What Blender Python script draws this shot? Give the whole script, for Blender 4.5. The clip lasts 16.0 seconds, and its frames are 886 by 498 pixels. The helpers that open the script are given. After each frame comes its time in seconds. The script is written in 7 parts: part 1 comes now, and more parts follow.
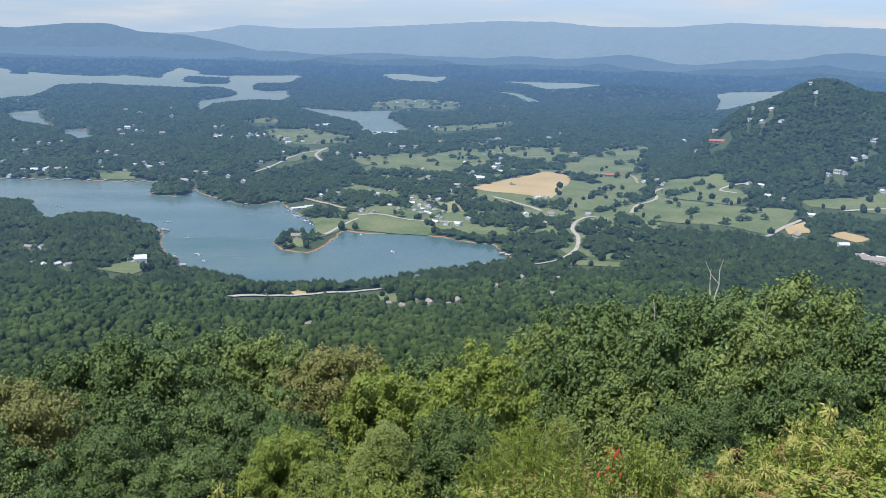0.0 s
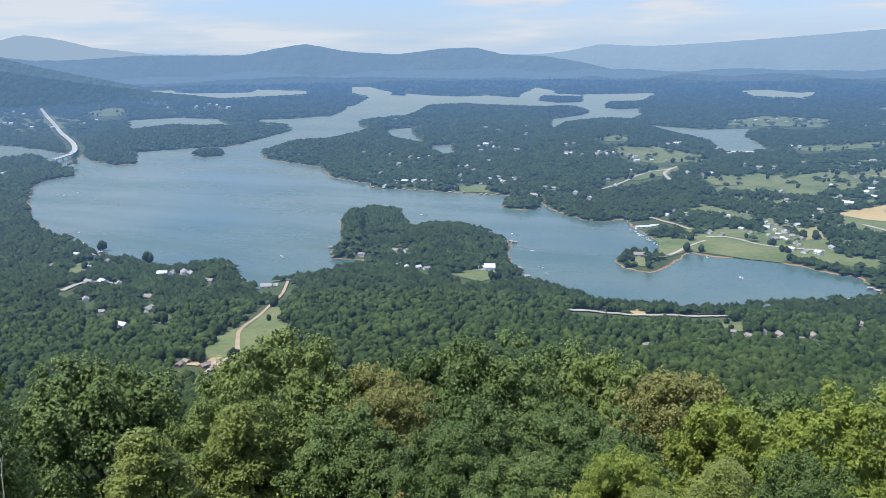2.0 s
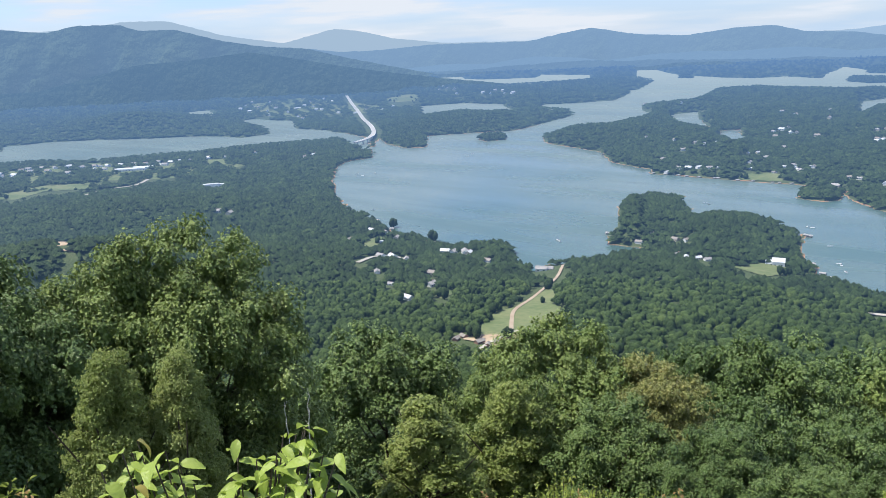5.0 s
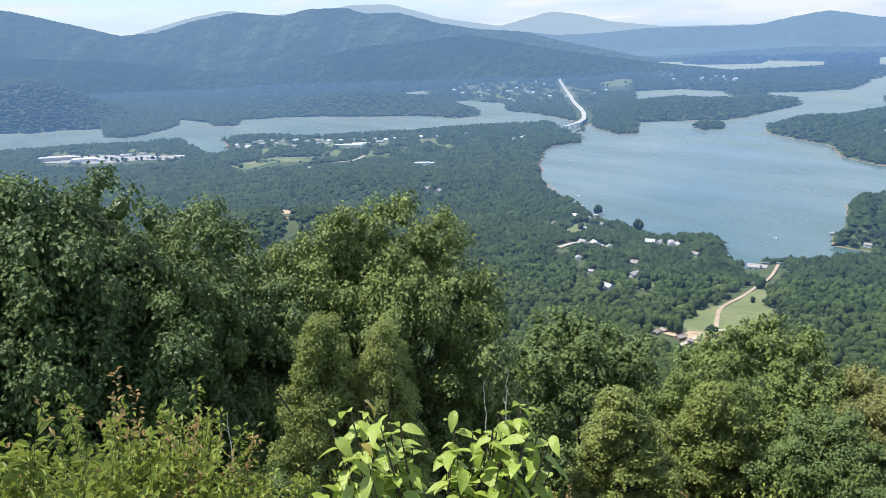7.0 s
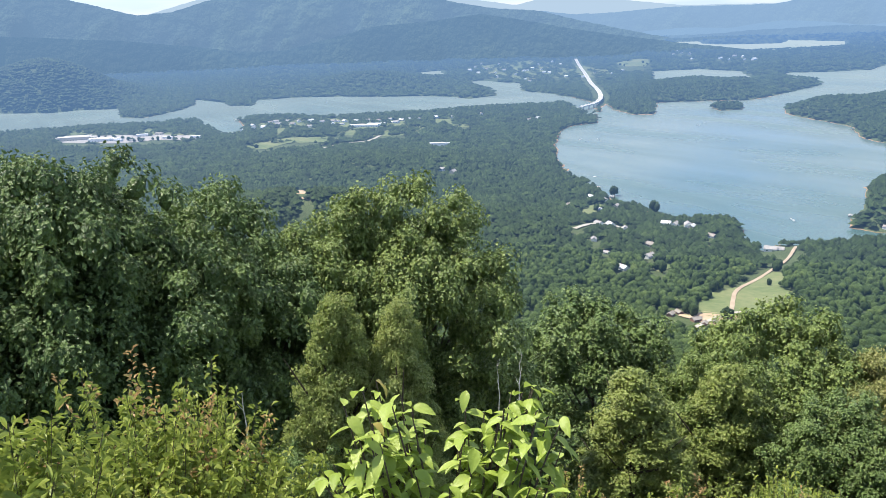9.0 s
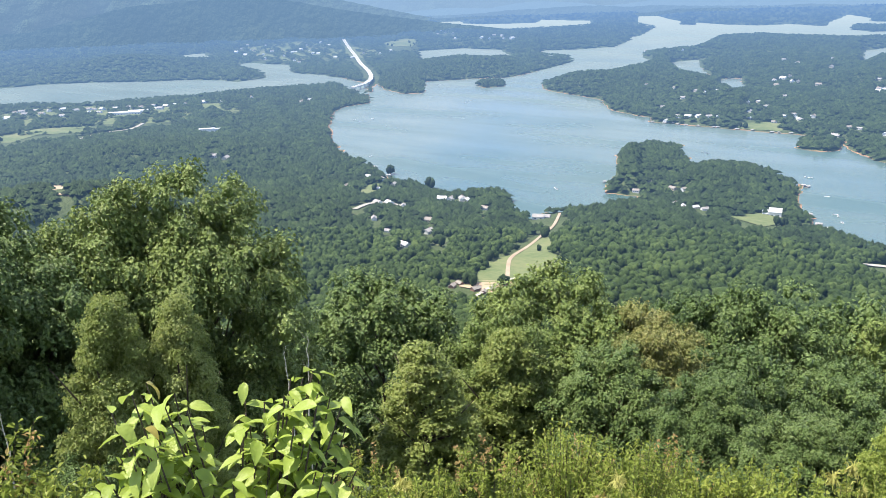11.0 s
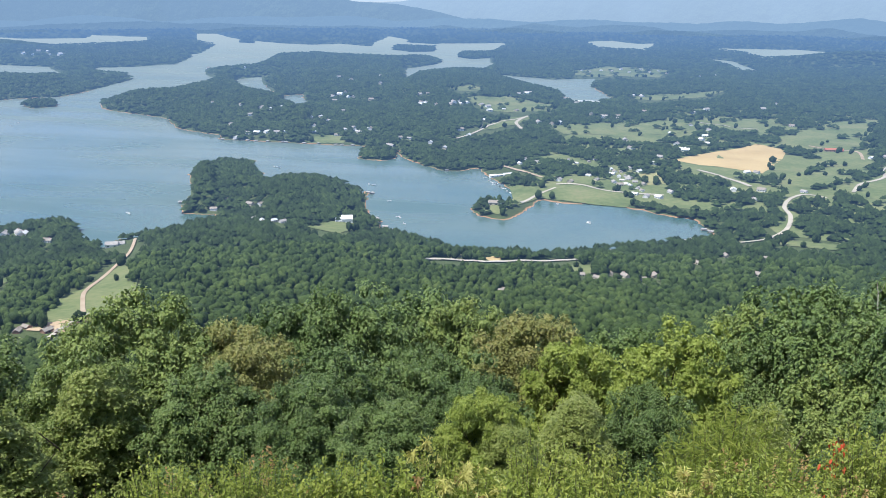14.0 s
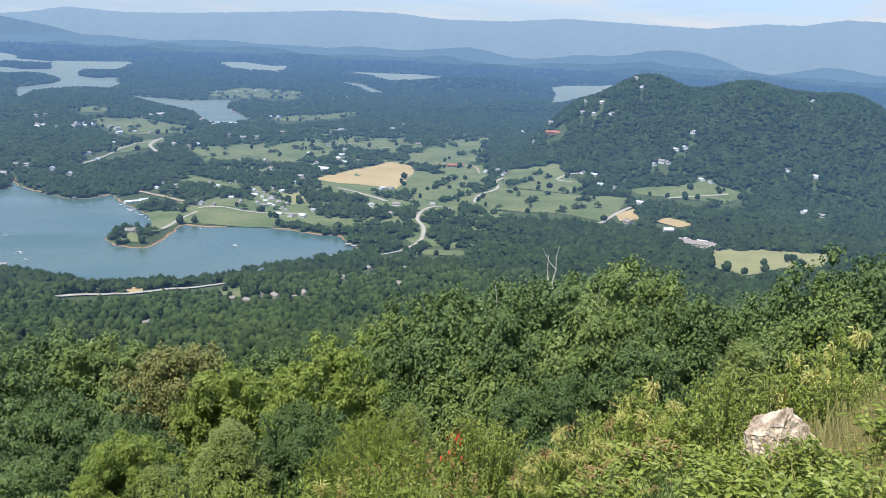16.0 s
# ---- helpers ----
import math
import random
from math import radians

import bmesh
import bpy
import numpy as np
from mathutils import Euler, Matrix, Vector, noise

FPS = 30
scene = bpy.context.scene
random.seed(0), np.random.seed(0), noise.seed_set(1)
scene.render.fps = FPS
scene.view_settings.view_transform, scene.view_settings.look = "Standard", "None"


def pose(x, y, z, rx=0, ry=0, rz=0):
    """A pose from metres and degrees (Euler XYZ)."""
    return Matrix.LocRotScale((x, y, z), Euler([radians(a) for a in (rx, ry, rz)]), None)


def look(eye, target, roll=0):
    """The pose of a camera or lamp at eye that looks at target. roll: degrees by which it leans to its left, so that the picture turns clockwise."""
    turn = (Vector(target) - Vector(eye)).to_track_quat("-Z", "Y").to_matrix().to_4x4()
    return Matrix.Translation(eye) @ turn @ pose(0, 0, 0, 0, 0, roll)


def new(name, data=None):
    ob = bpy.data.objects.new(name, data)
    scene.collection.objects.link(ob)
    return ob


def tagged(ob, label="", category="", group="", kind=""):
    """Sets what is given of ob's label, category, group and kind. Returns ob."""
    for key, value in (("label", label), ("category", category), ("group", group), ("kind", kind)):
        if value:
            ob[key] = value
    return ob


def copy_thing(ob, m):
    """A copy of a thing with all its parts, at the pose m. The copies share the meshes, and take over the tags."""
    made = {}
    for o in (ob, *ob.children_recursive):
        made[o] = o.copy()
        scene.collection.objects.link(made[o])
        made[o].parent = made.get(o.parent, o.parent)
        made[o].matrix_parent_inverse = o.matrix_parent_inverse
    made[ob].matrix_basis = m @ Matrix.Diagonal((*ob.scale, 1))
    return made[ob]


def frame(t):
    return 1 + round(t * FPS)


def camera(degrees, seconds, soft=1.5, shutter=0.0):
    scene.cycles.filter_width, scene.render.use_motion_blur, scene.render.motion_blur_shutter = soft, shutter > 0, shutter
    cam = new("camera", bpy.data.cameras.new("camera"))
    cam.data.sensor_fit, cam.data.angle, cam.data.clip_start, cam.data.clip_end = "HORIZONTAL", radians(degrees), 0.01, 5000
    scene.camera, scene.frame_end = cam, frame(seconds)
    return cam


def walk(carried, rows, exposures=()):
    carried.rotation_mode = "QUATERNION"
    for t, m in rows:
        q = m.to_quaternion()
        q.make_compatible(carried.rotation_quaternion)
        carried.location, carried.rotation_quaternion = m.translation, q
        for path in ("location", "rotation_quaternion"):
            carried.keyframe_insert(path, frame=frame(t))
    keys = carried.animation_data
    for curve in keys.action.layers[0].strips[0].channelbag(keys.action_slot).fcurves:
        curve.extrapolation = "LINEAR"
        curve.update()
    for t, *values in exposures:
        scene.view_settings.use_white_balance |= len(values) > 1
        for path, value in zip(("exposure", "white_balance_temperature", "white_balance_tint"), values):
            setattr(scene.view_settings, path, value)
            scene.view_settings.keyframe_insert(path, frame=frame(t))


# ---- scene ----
EYE_HEIGHT = 300.0
cam = camera(55.7, 16.0, soft=0.7)
PATH = [
    (0.0, pose(0.003, 0.450, 300, 75.80, -1.35, 0.00)),
    (0.5, pose(-0.046, 0.448, 300, 75.86, -0.92, 6.06)),
    (1.0, pose(-0.092, 0.440, 300, 76.05, -0.54, 11.94)),
    (1.5, pose(-0.138, 0.428, 300, 76.47, 0.14, 17.80)),
    (2.0, pose(-0.179, 0.413, 300, 76.84, 0.59, 23.26)),
    (2.5, pose(-0.207, 0.400, 300, 76.94, 0.71, 27.16)),
    (3.0, pose(-0.224, 0.390, 300, 76.78, 0.58, 29.74)),
    (3.5, pose(-0.240, 0.381, 300, 76.87, 0.78, 32.05)),
    (3.7, pose(-0.247, 0.376, 300, 77.01, 0.85, 33.11)),
    (5.8, pose(-0.338, 0.297, 300, 76.16, 2.42, 48.15)),
    (6.0, pose(-0.345, 0.288, 300, 76.29, 2.15, 49.61)),
    (6.5, pose(-0.362, 0.267, 300, 76.03, 2.25, 53.02)),
    (7.0, pose(-0.377, 0.246, 300, 75.75, 2.09, 56.27)),
    (7.5, pose(-0.389, 0.227, 300, 75.79, 2.55, 59.12)),
    (8.0, pose(-0.392, 0.221, 300, 75.78, 2.78, 59.87)),
    (8.2, pose(-0.391, 0.224, 300, 75.59, 2.61, 59.55)),
    (10.3, pose(-0.335, 0.300, 300, 72.95, 2.45, 50.06)),
    (10.5, pose(-0.335, 0.300, 300, 72.82, 2.46, 48.19)),
    (11.0, pose(-0.335, 0.300, 300, 72.69, 1.85, 41.97)),
    (11.5, pose(-0.335, 0.300, 300, 72.65, 1.33, 37.01)),
    (12.0, pose(-0.335, 0.300, 300, 72.55, 1.03, 33.30)),
    (12.5, pose(-0.335, 0.300, 300, 72.92, 0.69, 29.37)),
    (13.0, pose(-0.335, 0.300, 300, 73.28, 0.12, 24.25)),
    (13.5, pose(-0.287, 0.332, 300, 73.30, -0.14, 18.69)),
    (14.0, pose(-0.220, 0.369, 300, 73.47, -0.43, 13.50)),
    (14.5, pose(-0.129, 0.409, 300, 73.07, -0.95, 7.95)),
    (15.0, pose(-0.007, 0.450, 300, 72.96, -1.76, 1.43)),
    (15.5, pose(0.041, 0.448, 300, 73.84, -2.13, -4.63)),
    (16.0, pose(0.087, 0.441, 300, 75.55, -2.77, -10.46)),
]
walk(cam, PATH, [(0.0, 0.28, 6450, 10), (1.0, 0.36, 6450, 10), (3.5, 0.38, 6500, 10), (6.0, 0.66, 6600, 10), (8.2, 0.76, 6750, 10), (10.3, 1.04, 6980, 11), (11.5, 0.98, 6900, 11),
                (12.7, 0.93, 6720, 10), (14.5, 0.58, 6500, 10), (15.0, 0.59, 6480, 10), (15.5, 0.63, 6420, 10), (16.0, 0.42, 6450, 10)])

# ---------------------------------------------------------------- sky and sun
SUN_AZ, SUN_EL = radians(-128), radians(65)
world = bpy.data.worlds.new("world")
scene.world = world
world.use_nodes = True
wn, wl = world.node_tree.nodes, world.node_tree.links
wn.clear()
sky = wn.new("ShaderNodeTexSky")
sky.sky_type, sky.sun_disc = "NISHITA", False
sky.sun_elevation, sky.sun_rotation = SUN_EL, SUN_AZ
sky.altitude, sky.air_density, sky.dust_density = 300, 1.0, 0.6
coord = wn.new("ShaderNodeTexCoord")
stretch = wn.new("ShaderNodeMapping")
stretch.inputs["Scale"].default_value = (2.2, 2.2, 20.0)
puffs = wn.new("ShaderNodeTexNoise")
puffs.inputs["Scale"].default_value, puffs.inputs["Detail"].default_value = 2.4, 7.0
band = wn.new("ShaderNodeValToRGB")
band.color_ramp.elements[0].position, band.color_ramp.elements[1].position = 0.44, 0.60
band.color_ramp.elements[0].color = (0.12, 0.12, 0.12, 1)
cloud = wn.new("ShaderNodeMix")
cloud.data_type = "RGBA"
back = wn.new("ShaderNodeBackground")
back.inputs["Strength"].default_value = 0.1
wout = wn.new("ShaderNodeOutputWorld")
wl.new(coord.outputs["Generated"], stretch.inputs["Vector"])
wl.new(stretch.outputs["Vector"], puffs.inputs["Vector"])
wl.new(puffs.outputs["Fac"], band.inputs["Fac"])
rise = wn.new("ShaderNodeSeparateXYZ")
wl.new(coord.outputs["Generated"], rise.inputs[0])
veil = wn.new("ShaderNodeMapRange")
veil.inputs["From Min"].default_value, veil.inputs["From Max"].default_value = 0.0, 0.07
veil.inputs["To Min"].default_value, veil.inputs["To Max"].default_value = 0.88, 0.0
wl.new(rise.outputs["Z"], veil.inputs["Value"])
most = wn.new("ShaderNodeMath")
most.operation = "MAXIMUM"
wl.new(veil.outputs["Result"], most.inputs[0])
wl.new(band.outputs["Color"], most.inputs[1])
wl.new(most.outputs[0], cloud.inputs["Factor"])
blue = wn.new("ShaderNodeMix")
blue.data_type, blue.blend_type = "RGBA", "MULTIPLY"
blue.inputs["Factor"].default_value = 1.0
blue.inputs["B"].default_value = (0.78, 0.91, 1.32, 1)
billow = wn.new("ShaderNodeValToRGB")
billow.color_ramp.elements[0].position, billow.color_ramp.elements[1].position = 0.40, 0.62
billow.color_ramp.elements[0].color, billow.color_ramp.elements[1].color = (0.60, 0.79, 1.0, 1), (0.86, 0.93, 1.0, 1)
grow = wn.new("ShaderNodeMix")
grow.data_type, grow.blend_type = "RGBA", "MULTIPLY"
grow.inputs["Factor"].default_value = 1.0
grow.inputs["B"].default_value = (6.3, 6.3, 6.5, 1)
wl.new(puffs.outputs["Fac"], billow.inputs["Fac"])
wl.new(billow.outputs["Color"], grow.inputs["A"])
wl.new(grow.outputs["Result"], cloud.inputs["B"])
wl.new(sky.outputs["Color"], blue.inputs["A"])
wl.new(blue.outputs["Result"], cloud.inputs["A"])
wl.new(cloud.outputs["Result"], back.inputs["Color"])
wl.new(back.outputs["Background"], wout.inputs["Surface"])

sun = new("sun", bpy.data.lights.new("sun", "SUN"))
sun.data.energy, sun.data.angle, sun.data.color = 4.5, radians(0.55), (1.0, 0.95, 0.86)
SUN_WAY = Vector((math.sin(SUN_AZ) * math.cos(SUN_EL), math.cos(SUN_AZ) * math.cos(SUN_EL), math.sin(SUN_EL)))
sun.matrix_basis = look(SUN_WAY * 100, (0, 0, 0))

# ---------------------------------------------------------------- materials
# blue that distant materials give off as painted haze
HAZE_GLOW = (0.106, 0.217, 0.435)
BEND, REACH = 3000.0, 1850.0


def painted_haze_share(n, l, away, clear, thick):
    """The share of haze painted over a surface as glow, growing with its true distance: 1 - exp(-(d - clear) / thick).
    """
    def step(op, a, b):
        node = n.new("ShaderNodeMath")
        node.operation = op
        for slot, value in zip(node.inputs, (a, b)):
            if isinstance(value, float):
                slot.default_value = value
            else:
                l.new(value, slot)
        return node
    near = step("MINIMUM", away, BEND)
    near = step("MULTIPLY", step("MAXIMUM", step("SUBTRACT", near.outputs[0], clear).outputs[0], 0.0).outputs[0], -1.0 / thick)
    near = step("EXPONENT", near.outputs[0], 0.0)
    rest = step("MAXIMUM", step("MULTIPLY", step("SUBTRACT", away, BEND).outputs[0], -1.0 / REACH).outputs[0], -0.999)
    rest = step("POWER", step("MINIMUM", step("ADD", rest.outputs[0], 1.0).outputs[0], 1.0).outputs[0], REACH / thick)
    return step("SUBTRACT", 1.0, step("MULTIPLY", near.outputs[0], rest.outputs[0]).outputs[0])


def material(name, tones, scale=1.0, rough=0.85, spec=0.3, bump=0.0, bump_scale=8.0, metal=0.0, island=0.0, each=0.0, painted_haze=False, glow=0.0,
             second=0.25, translucent=0.0, haze=None, banks=None):
    """A surface with tones that vary at two scales; island: how far each loose piece differs. Distant surfaces get haze
    painted in as emission.
    """
    m = bpy.data.materials.new(name)
    m.use_nodes = True
    n, l = m.node_tree.nodes, m.node_tree.links
    bsdf = n["Principled BSDF"]
    out = n["Material Output"]
    bsdf.inputs["Roughness"].default_value = rough
    bsdf.inputs["Specular IOR Level"].default_value = spec
    bsdf.inputs["Metallic"].default_value = metal
    tc = n.new("ShaderNodeNewGeometry")
    big = n.new("ShaderNodeTexNoise")
    big.inputs["Scale"].default_value, big.inputs["Detail"].default_value = scale, 4.0
    fine = n.new("ShaderNodeTexNoise")
    fine.inputs["Scale"].default_value, fine.inputs["Detail"].default_value = scale * 9.0, 3.0
    l.new(tc.outputs["Position"], big.inputs["Vector"])
    l.new(tc.outputs["Position"], fine.inputs["Vector"])
    add = n.new("ShaderNodeMath")
    add.operation = "MULTIPLY_ADD"
    add.inputs[1].default_value = second
    l.new(fine.outputs["Fac"], add.inputs[0])
    l.new(big.outputs["Fac"], add.inputs[2])
    value = add
    if island:
        mul = n.new("ShaderNodeMath")
        mul.operation = "MULTIPLY_ADD"
        mul.inputs[1].default_value = island
        l.new(tc.outputs["Random Per Island"], mul.inputs[0])
        l.new(add.outputs[0], mul.inputs[2])
        value = mul
    if each:
        info = n.new("ShaderNodeObjectInfo")
        own = n.new("ShaderNodeMath")
        own.operation = "MULTIPLY_ADD"
        own.inputs[1].default_value = each
        l.new(info.outputs["Random"], own.inputs[0])
        l.new(value.outputs[0], own.inputs[2])
        value = own
    ramp = n.new("ShaderNodeValToRGB")
    lo, hi = 0.28 + second * 0.3, 0.72 + second * 0.7 + island + each
    els = ramp.color_ramp.elements
    while len(els) < len(tones):
        els.new(0.5)
    for i, tone in enumerate(tones):
        els[i].position, els[i].color = min(1.0, (lo + (hi - lo) * i / (len(tones) - 1)) / 1.0) if hi <= 1 else (lo + (hi - lo) * i / (len(tones) - 1)) / hi, (*tone, 1)
    if hi > 1:
        div = n.new("ShaderNodeMath")
        div.operation = "DIVIDE"
        div.inputs[1].default_value = hi
        l.new(value.outputs[0], div.inputs[0])
        value = div
    l.new(value.outputs[0], ramp.inputs["Fac"])
    l.new(ramp.outputs["Color"], bsdf.inputs["Base Color"])
    if bump:
        bn = n.new("ShaderNodeTexNoise")
        bn.inputs["Scale"].default_value, bn.inputs["Detail"].default_value = bump_scale, 6.0
        l.new(tc.outputs["Position"], bn.inputs["Vector"])
        b = n.new("ShaderNodeBump")
        b.inputs["Strength"].default_value = bump
        b.inputs["Distance"].default_value = 2.0 / bump_scale
        l.new(bn.outputs["Fac"], b.inputs["Height"])
        l.new(b.outputs["Normal"], bsdf.inputs["Normal"])
    if banks:
        sep = n.new("ShaderNodeSeparateXYZ")
        l.new(tc.outputs["Position"], sep.inputs[0])
        high = n.new("ShaderNodeMath")
        high.operation = "MULTIPLY_ADD"
        high.inputs[1].default_value = 3.0
        l.new(big.outputs["Fac"], high.inputs[0])
        l.new(sep.outputs["Z"], high.inputs[2])
        low = n.new("ShaderNodeMapRange")
        low.inputs["From Min"].default_value, low.inputs["From Max"].default_value = 1.75, 2.25
        low.inputs["To Min"].default_value, low.inputs["To Max"].default_value = 1.0, 0.0
        l.new(high.outputs[0], low.inputs["Value"])
        mud = n.new("ShaderNodeMix")
        mud.data_type = "RGBA"
        mud.inputs["B"].default_value = (*banks, 1)
        l.new(low.outputs["Result"], mud.inputs["Factor"])
        l.new(ramp.outputs["Color"], mud.inputs["A"])
        l.new(mud.outputs["Result"], bsdf.inputs["Base Color"])
    last = bsdf
    if translucent:
        tr = n.new("ShaderNodeBsdfTranslucent")
        l.new(ramp.outputs["Color"], tr.inputs["Color"])
        mix = n.new("ShaderNodeMixShader")
        mix.inputs[0].default_value = translucent
        l.new(last.outputs[0], mix.inputs[1])
        l.new(tr.outputs[0], mix.inputs[2])
        last = mix
    if painted_haze:
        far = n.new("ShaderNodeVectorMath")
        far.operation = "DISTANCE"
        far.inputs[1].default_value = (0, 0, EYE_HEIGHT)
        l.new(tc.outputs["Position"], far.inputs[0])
        if painted_haze is True:
            depth = painted_haze_share(n, l, far.outputs["Value"], 450.0, 5700.0)
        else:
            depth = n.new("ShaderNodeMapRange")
            depth.inputs["From Min"].default_value, depth.inputs["From Max"].default_value = painted_haze[:2]
            depth.inputs["To Min"].default_value, depth.inputs["To Max"].default_value = painted_haze[2:]
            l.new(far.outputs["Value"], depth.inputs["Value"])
        # painted haze: the surface glows blue in place of its own colour
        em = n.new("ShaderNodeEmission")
        em.inputs["Color"].default_value = (*(haze or HAZE_GLOW), 1)
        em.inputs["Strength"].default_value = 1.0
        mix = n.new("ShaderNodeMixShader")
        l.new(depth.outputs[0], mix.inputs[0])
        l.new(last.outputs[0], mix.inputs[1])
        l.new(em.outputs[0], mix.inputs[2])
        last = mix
    if last is not bsdf:
        l.new(last.outputs[0], out.inputs["Surface"])
    return m


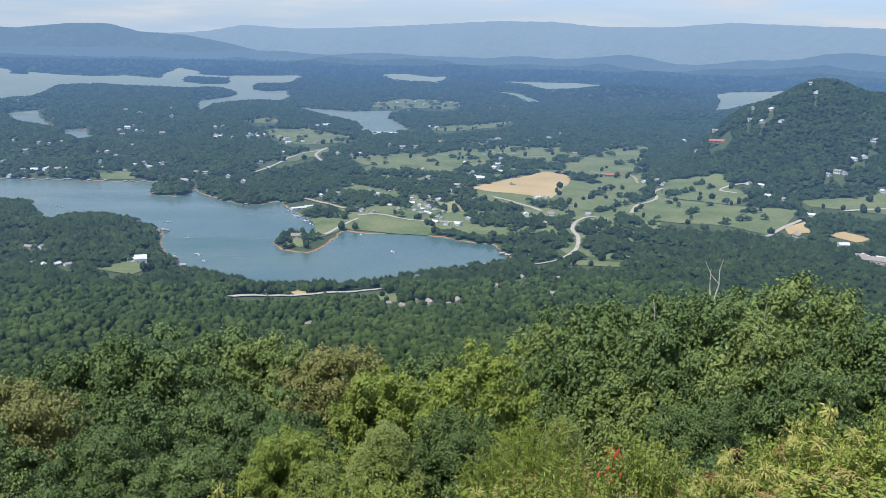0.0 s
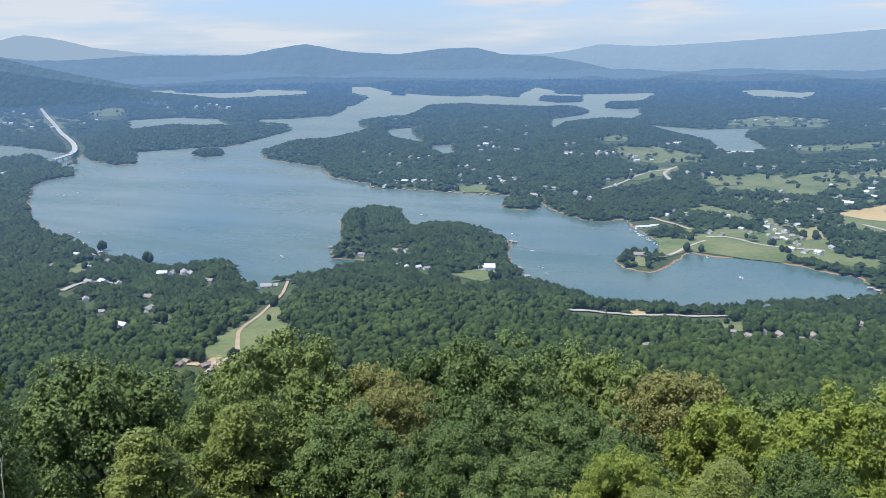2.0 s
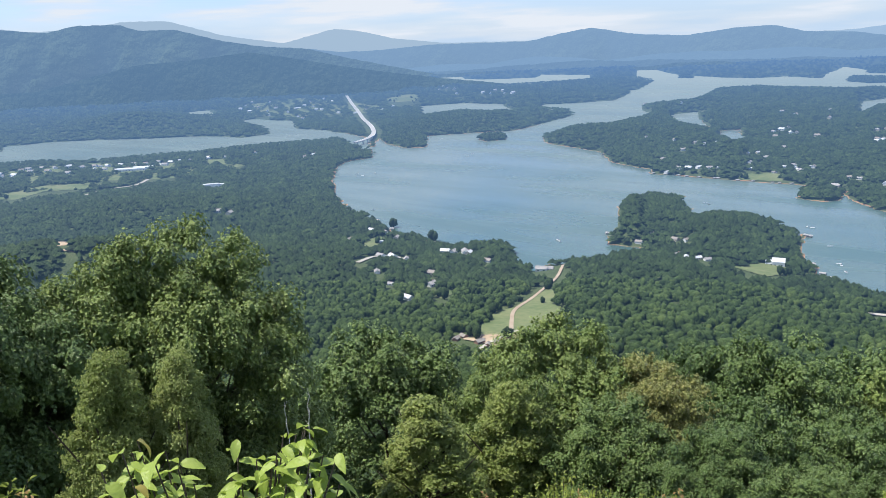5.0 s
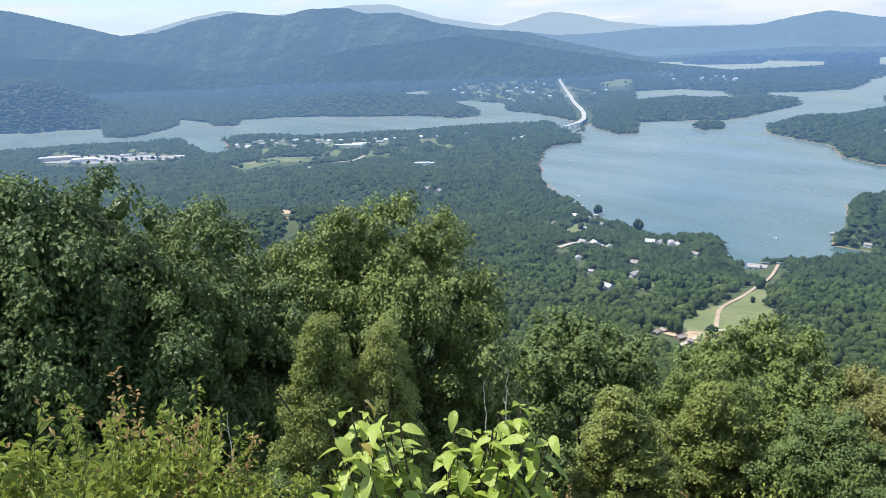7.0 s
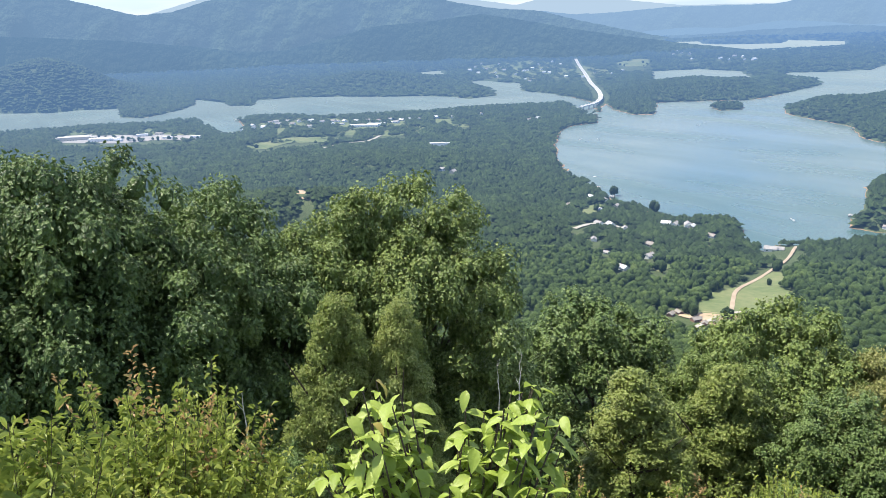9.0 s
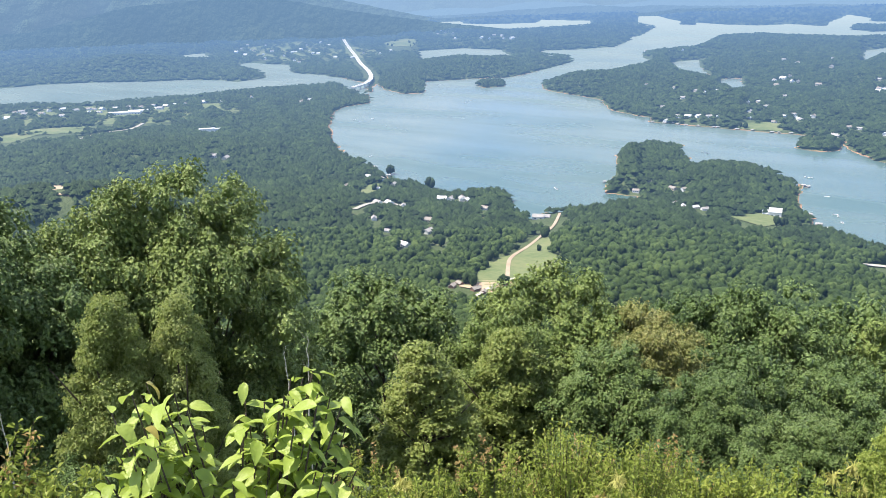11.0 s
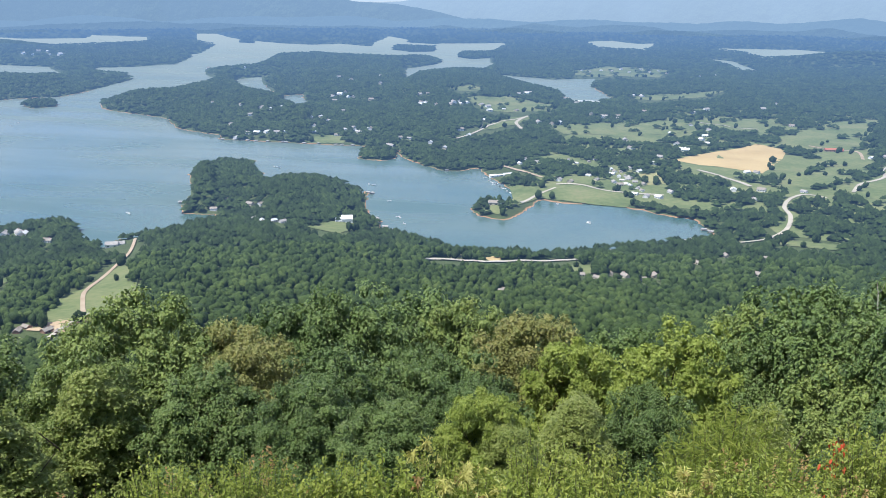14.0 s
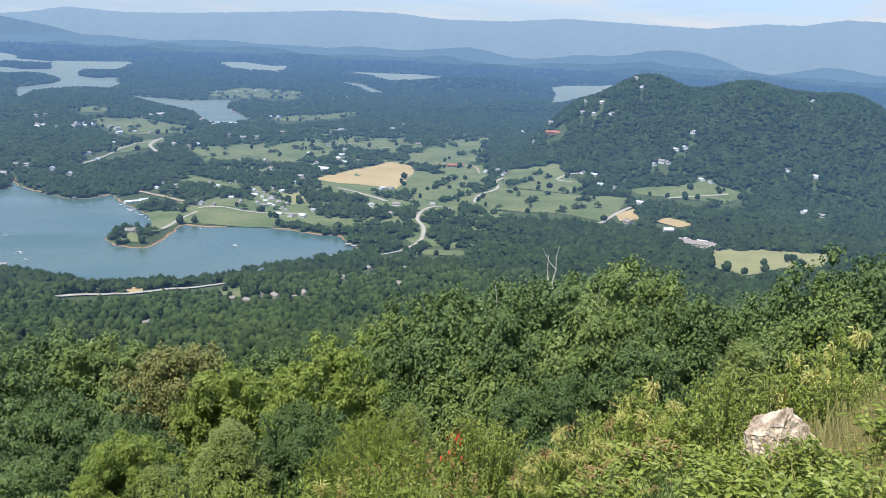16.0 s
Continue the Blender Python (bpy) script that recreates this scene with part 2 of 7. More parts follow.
M = {
    "ground": material("forest_floor", [(0.040, 0.058, 0.020), (0.062, 0.088, 0.032), (0.085, 0.105, 0.045)], 0.02, bump=0.5, bump_scale=0.4, painted_haze=True, banks=(0.34, 0.20, 0.115)),
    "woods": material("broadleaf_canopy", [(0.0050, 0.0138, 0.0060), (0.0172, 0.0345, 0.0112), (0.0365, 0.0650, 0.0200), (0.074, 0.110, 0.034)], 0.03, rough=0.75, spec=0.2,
                      bump=1.0, bump_scale=1.1, second=0.6, island=0.5, painted_haze=True),
    "slope_woods": material("lighter_slope_canopy", [(0.0085, 0.0215, 0.0072), (0.030, 0.056, 0.0155), (0.063, 0.102, 0.027), (0.115, 0.157, 0.044)], 0.03, rough=0.75, spec=0.2,
                            bump=1.0, bump_scale=1.1, second=0.6, island=0.5, painted_haze=True),
    # blue haze is painted on every ridge as emission, more on farther rows
    **{f"foothills_{k + 1}": material("foothill_woods", [(0.008, 0.025, 0.02), (0.05, 0.08, 0.05), (0.10, 0.14, 0.07)], 0.004, bump=1.0, bump_scale=0.03, painted_haze=(4700, 4790, h0, h0 + 0.03), haze=hz)
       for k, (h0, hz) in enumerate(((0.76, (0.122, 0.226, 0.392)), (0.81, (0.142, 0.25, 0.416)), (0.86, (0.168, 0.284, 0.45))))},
    "west_foothills": material("western_foothill_woods", [(0.008, 0.025, 0.02), (0.05, 0.08, 0.05), (0.10, 0.14, 0.07)], 0.004, bump=1.0, bump_scale=0.03, painted_haze=(4380, 4480, 0.66, 0.78), haze=(0.096, 0.184, 0.315)),
    # the broad dark and light patches on these two ridges imitate cloud shadow
    "ridge": material("ridge_woods", [(0.006, 0.02, 0.02), (0.05, 0.09, 0.06), (0.12, 0.17, 0.09)], 0.0026, bump=1.0, bump_scale=0.02, second=0.4, painted_haze=(4480, 4760, 0.66, 0.78), haze=(0.118, 0.212, 0.355)),
    "middle_ridge": material("blue_haze_ridge_woods", [(0.01, 0.03, 0.025), (0.05, 0.09, 0.06), (0.12, 0.17, 0.09)], 0.0026, bump=1.0, bump_scale=0.02, second=0.4, painted_haze=(4790, 4838, 0.80, 0.88), haze=(0.165, 0.275, 0.435)),
    "hazed_ridge": material("hazy_ridge_woods", [(0.02, 0.045, 0.03), (0.07, 0.10, 0.06)], 0.003, bump=1.0, bump_scale=0.02, painted_haze=(4842, 4900, 0.80, 0.9),
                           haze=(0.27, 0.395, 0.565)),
    "far_ridge": material("far_ridge_woods", [(0.06, 0.09, 0.08), (0.10, 0.14, 0.12)], 0.003, painted_haze=(4905, 4960, 0.93, 0.95), haze=(0.27, 0.37, 0.49)),
    "grass": material("mown_pasture", [(0.065, 0.10, 0.036), (0.105, 0.14, 0.053), (0.15, 0.175, 0.075), (0.19, 0.185, 0.095)], 0.014, second=0.6, painted_haze=True),
    "dry": material("dry_park_grass", [(0.20, 0.21, 0.09), (0.30, 0.28, 0.14)], 0.02, painted_haze=True),
    "straw": material("ripe_straw", [(0.36, 0.27, 0.13), (0.46, 0.36, 0.19)], 0.012, painted_haze=True),
    "clay": material("red_clay_earth", [(0.33, 0.22, 0.14), (0.40, 0.30, 0.20), (0.44, 0.37, 0.26)], 0.03, painted_haze=True),
    "clay_road": material("red_clay_road", [(0.30, 0.23, 0.165), (0.40, 0.33, 0.25)], 0.05, painted_haze=True),
    "gravel": material("pale_gravel_road", [(0.32, 0.295, 0.25), (0.45, 0.42, 0.365)], 0.05, painted_haze=True),
    "lot": material("grey_parking_asphalt", [(0.26, 0.25, 0.24), (0.38, 0.36, 0.34)], 0.03, painted_haze=True),
    "deck": material("concrete_deck", [(0.40, 0.385, 0.36), (0.50, 0.485, 0.46)], 0.05, painted_haze=True),
    "white": material("white_paint", [(0.70, 0.70, 0.68), (0.82, 0.82, 0.80)], 0.2, painted_haze=True),
    "cream": material("cream_siding", [(0.50, 0.44, 0.35), (0.60, 0.54, 0.44)], 0.2, painted_haze=True),
    "brick": material("brown_brick", [(0.22, 0.13, 0.10), (0.32, 0.2, 0.15)], 0.2, painted_haze=True),
    "shingle": material("grey_shingles", [(0.26, 0.25, 0.25), (0.38, 0.37, 0.36)], 0.3, painted_haze=True),
    "tin": material("pale_metal_roof", [(0.50, 0.53, 0.56), (0.66, 0.68, 0.70)], 0.1, rough=0.4, painted_haze=True),
    "tan_roof": material("tan_shingles", [(0.22, 0.20, 0.18), (0.32, 0.29, 0.26)], 0.3, painted_haze=True),
    "red_roof": material("red_metal_roof", [(0.32, 0.12, 0.08), (0.44, 0.18, 0.12)], 0.1, painted_haze=True),
    "glass": material("dark_window_glass", [(0.02, 0.025, 0.03), (0.04, 0.05, 0.06)], 0.4, rough=0.1, painted_haze=True),
    "bark": material("grey_brown_bark", [(0.06, 0.045, 0.035), (0.15, 0.12, 0.095)], 3.0, bump=0.8, bump_scale=18),
    "deadwood": material("bleached_dead_wood", [(0.46, 0.43, 0.39), (0.66, 0.63, 0.58)], 4.0, bump=0.6, bump_scale=25),
    "oak": material("oak_leaves", [(0.040, 0.077, 0.025), (0.092, 0.156, 0.046), (0.155, 0.232, 0.068), (0.248, 0.325, 0.11)], 0.5, rough=0.38, spec=0.5, second=0.7, bump=0.9, bump_scale=7.0, island=0.45, each=0.4, translucent=0.14),
    "maple": material("maple_leaves", [(0.070, 0.120, 0.030), (0.146, 0.217, 0.056), (0.233, 0.304, 0.085), (0.331, 0.392, 0.135)], 0.5, rough=0.38, spec=0.5, second=0.7, bump=0.9, bump_scale=7.0, island=0.6, each=0.3, translucent=0.14),
    "birch": material("birch_leaves", [(0.145, 0.205, 0.052), (0.25, 0.32, 0.085), (0.36, 0.42, 0.135), (0.48, 0.52, 0.23)], 0.5, rough=0.38, spec=0.5, second=0.7, bump=0.9, bump_scale=7.0, island=0.6, each=0.25, translucent=0.36),
    "olive": material("yellowing_leaves", [(0.125, 0.165, 0.045), (0.235, 0.255, 0.078), (0.395, 0.350, 0.13)], 0.5, rough=0.38, spec=0.5, second=0.7, bump=0.9, bump_scale=7.0, island=0.6, each=0.3, translucent=0.14),
    "lime": material("lime_vine_leaves", [(0.18, 0.25, 0.046), (0.30, 0.38, 0.078), (0.44, 0.50, 0.145)], 0.5, rough=0.4, spec=0.5, second=0.7, bump=0.9, bump_scale=7.0,
                     island=0.45, translucent=0.35),
    "shrub": material("shrub_leaves", [(0.135, 0.19, 0.036), (0.265, 0.328, 0.064), (0.44, 0.475, 0.125)], 1.2, rough=0.45, spec=0.4, island=0.8, translucent=0.35),
    "bright": material("bright_broad_leaves", [(0.20, 0.29, 0.04), (0.33, 0.43, 0.08), (0.50, 0.58, 0.19)], 1.5, rough=0.4, spec=0.4, island=0.4, bump=0.25,
                       bump_scale=60, translucent=0.4),
    "blush": material("reddening_young_leaves", [(0.36, 0.20, 0.10), (0.44, 0.30, 0.14), (0.36, 0.36, 0.12)], 4.0, rough=0.45, island=0.5, translucent=0.35),
    "yellow": material("yellowed_leaves", [(0.46, 0.36, 0.10), (0.55, 0.47, 0.18)], 6.0, rough=0.45, translucent=0.35),
    "sumac": material("scarlet_sumac_leaves", [(0.42, 0.05, 0.02), (0.55, 0.11, 0.04)], 4.0, rough=0.5, island=0.5, translucent=0.35),
    "tassel": material("cream_yellow_tassels", [(0.46, 0.47, 0.13), (0.66, 0.62, 0.25)], 4.0, rough=0.7, island=0.5, translucent=0.3),
    "straw_blade": material("dry_grass_blades", [(0.36, 0.30, 0.11), (0.50, 0.43, 0.19), (0.22, 0.28, 0.07)], 3.0, island=0.6, translucent=0.3),
    "boat": material("white_boat_hull", [(0.72, 0.72, 0.72), (0.82, 0.82, 0.82)], 0.5, rough=0.3, painted_haze=True),
    "plank": material("weathered_dock_planks", [(0.30, 0.25, 0.2), (0.45, 0.4, 0.34)], 0.6, painted_haze=True),
}


def water_material():
    m = bpy.data.materials.new("lake_water")
    m.use_nodes = True
    n, l = m.node_tree.nodes, m.node_tree.links
    b = n["Principled BSDF"]
    b.inputs["Roughness"].default_value = 0.2
    b.inputs["IOR"].default_value = 1.45
    g = n.new("ShaderNodeNewGeometry")
    mud = n.new("ShaderNodeTexNoise")
    mud.inputs["Scale"].default_value, mud.inputs["Detail"].default_value = 0.0035, 5
    ramp = n.new("ShaderNodeValToRGB")
    ramp.color_ramp.elements[0].color, ramp.color_ramp.elements[1].color = (0.050, 0.112, 0.128, 1), (0.092, 0.146, 0.148, 1)
    ramp.color_ramp.elements[0].position, ramp.color_ramp.elements[1].position = 0.35, 0.7
    rip = n.new("ShaderNodeTexNoise")
    rip.inputs["Scale"].default_value, rip.inputs["Detail"].default_value = 0.3, 4
    bump = n.new("ShaderNodeBump")
    bump.inputs["Strength"].default_value, bump.inputs["Distance"].default_value = 0.28, 0.6
    l.new(g.outputs["Position"], mud.inputs["Vector"])
    l.new(mud.outputs["Fac"], ramp.inputs["Fac"])
    l.new(ramp.outputs["Color"], b.inputs["Base Color"])
    l.new(g.outputs["Position"], rip.inputs["Vector"])
    l.new(rip.outputs["Fac"], bump.inputs["Height"])
    l.new(bump.outputs["Normal"], b.inputs["Normal"])
    wind = n.new("ShaderNodeTexNoise")
    wind.inputs["Scale"].default_value, wind.inputs["Detail"].default_value = 0.0016, 3
    gust = n.new("ShaderNodeMapRange")
    gust.inputs["From Min"].default_value, gust.inputs["From Max"].default_value = 0.35, 0.65
    gust.inputs["To Min"].default_value, gust.inputs["To Max"].default_value = 0.1, 0.34
    lanes = n.new("ShaderNodeMapping")
    lanes.inputs["Rotation"].default_value, lanes.inputs["Scale"].default_value = (0, 0, radians(-32)), (1.0, 4.5, 1.0)
    l.new(g.outputs["Position"], lanes.inputs["Vector"])
    l.new(lanes.outputs["Vector"], wind.inputs["Vector"])
    l.new(wind.outputs["Fac"], gust.inputs["Value"])
    l.new(gust.outputs["Result"], b.inputs["Roughness"])
    # pale glow grows with distance: painted haze and sky glint on far water
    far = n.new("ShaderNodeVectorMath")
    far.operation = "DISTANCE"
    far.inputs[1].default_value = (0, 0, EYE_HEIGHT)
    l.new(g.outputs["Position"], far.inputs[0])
    depth = painted_haze_share(n, l, far.outputs["Value"], 1300.0, 5200.0)
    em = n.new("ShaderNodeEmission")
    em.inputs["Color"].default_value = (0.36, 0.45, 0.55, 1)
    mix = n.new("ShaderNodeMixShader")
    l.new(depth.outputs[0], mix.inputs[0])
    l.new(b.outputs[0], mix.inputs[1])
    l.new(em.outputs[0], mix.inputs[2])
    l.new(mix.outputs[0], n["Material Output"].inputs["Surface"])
    return m


M["water"] = water_material()

# ---------------------------------------------------------------- the plan of the land
# Metres east (x) and north (y) of the overlook; z = 0 is the lake.
# The arms of the lake, on its own level, and the wooded islands and points in it, traced from the camera's view.
LAKE = {
    "main_west": [(-1730, 1605), (-1740, 1530), (-1700, 1445), (-1490, 1255), (-1330, 1130), (-1225, 1065), (-1130, 1035), (-1030, 980), (-980, 960),
        (-930, 960), (-875, 935), (-845, 940), (-820, 980), (-780, 1000), (-730, 945), (-680, 905), (-655, 900), (-670, 940), (-635, 975),
        (-620, 1005), (-590, 1055), (-520, 1185), (-745, 1685), (-800, 1690), (-910, 1690), (-945, 1750), (-1045, 1785), (-1100, 1825),
        (-1200, 1960), (-1355, 2020), (-1480, 2085), (-1610, 2250), (-1790, 2490), (-1790, 2320), (-1890, 2195), (-1970, 2080), (-1755, 1845),
        (-1790, 1800), (-1940, 1865), (-2075, 1955), (-1880, 1740)],
    "main_east": [(-800, 1690), (-665, 1685), (-590, 1690), (-495, 1675), (-460, 1585), (-415, 1530), (-360, 1480), (-325, 1480), (-295, 1515),
        (-265, 1455), (-225, 1390), (-210, 1365), (-190, 1335), (-180, 1315), (-200, 1270), (-240, 1265), (-240, 1190), (-215, 1160), (-185, 1145),
        (-165, 1190), (-155, 1260), (-145, 1285), (-100, 1275), (-50, 1275), (-10, 1265), (35, 1240), (80, 1220), (100, 1180), (100, 1145),
        (75, 1120), (45, 1115), (0, 1075), (-45, 1055), (-85, 1030), (-115, 1010), (-145, 1010), (-180, 1005), (-210, 995), (-265, 1030),
        (-305, 1055), (-330, 1060), (-475, 1085), (-600, 1140)],
    "channel": [(-1770, 2290), (-1780, 2475), (-1590, 2220), (-1705, 2445), (-1710, 2595), (-1625, 2655), (-1610, 2750), (-1630, 2920),
        (-1630, 3010), (-1705, 3090), (-1830, 3305), (-1790, 3410), (-1690, 3500), (-1725, 3720), (-1750, 3875), (-1610, 3965), (-1320, 3975),
        (-1195, 3995), (-1050, 4060), (-935, 3900), (-925, 3805), (-970, 3670), (-1025, 3565), (-960, 3315), (-920, 3225), (-950, 3510),
        (-850, 3650), (-695, 3680), (-685, 3840), (-770, 4225), (-755, 4360), (-740, 4490), (-905, 4445), (-1110, 4380), (-1255, 4440),
        (-1335, 4465), (-1390, 4480), (-1385, 4425), (-1410, 4325), (-1390, 4220), (-1560, 4230), (-1685, 4150), (-1830, 4125), (-2080, 4125),
        (-2175, 4145)],
    "channel_north": [(-1770, 2290), (-1780, 2475), (-1790, 2690), (-1910, 2885), (-2030, 3030), (-2165, 3055), (-2235, 3110), (-2095, 3225),
        (-2035, 3320), (-1900, 3405), (-1955, 3510), (-2045, 3580), (-2105, 3655), (-2015, 3780), (-2065, 3890), (-2130, 3965), (-2250, 4015),
        (-2315, 4075), (-2325, 4145), (-2260, 4170), (-2160, 4150), (-1895, 3980), (-1690, 3500), (-1780, 3395), (-1830, 3305), (-1705, 3090),
        (-1630, 3010), (-1620, 2900), (-1615, 2635), (-1700, 2575), (-1600, 2255)],
    "west": [(-3750, 75), (-3695, 190), (-3575, 295), (-3440, 460), (-3450, 560), (-3385, 690), (-3090, 635), (-3005, 690), (-3060, 765),
        (-3205, 900), (-3295, 955), (-3470, 1005), (-3255, 1060), (-3145, 1040), (-3065, 1105), (-3230, 1175), (-3210, 1305), (-3110, 1460),
        (-2915, 1615), (-2835, 1720), (-2685, 1780), (-2600, 1775), (-2615, 1905), (-2805, 2030), (-3020, 2090), (-3120, 2135), (-3085, 2185),
        (-2965, 2195), (-2890, 2240), (-2655, 2065), (-2485, 2075), (-2295, 2025), (-2100, 1945), (-1870, 1715), (-1995, 1790), (-2235, 1920),
        (-2330, 1780), (-2385, 1675), (-2410, 1575), (-2415, 1465), (-2505, 1295), (-2560, 1155), (-2715, 1100), (-2770, 995), (-2695, 920),
        (-2495, 865), (-2400, 810), (-2340, 770), (-2400, 765), (-2560, 790), (-2860, 825), (-2885, 765), (-2840, 705), (-2930, 580), (-2960, 475),
        (-2980, 375), (-3010, 240), (-3090, 50)],
    "inlet": [(-585, 3460), (-360, 3360), (-200, 3435), (-200, 3170), (-155, 2990), (-100, 2770), (-215, 2655), (-265, 2845), (-305, 3020),
        (-470, 3260)],
    "far_a": [(-320, 4610), (-175, 4625), (-60, 4575), (35, 4590), (-30, 4450), (-170, 4450), (-255, 4485)],
    "far_b": [(330, 4500), (435, 4485), (700, 4470), (830, 4405), (680, 4315), (530, 4275), (455, 4415)],
    "far_c": [(275, 4195), (375, 4140), (460, 3835), (405, 3880), (340, 4060)],
    "far_d": [(1340, 4145), (1425, 4190), (1635, 4180), (1690, 4205), (1580, 4030), (1465, 3930), (1210, 3660), (1185, 3655), (1290, 3940)],
    "pond_a": [(-2730, 2850), (-2595, 3025), (-2415, 3060), (-2245, 2920), (-2325, 2855), (-2480, 2815), (-2515, 2640)],
    "pond_b": [(-3235, 3500), (-3140, 3580), (-3030, 3555), (-2735, 3760), (-2745, 3830), (-2490, 3945), (-2460, 3875), (-2635, 3725), (-2855, 3520),
        (-3000, 3455)],
    "pond_c": [(-1535, 2985), (-1475, 3105), (-1330, 2830), (-1215, 2645), (-1345, 2735), (-1450, 2845)],
    "pond_d": [(-1140, 2540), (-1090, 2600), (-1025, 2450), (-985, 2290), (-1065, 2430)],
    "pond_e": [(-3560, 2140), (-3525, 2245), (-3400, 2180), (-3425, 2085)],
}
ISLANDS = {
    "house_point": [(-640, 1065), (-675, 1115), (-685, 1155), (-735, 1255), (-770, 1310), (-825, 1445), (-805, 1490), (-745, 1495), (-675, 1390),
        (-645, 1335), (-610, 1380), (-545, 1380), (-485, 1335), (-440, 1280), (-415, 1220), (-400, 1175), (-380, 1140), (-350, 1085), (-330, 1055),
        (-260, 1010), (-395, 905), (-605, 845), (-660, 910), (-670, 940), (-635, 975), (-620, 1005), (-590, 1045), (-595, 1065)],
    "islet_a": [(-1730, 2065), (-1660, 2035), (-1635, 2095), (-1745, 2225), (-1810, 2190)],
    "islet_b": [(-1260, 4160), (-1150, 4120), (-1040, 4170), (-1075, 4315), (-1285, 4300)],
    "islet_c": [(-895, 4030), (-815, 3975), (-720, 4040), (-760, 4245), (-915, 4205)],
    "islet_d": [(-2045, 4050), (-1970, 4070), (-2020, 4165), (-2075, 4140)],
    "islet_e": [(-1240, 4375), (-1075, 4375), (-1115, 4485), (-1255, 4465)],
    "islet_f": [(-540, 1545), (-490, 1540), (-470, 1565), (-495, 1670), (-550, 1680), (-570, 1645)],
}
# x, y, rise, radius along, radius across, heading of the long axis in degrees
HILLS = [
    (720, 2078, 92, 85, 260, -19), (807, 2046, 92, 85, 260, -22), (890, 2011, 138, 85, 260, -24), (964, 1977, 91, 85, 260, -26), (1036, 1940, 84, 85, 260, -28), (1105, 1902, 108, 85, 260, -30),
    (1176, 1859, 82, 85, 260, -32), (1243, 1815, 66, 85, 260, -34), (1302, 1773, 84, 85, 260, -36), (1362, 1727, 62, 85, 260, -38), (1426, 1674, 34, 85, 260, -40),
    (1080, 1720, 50, 330, 190, 25),
    (1330, 1560, 40, 260, 180, 30), (-1010, 405, 62, 230, 120, 65), (-3765, 545, 140, 260, 230, 0), (-3900, 250, 80, 300, 300, 0),
    (-1500, 760, 22, 240, 160, 40), (1000, 3300, 30, 300, 160, 0), (900, 4100, 50, 300, 110, 0), (-3350, 1750, 40, 200, 200, 0),
]
def true_distance(r):
    """Beyond BEND the land is drawn together, so that forty kilometres fit; it rises so each place keeps its sightline
    from the camera.
    """
    q = np.clip((r - BEND) / REACH, 0, 0.9995)
    return np.where(r > BEND, BEND - REACH * np.log(1 - q), r)


def inside(poly, x, y):
    hit = np.zeros(x.shape, bool)
    p = np.array(poly, float)
    for (x0, y0), (x1, y1) in zip(p, np.roll(p, -1, 0)):
        if y0 == y1:
            continue
        cross = ((y0 > y) != (y1 > y)) & (x < (x1 - x0) * (y - y0) / (y1 - y0) + x0)
        hit ^= cross
    return hit


def waves(x, y, size, seed):
    """Smooth pseudo-random swell of about that wavelength, -1 to 1."""
    rng = np.random.RandomState(seed)
    total = np.zeros(x.shape)
    for k in range(7):
        a, ph, f = rng.uniform(0, 2 * math.pi), rng.uniform(0, 2 * math.pi), rng.uniform(0.6, 1.7)
        total += np.sin((x * math.cos(a) + y * math.sin(a)) * 2 * math.pi * f / size + ph)
    return total / 4.0


TREE_TOP = 12.0
GRID_AZ = np.arange(-100.0, 50.01, 0.1)
GRID_D = np.geomspace(350, 16000, 1280)


def relief_limit(az):
    """How high the wooded hills between the lake's arms rise in each direction; kept low where they would hide the
    bridge from the camera.
    """
    return float(np.interp(az, [-100, -75, -60, -52, -50.5, -46, -44.5, -14, -7, 2, 50], [24, 24, 20, 14, 1, 1, 26, 30, 9, 6, 6]))


def plan_radius(d):
    return np.where(d > BEND, BEND + REACH * (1 - np.exp(-(np.maximum(d, BEND) - BEND) / REACH)), d)


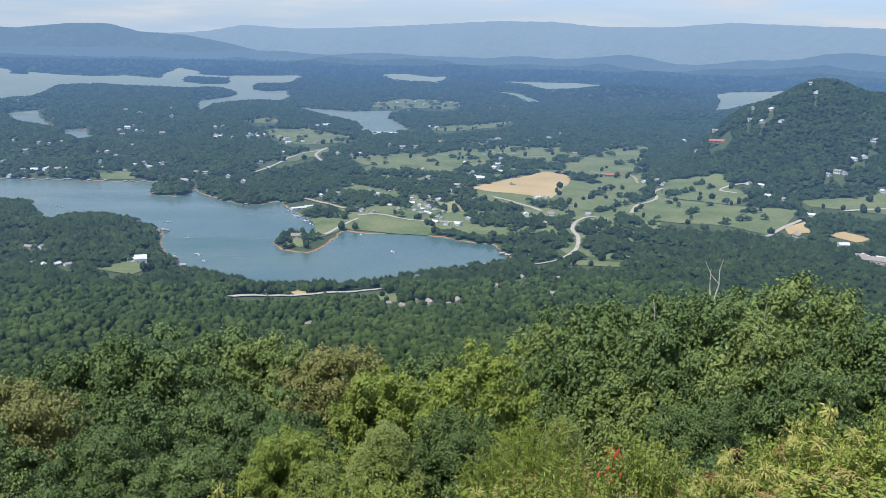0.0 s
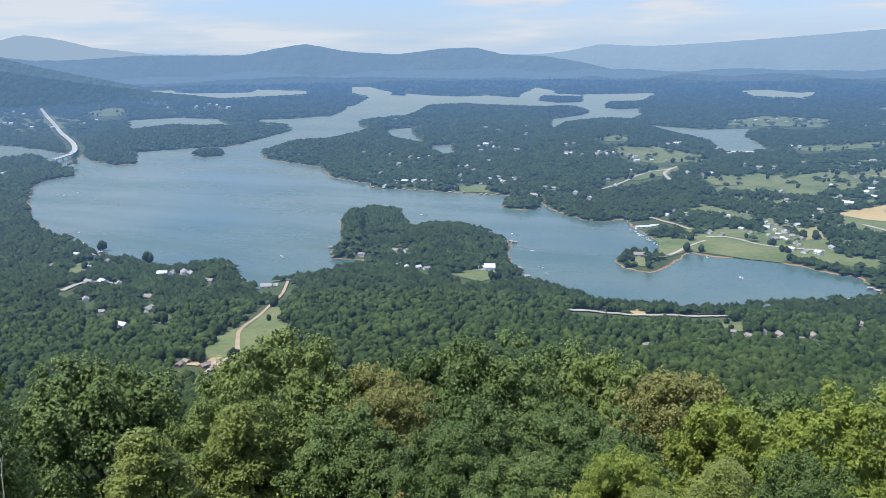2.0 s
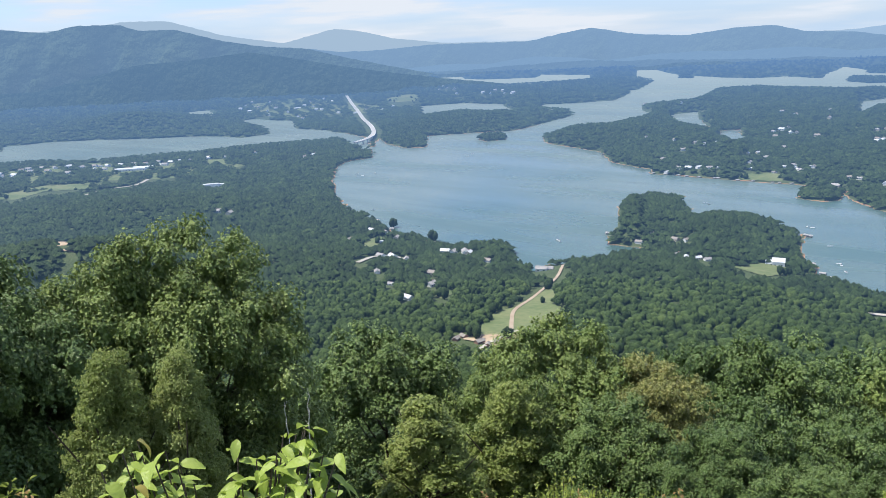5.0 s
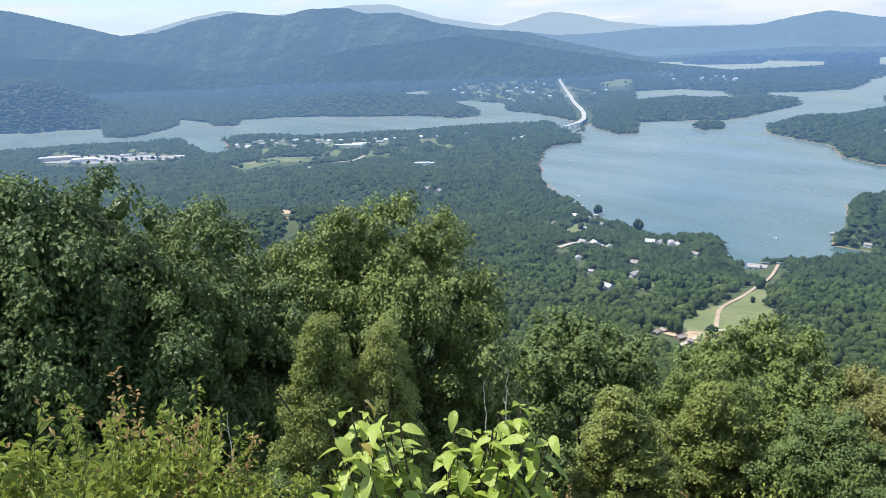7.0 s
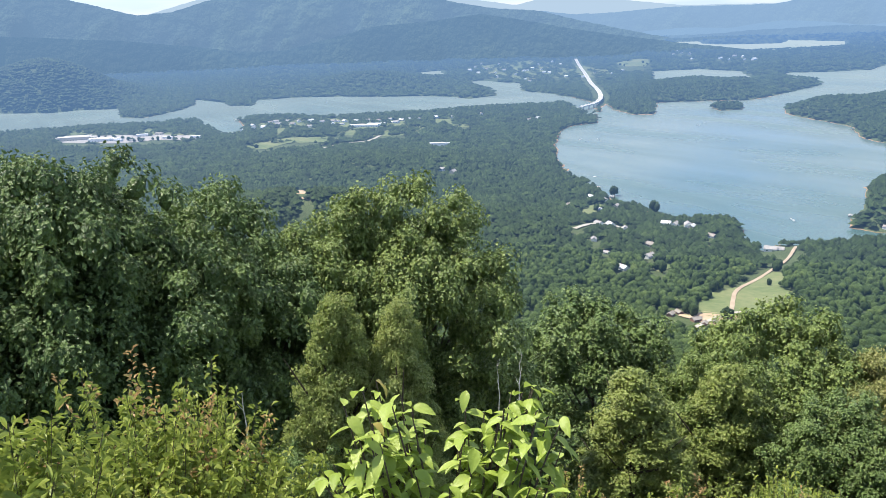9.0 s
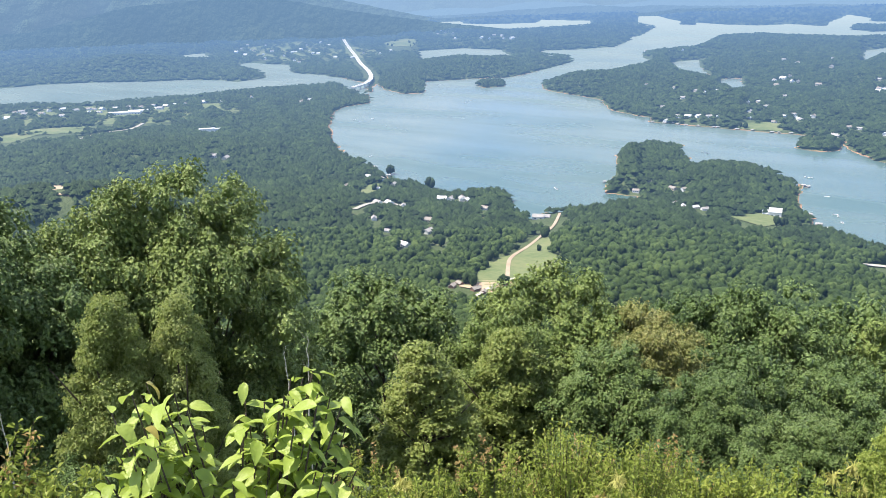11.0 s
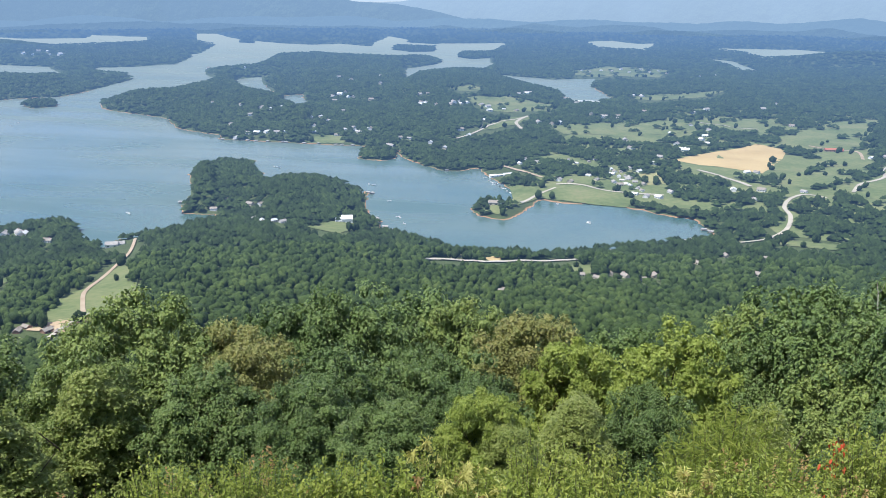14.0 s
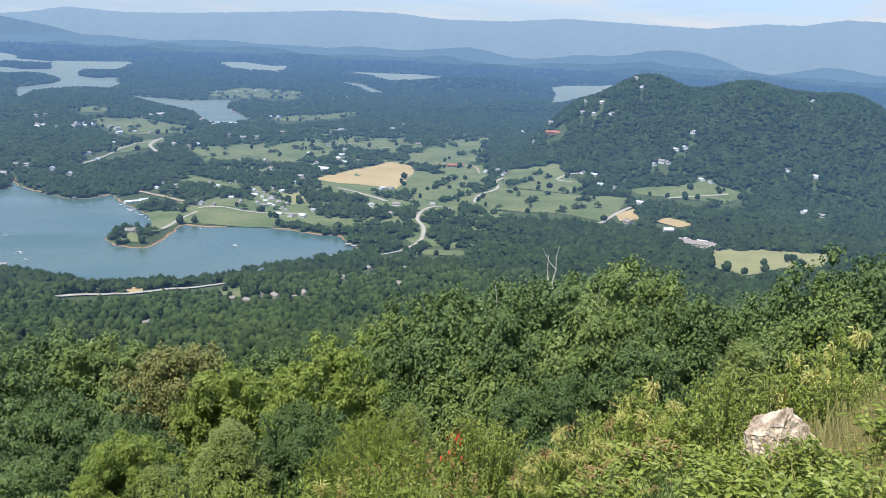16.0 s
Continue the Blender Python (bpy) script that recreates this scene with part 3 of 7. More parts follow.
def lay_land():
    """Water and hills on a polar sheet: in each direction the woods between two waters rise to a crest and fall behind
    it, shaped so treetops meet the shorelines as the camera sees them.
    """
    aa, dd = np.meshgrid(np.radians(GRID_AZ), GRID_D, indexing="ij")
    rr = plan_radius(dd)
    x, y = rr * np.sin(aa), rr * np.cos(aa)
    k = rr / dd
    wob = 5 * waves(x, y, 90, 3) + 3 * waves(x, y, 37, 4)
    wob2 = 5 * waves(x, y, 80, 5) + 3 * waves(x, y, 33, 6)
    x, y = x + wob * k ** 2, y + wob2 * k ** 2
    wet = np.zeros(x.shape, bool)
    for table, value in ((LAKE, True), (ISLANDS, False)):
        for outline in table.values():
            p = np.array(outline, float)
            near = (x > p[:, 0].min()) & (x < p[:, 0].max()) & (y > p[:, 1].min()) & (y < p[:, 1].max())
            idx = np.where(near)
            hit = inside(outline, x[idx], y[idx])
            wet[idx[0][hit], idx[1][hit]] = value
    land = np.zeros(wet.shape, bool)
    hill = np.zeros(wet.shape)
    for i, az in enumerate(GRID_AZ):
        turns = np.flatnonzero(np.diff(wet[i].astype(int))) + 1
        edges = np.concatenate([[0], turns, [len(GRID_D)]])
        for j, k in zip(edges[:-1], edges[1:]):
            if wet[i, j]:
                continue
            d0, d1 = GRID_D[j], GRID_D[min(k, len(GRID_D) - 1)]
            if j == 0 and k == len(GRID_D):
                land[i] = True
            elif j == 0:
                h = 11.0 * np.clip(min(az + 43, -20 - az) / 4, 0, 1) * np.clip((d1 - 1150) / 150, 0, 1)
                crest = d1 * (1 - (TREE_TOP + 5 + h) / EYE_HEIGHT)
                m = GRID_D < crest + 0.5 * (d1 - crest)
                land[i] |= m
                hill[i] += np.where(m, h * np.exp(-((GRID_D - crest + 60) / 130) ** 2), 0)
            elif k == len(GRID_D):
                m = GRID_D >= d0
                land[i] |= m
                hill[i] += np.where(m, relief_limit(az) * 0.8 * (1 - np.exp(-(GRID_D - d0) / 900)), 0)
            else:
                w = d1 - d0
                crest = max(d0 + 0.45 * w, d1 * (1 - (relief_limit(az) + TREE_TOP) / EYE_HEIGHT))
                crest = min(crest, max(d0 + 0.3 * w, d1 * (1 - TREE_TOP / EYE_HEIGHT)))
                top = max(EYE_HEIGHT * (1 - crest / d1) - TREE_TOP, 0)
                end = crest + 0.55 * (d1 - crest)
                m = (GRID_D >= d0) & (GRID_D <= end)
                land[i] |= m
                up = np.sin(np.clip((GRID_D - d0) / max(crest - d0, 1), 0, 1) * math.pi / 2)
                down = np.clip((end - GRID_D) / max(end - crest, 1), 0, 1)
                hill[i] += np.where(m, top * np.minimum(up, down), 0)
    for step in range(6):
        hill = (np.roll(hill, 1, 0) + 2 * hill + np.roll(hill, -1, 0)) / 4
    # distance to the nearest shore, swept along both ways of the sheet
    sides = []
    for mask in (land, ~land):
        far = np.where(mask, 1e5, 0.0)
        ring, out = GRID_D * radians(0.1), np.diff(GRID_D)
        for again_ in range(2):
            for i in range(1, len(GRID_AZ)):
                far[i] = np.minimum(far[i], far[i - 1] + ring)
            for i in range(len(GRID_AZ) - 2, -1, -1):
                far[i] = np.minimum(far[i], far[i + 1] + ring)
            for j in range(1, len(GRID_D)):
                far[:, j] = np.minimum(far[:, j], far[:, j - 1] + out[j - 1])
            for j in range(len(GRID_D) - 2, -1, -1):
                far[:, j] = np.minimum(far[:, j], far[:, j + 1] + out[j])
        sides.append(far)
    return np.where(land, np.maximum(sides[0] - 2, 0.1), -np.maximum(sides[1] - 2, 0.1)), hill


SHORE, HILL = lay_land()


def on_sheet(sheet, x, y):
    r = np.hypot(x, y)
    d = np.clip(true_distance(r), GRID_D[0], GRID_D[-1])
    u = np.clip((np.degrees(np.arctan2(x, y)) - GRID_AZ[0]) / 0.1, 0, len(GRID_AZ) - 1.001)
    v = np.clip(np.log(d / GRID_D[0]) / math.log(GRID_D[1] / GRID_D[0]), 0, len(GRID_D) - 1.001)
    i, j = u.astype(int), v.astype(int)
    u, v = u - i, v - j
    return (sheet[i, j] * (1 - u) + sheet[i + 1, j] * u) * (1 - v) + (sheet[i, j + 1] * (1 - u) + sheet[i + 1, j + 1] * u) * v


def shore(x, y):
    """Signed distance to the lake's edge: above zero on land."""
    return on_sheet(SHORE, x, y) + np.clip(GRID_D[0] - np.hypot(x, y), 0, None)


def seen_at(x, y):
    """Moves a place plotted on the lake's level along the camera's sightline onto the hills."""
    r = math.hypot(x, y)
    az = math.degrees(math.atan2(x, y))
    if r < 1100 or az > 13 or az < -99:
        return x, y
    d = float(true_distance(np.array([r]))[0])
    row = HILL[int(round((az - GRID_AZ[0]) / 0.1))]
    hits = np.flatnonzero((GRID_D > 900) & (GRID_D < d) & (row > 0.5) & (row >= EYE_HEIGHT * (1 - GRID_D / d)))
    if len(hits) == 0:
        return x, y
    q = float(plan_radius(GRID_D[hits[0]]))
    return x * q / r, y * q / r


def water_level(x, y):
    r = np.hypot(x, y)
    # past BEND the water tilts up to keep its place in the camera's view
    return EYE_HEIGHT * (1 - r / true_distance(r))


def elevation(x, y):
    x, y = np.atleast_1d(np.asarray(x, float)), np.atleast_1d(np.asarray(y, float))
    r = np.hypot(x, y)
    az = np.degrees(np.arctan2(x, y))
    far = r / true_distance(r)
    sd = shore(x, y)
    up = np.clip(sd, 0, None)
    bank = 0.8 + 2.2 * (1 - np.exp(-up / 30)) + on_sheet(HILL, x, y) + np.clip(up / 300, 0, 1) * (3.5 + 3.0 * waves(x, y, 520, 11) + 1.6 * waves(x, y, 170, 12))
    for hx, hy, rise, la, lc, head in HILLS:
        c, s = math.cos(radians(head)), math.sin(radians(head))
        u, v = (x - hx) * c + (y - hy) * s, -(x - hx) * s + (y - hy) * c
        bank = bank + rise * np.exp(-((u / la) ** 2 + (v / lc) ** 2)) * (1 - np.exp(-up / 60))
    east = np.clip((az - 12) / 45, 0, 1)
    back = np.clip((np.abs(az + 20) - 90) / 60, 0, 1)
    reach = (365 + 20 * np.exp(-r / 150)) * (1 + 0.30 * east * east * (3 - 2 * east) + 1.2 * back)
    reff = r - 3 * (1 - np.exp(-r / 3))
    brow = np.clip(r / 2.5, 0, 1) ** 2  # the brow of the overlook is level all round
    slope = (EYE_HEIGHT - 2.1) * np.exp(-reff / reach) * (1 - np.exp(-(1200 + (up - 1200) * brow) / 160))
    rough = np.clip((r - 25) / 150, 0, 1)
    slope = slope * (1 + rough * 0.05 * waves(x, y, 260, 21))
    bank = bank * np.clip((r - 30) / 300, 0, 1) + 1.55 * np.exp(-((x - 4.2) ** 2 + (y - 6.0) ** 2) / 16) + 3.2 * np.exp(-((x - 8.5) ** 2 + (y - 6.0) ** 2) / 8)
    bed = -np.clip(-sd * 0.12, 0.05, 6)
    return water_level(x, y) + np.where(sd > 0, (bank + slope) * np.where(r > BEND, far, 1), bed * far)


def far_scale(x, y):
    r = np.hypot(x, y)
    return r / true_distance(r)


def mesh_of(name, verts, faces, mat, smooth=False):
    """A mesh from arrays of places and of equal-sided faces."""
    me = bpy.data.meshes.new(name)
    verts, faces = np.asarray(verts, np.float32), np.asarray(faces, np.int32)
    me.vertices.add(len(verts))
    me.vertices.foreach_set("co", verts.ravel())
    k = faces.shape[1]
    me.loops.add(faces.size)
    me.loops.foreach_set("vertex_index", faces.ravel())
    me.polygons.add(len(faces))
    me.polygons.foreach_set("loop_start", np.arange(0, faces.size, k, dtype=np.int32))
    me.polygons.foreach_set("loop_total", np.full(len(faces), k, np.int32))
    me.update(calc_edges=True)
    me.polygons.foreach_set("use_smooth", np.full(len(faces), smooth))
    me.materials.append(mat)
    return me


def rings(azimuths, radii):
    """A polar sheet round the overlook: places and quads."""
    a, r = np.meshgrid(np.radians(azimuths), radii)
    x, y = (r * np.sin(a)).ravel(), (r * np.cos(a)).ravel()
    na, nr = len(azimuths), len(radii)
    i, j = np.meshgrid(np.arange(nr - 1), np.arange(na - 1), indexing="ij")
    q = np.stack([i * na + j, (i + 1) * na + j, (i + 1) * na + j + 1, i * na + j + 1], -1).reshape(-1, 4)
    return x, y, q[:, ::-1]


# ---------------------------------------------------------------- ground and water
FINE = np.arange(-97, 47, 0.24)
AZ = np.concatenate([FINE, np.arange(48, 265, 3.0), [265.0]])
RADII = np.concatenate([[0.02], np.linspace(0.5, 12, 24), np.geomspace(12.6, 560, 70), np.geomspace(570, 840, 40), np.geomspace(846, 4775, 380)])
gx, gy, gq = rings(AZ, RADII)
gz = elevation(gx, gy)
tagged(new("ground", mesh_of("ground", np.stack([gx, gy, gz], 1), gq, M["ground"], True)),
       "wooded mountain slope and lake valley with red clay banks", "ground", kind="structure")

lx, ly, lq = rings(np.concatenate([np.arange(-100, 50, 1.0), np.arange(50, 261, 15.0)]), np.concatenate([np.linspace(700, 3000, 12), np.linspace(3080, 4772, 60)]))
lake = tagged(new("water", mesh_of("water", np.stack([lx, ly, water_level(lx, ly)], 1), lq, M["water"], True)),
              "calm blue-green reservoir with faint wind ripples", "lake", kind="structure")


# ---------------------------------------------------------------- far ridges
def ridge(name, label, line, near, far, roughness, seed, mat):
    """A wooded mountain chain: line gives (azimuth, height of the crest above eye level in degrees)."""
    az = np.arange(line[0][0], line[-1][0] + 0.01, 0.16)
    h = np.interp(az, [p[0] for p in line], [p[1] for p in line])
    k = np.hanning(9)
    h = np.convolve(np.pad(h, 4, mode="edge"), k / k.sum(), "valid")
    steps = np.linspace(0, 1, 26)
    a, s = np.meshgrid(az, steps)
    dist = near + (far - near) * s
    crest = EYE_HEIGHT + far * np.tan(np.radians(h))
    foot = EYE_HEIGHT * (1 - near / true_distance(np.array([near])))[0] - 32
    x, y = dist * np.sin(np.radians(a)), dist * np.cos(np.radians(a))
    # spurs bulge towards the valley, hollows draw back; both end at the crest
    warp = x + 0.5 * y
    spur = 0.62 * waves(warp, y, 520, seed) + 0.34 * waves(x, y, 210, seed + 1) + 0.14 * waves(x, y, 80, seed + 2)
    z = foot + (crest[None, :] - foot) * s ** np.exp(roughness * spur + 0.15)
    z = z + s * (1.6 * waves(x, y, 60, seed + 3) + 1.0 * waves(x, y, 24, seed + 4))
    n = len(az)
    i, j = np.meshgrid(np.arange(25), np.arange(n - 1), indexing="ij")
    q = np.stack([i * n + j, i * n + j + 1, (i + 1) * n + j + 1, (i + 1) * n + j], -1).reshape(-1, 4)
    return tagged(new(name, mesh_of(name, np.stack([x.ravel(), y.ravel(), z.ravel()], 1), q, M[mat], True)), label, "mountain", kind="structure")


ridge("backdrop", "farthest mountain chain on the skyline, pale blue with painted haze",
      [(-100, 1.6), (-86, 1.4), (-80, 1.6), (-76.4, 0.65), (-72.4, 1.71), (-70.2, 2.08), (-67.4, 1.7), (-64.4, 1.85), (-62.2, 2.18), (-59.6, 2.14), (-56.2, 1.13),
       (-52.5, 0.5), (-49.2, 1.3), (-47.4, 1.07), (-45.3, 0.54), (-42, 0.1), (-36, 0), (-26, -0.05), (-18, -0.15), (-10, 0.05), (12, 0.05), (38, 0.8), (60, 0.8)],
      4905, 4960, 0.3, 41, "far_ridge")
ridge("backdrop", "wooded mountain range beyond the lake, blue with painted haze",
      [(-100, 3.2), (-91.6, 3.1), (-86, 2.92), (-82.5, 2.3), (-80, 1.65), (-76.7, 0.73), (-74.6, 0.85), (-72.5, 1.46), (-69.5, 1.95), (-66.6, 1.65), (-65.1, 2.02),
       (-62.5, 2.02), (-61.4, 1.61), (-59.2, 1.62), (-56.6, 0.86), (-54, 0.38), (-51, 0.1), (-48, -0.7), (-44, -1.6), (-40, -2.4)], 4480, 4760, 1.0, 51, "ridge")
ridge("backdrop", "hills behind the lake's far arms, blue with painted haze",
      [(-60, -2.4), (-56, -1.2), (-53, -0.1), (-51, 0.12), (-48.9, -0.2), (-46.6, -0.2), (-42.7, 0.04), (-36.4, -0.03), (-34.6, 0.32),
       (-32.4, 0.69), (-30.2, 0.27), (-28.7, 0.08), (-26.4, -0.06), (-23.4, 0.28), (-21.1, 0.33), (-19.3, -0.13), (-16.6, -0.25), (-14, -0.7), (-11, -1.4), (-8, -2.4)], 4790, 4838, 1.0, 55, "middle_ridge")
ridge("backdrop", "long mountain range beyond the farms, blue with painted haze",
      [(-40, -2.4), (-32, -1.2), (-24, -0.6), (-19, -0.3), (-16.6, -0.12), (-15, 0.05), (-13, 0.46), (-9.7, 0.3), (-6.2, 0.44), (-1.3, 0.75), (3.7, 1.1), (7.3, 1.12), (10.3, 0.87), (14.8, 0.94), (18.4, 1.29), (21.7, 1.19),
       (27.4, 1.06), (30.7, 1.48), (33, 1.47), (35.2, 1.89), (37.5, 1.85), (41.3, 1.9), (60, 1.9)], 4842, 4900, 0.8, 61, "hazed_ridge")
ridge("backdrop", "low foothills behind the far shore, dark blue with painted haze",
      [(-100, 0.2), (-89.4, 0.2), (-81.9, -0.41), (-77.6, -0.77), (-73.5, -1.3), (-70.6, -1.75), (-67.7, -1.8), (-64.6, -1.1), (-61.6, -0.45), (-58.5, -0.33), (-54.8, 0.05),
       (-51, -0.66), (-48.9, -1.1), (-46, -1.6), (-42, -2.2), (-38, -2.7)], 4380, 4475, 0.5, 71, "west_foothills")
# rows of low wooded hills behind the far shore, each with more haze painted in
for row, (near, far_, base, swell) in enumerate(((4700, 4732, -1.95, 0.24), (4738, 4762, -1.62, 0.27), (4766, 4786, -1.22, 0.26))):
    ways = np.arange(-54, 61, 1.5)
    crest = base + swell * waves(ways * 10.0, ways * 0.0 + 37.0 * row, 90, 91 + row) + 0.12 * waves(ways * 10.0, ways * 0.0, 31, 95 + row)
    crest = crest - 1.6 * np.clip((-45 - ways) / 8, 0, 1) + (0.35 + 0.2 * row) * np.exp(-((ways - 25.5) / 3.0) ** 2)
    ridge("backdrop", "low foothill row behind the far shore, blue with painted haze", [(float(w), float(h)) for w, h in zip(ways, crest)], near, far_, 0.7, 75 + 6 * row, f"foothills_{row + 1}")

# ---------------------------------------------------------------- fields, roads (plan), then woods
CLEAR = []
FIELDS = {
    "valley_floor": ("valley", [(-154, 1372), (-196, 1499), (-194, 1753), (-112, 2117), (98, 2575), (367, 2514), (614, 2516), (467, 1829), (421,
        1494), (333, 1254), (251, 1087), (181, 1141), (160, 1238), (101, 1260), (33, 1275), (-19, 1315), (-74, 1379)]),
    "town_ground": ("valley", [(-2336, 818), (-2522, 941), (-2499, 1087), (-2193, 1228), (-2071, 1372), (-1908, 1319), (-1888, 1072), (-2034, 946),
        (-2122, 820)]),
    "shops_ground": ("valley", [(-2637, 384), (-2774, 422), (-2723, 532), (-2613, 626), (-2408, 705), (-2326, 688), (-2499, 549)]),
    "bridge_town": ("valley", [(-3199, 2203), (-3479, 2449), (-3399, 2744), (-3172, 2734), (-2888, 2795), (-2699, 2612), (-2892, 2333)]),
    "pasture_low": ("grass", [(361, 1496), (409, 1602), (425, 1572), (529, 1502), (636, 1455), (562, 1328), (516, 1266), (474, 1309), (432, 1333),
        (375, 1343), (334, 1379)]),
    "pasture_mid": ("grass", [(487, 1812), (597, 1767), (591, 1650), (602, 1578), (532, 1511), (431, 1589)]),
    "pasture_north": ("grass", [(245, 1694), (361, 1834), (434, 1812), (422, 1694), (340, 1662), (257, 1583), (227, 1590)]),
    "pasture_hill": ("grass", [(297, 1996), (470, 2325), (608, 2418), (496, 2079), (488, 1914), (391, 1920), (348, 1906)]),
    "wheat": ("straw", [(61, 1627), (241, 1906), (294, 1851), (267, 1721), (210, 1547), (167, 1566), (105, 1594)]),
    "paddock": ("grass", [(223, 1497), (326, 1591), (365, 1562), (322, 1456), (289, 1401), (238, 1461)]),
    "long_meadow": ("grass", [(-226, 2049), (-87, 2154), (86, 2246), (143, 2155), (77, 2003), (-40, 1925), (-175, 1909)]),
    "high_meadow": ("grass", [(-559, 2619), (-430, 2709), (-240, 2475), (-255, 2317), (-363, 2273), (-444, 2339)]),
    "small_meadow": ("grass", [(-684, 2879), (-616, 3026), (-542, 2893), (-610, 2785)]),
    "bend_meadow": ("grass", [(-376, 1971), (-336, 2188), (-283, 2216), (-298, 2037), (-361, 1917)]),
    "lane_meadow": ("grass", [(134, 2303), (232, 2360), (342, 2313), (290, 2181), (198, 2155)]),
    "far_strip": ("grass", [(-66, 2781), (112, 2948), (281, 3093), (194, 2861), (32, 2703)]),
    "estate": ("grass", [(-308, 3629), (-174, 3797), (97, 3751), (45, 3498), (-182, 3472), (-284, 3499)]),
    "east_meadow": ("grass", [(662, 1525), (747, 1525), (826, 1540), (882, 1457), (803, 1401), (732, 1442), (669, 1480)]),
    "park": ("dry", [(544, 973), (600, 1061), (682, 1064), (770, 1027), (696, 953), (641, 956), (559, 902), (542, 939)]),
    "stubble": ("straw", [(600, 1271), (643, 1298), (665, 1236), (626, 1221)]),
    "stubble_small": ("straw", [(556, 1318), (608, 1362), (584, 1279), (543, 1267)]),
    "verge": ("grass", [(156, 1068), (198, 1100), (249, 1075), (234, 1042)]),
    "spit": ("grass", [(-214, 1378), (-180, 1367), (-133, 1350), (-170, 1239), (-195, 1164), (-219, 1171), (-213, 1212), (-192, 1281)]),
    "shore_green": ("grass", [(-180, 1367), (-148, 1398), (-47, 1369), (0, 1298), (-17, 1268), (-86, 1277), (-152, 1291)]),
    "village_green": ("grass", [(-136, 1465), (-59, 1450), (0, 1352), (-10, 1313), (-56, 1375), (-121, 1405)]),
    # tan building earth, drawn with the dry grass and straw colours
    "building_site": ("dry", [(-211, 912), (-207, 948), (-194, 953), (-187, 924), (-199, 908)]),
    "building_site_b": ("straw", [(-171, 932), (-170, 962), (-156, 950), (-150, 920), (-157, 905)]),
    "site_lawn": ("grass", [(-68, 908), (-44, 916), (-43, 862), (-59, 861)]),
    "village_yard": ("dry", [(-2, 1489), (44, 1511), (46, 1418), (8, 1397)]),
    "slope_clearing": ("grass", [(-459, 527), (-513, 625), (-510, 654), (-527, 701), (-549, 779), (-478, 700), (-428, 612), (-430, 560)]),
    "clearing_yard": ("clay", [(-460, 520), (-467, 542), (-446, 565), (-436, 572), (-427, 560), (-424, 526)]),
    "cove_lawn": ("grass", [(-934, 827), (-971, 907), (-925, 871), (-901, 820)]),
    "cabin_lawn": ("grass", [(-636, 664), (-634, 700), (-610, 679), (-600, 645)]),
    "town_green": ("grass", [(-2011, 685), (-2061, 827), (-2012, 939), (-1923, 881), (-1969, 789), (-1920, 710)]),
    "far_green": ("grass", [(-3031, 2925), (-3048, 3061), (-2935, 3067), (-2838, 2923), (-2910, 2851)]),
    "clay_bank": ("clay", [(-1395, 547), (-1346, 575), (-972, 415), (-988, 406)]),
    "house_lawn": ("grass", [(-424, 995), (-408, 1033), (-383, 1078), (-360, 1041), (-370, 975), (-407, 987)]),
    "cottage_lawn": ("grass", [(-731, 1731), (-704, 1783), (-638, 1769), (-625, 1697), (-703, 1691)]),
    "mall_lot": ("lot", [(-2486, 342), (-2575, 368), (-2535, 476), (-2456, 587), (-2350, 671), (-2254, 655), (-2312, 550), (-2356, 440)]),
}
ROADS = {
    "valley_road": ("gravel", 6, [(130, 1080), (163, 1103), (195, 1157), (211, 1232), (210, 1285), (226, 1337), (254, 1373), (280, 1355)]),
    "site_road": ("gravel", 9, [(-229, 880), (-200, 900), (-156, 908), (-106, 930), (-64, 944)]),
    "field_road": ("gravel", 8, [(99, 1533), (139, 1487), (176, 1415)]),
    "farm_drive": ("gravel", 6, [(329, 1408), (359, 1487), (409, 1558), (427, 1646), (456, 1692)]),
    "barn_drive": ("clay_road", 6, [(346, 1913), (381, 1872), (426, 1846), (418, 1751)]),
    "bend_road": ("gravel", 6, [(-400, 1803), (-371, 1908), (-353, 2047), (-326, 2140), (-300, 2203)]),
    "bend_loop": ("gravel", 8, [(-298, 2212), (-310, 2140), (-306, 2056), (-279, 1967)]),
    "stubble_road": ("gravel", 7, [(503, 1252), (561, 1323), (609, 1376)]),
    "east_drive": ("gravel", 6, [(579, 1614), (561, 1653), (591, 1681), (632, 1680)]),
    "meadow_road": ("gravel", 6, [(711, 1445), (785, 1455), (844, 1463)]),
    "spit_path": ("gravel", 5, [(-174, 1245), (-155, 1306), (-133, 1350)]),
    "village_road": ("gravel", 6, [(-135, 1377), (-92, 1380), (-46, 1349), (39, 1335)]),
    "lane_road": ("gravel", 6, [(130, 2233), (199, 2167), (269, 2134)]),
    "clearing_track": ("clay_road", 4, [(-441, 565), (-479, 615), (-500, 647), (-524, 702), (-551, 770), (-577, 834), (-619, 909)]),
    "clearing_road": ("gravel", 4, [(-429, 505), (-439, 543), (-444, 571), (-443, 595)]),
    "cove_drive": ("gravel", 6, [(-807, 710), (-826, 756), (-820, 782), (-790, 784)]),
    "town_road": ("gravel", 9, [(-1811, 811), (-1855, 892), (-1862, 959), (-1937, 1035)]),
    "north_road": ("gravel", 14, [(-3332, 3173), (-3409, 3279), (-3475, 3329)]),
    "marina_road": ("clay_road", 7, [(-249, 1525), (-206, 1479), (-164, 1428)]),
}
SPAN = [(-3251, 2862), (-3020, 2690), (-2793, 2520), (-2580, 2352), (-2374, 2198), (-2225, 2075), (-2110, 1965), (-2035, 1870), (-1985, 1770)]
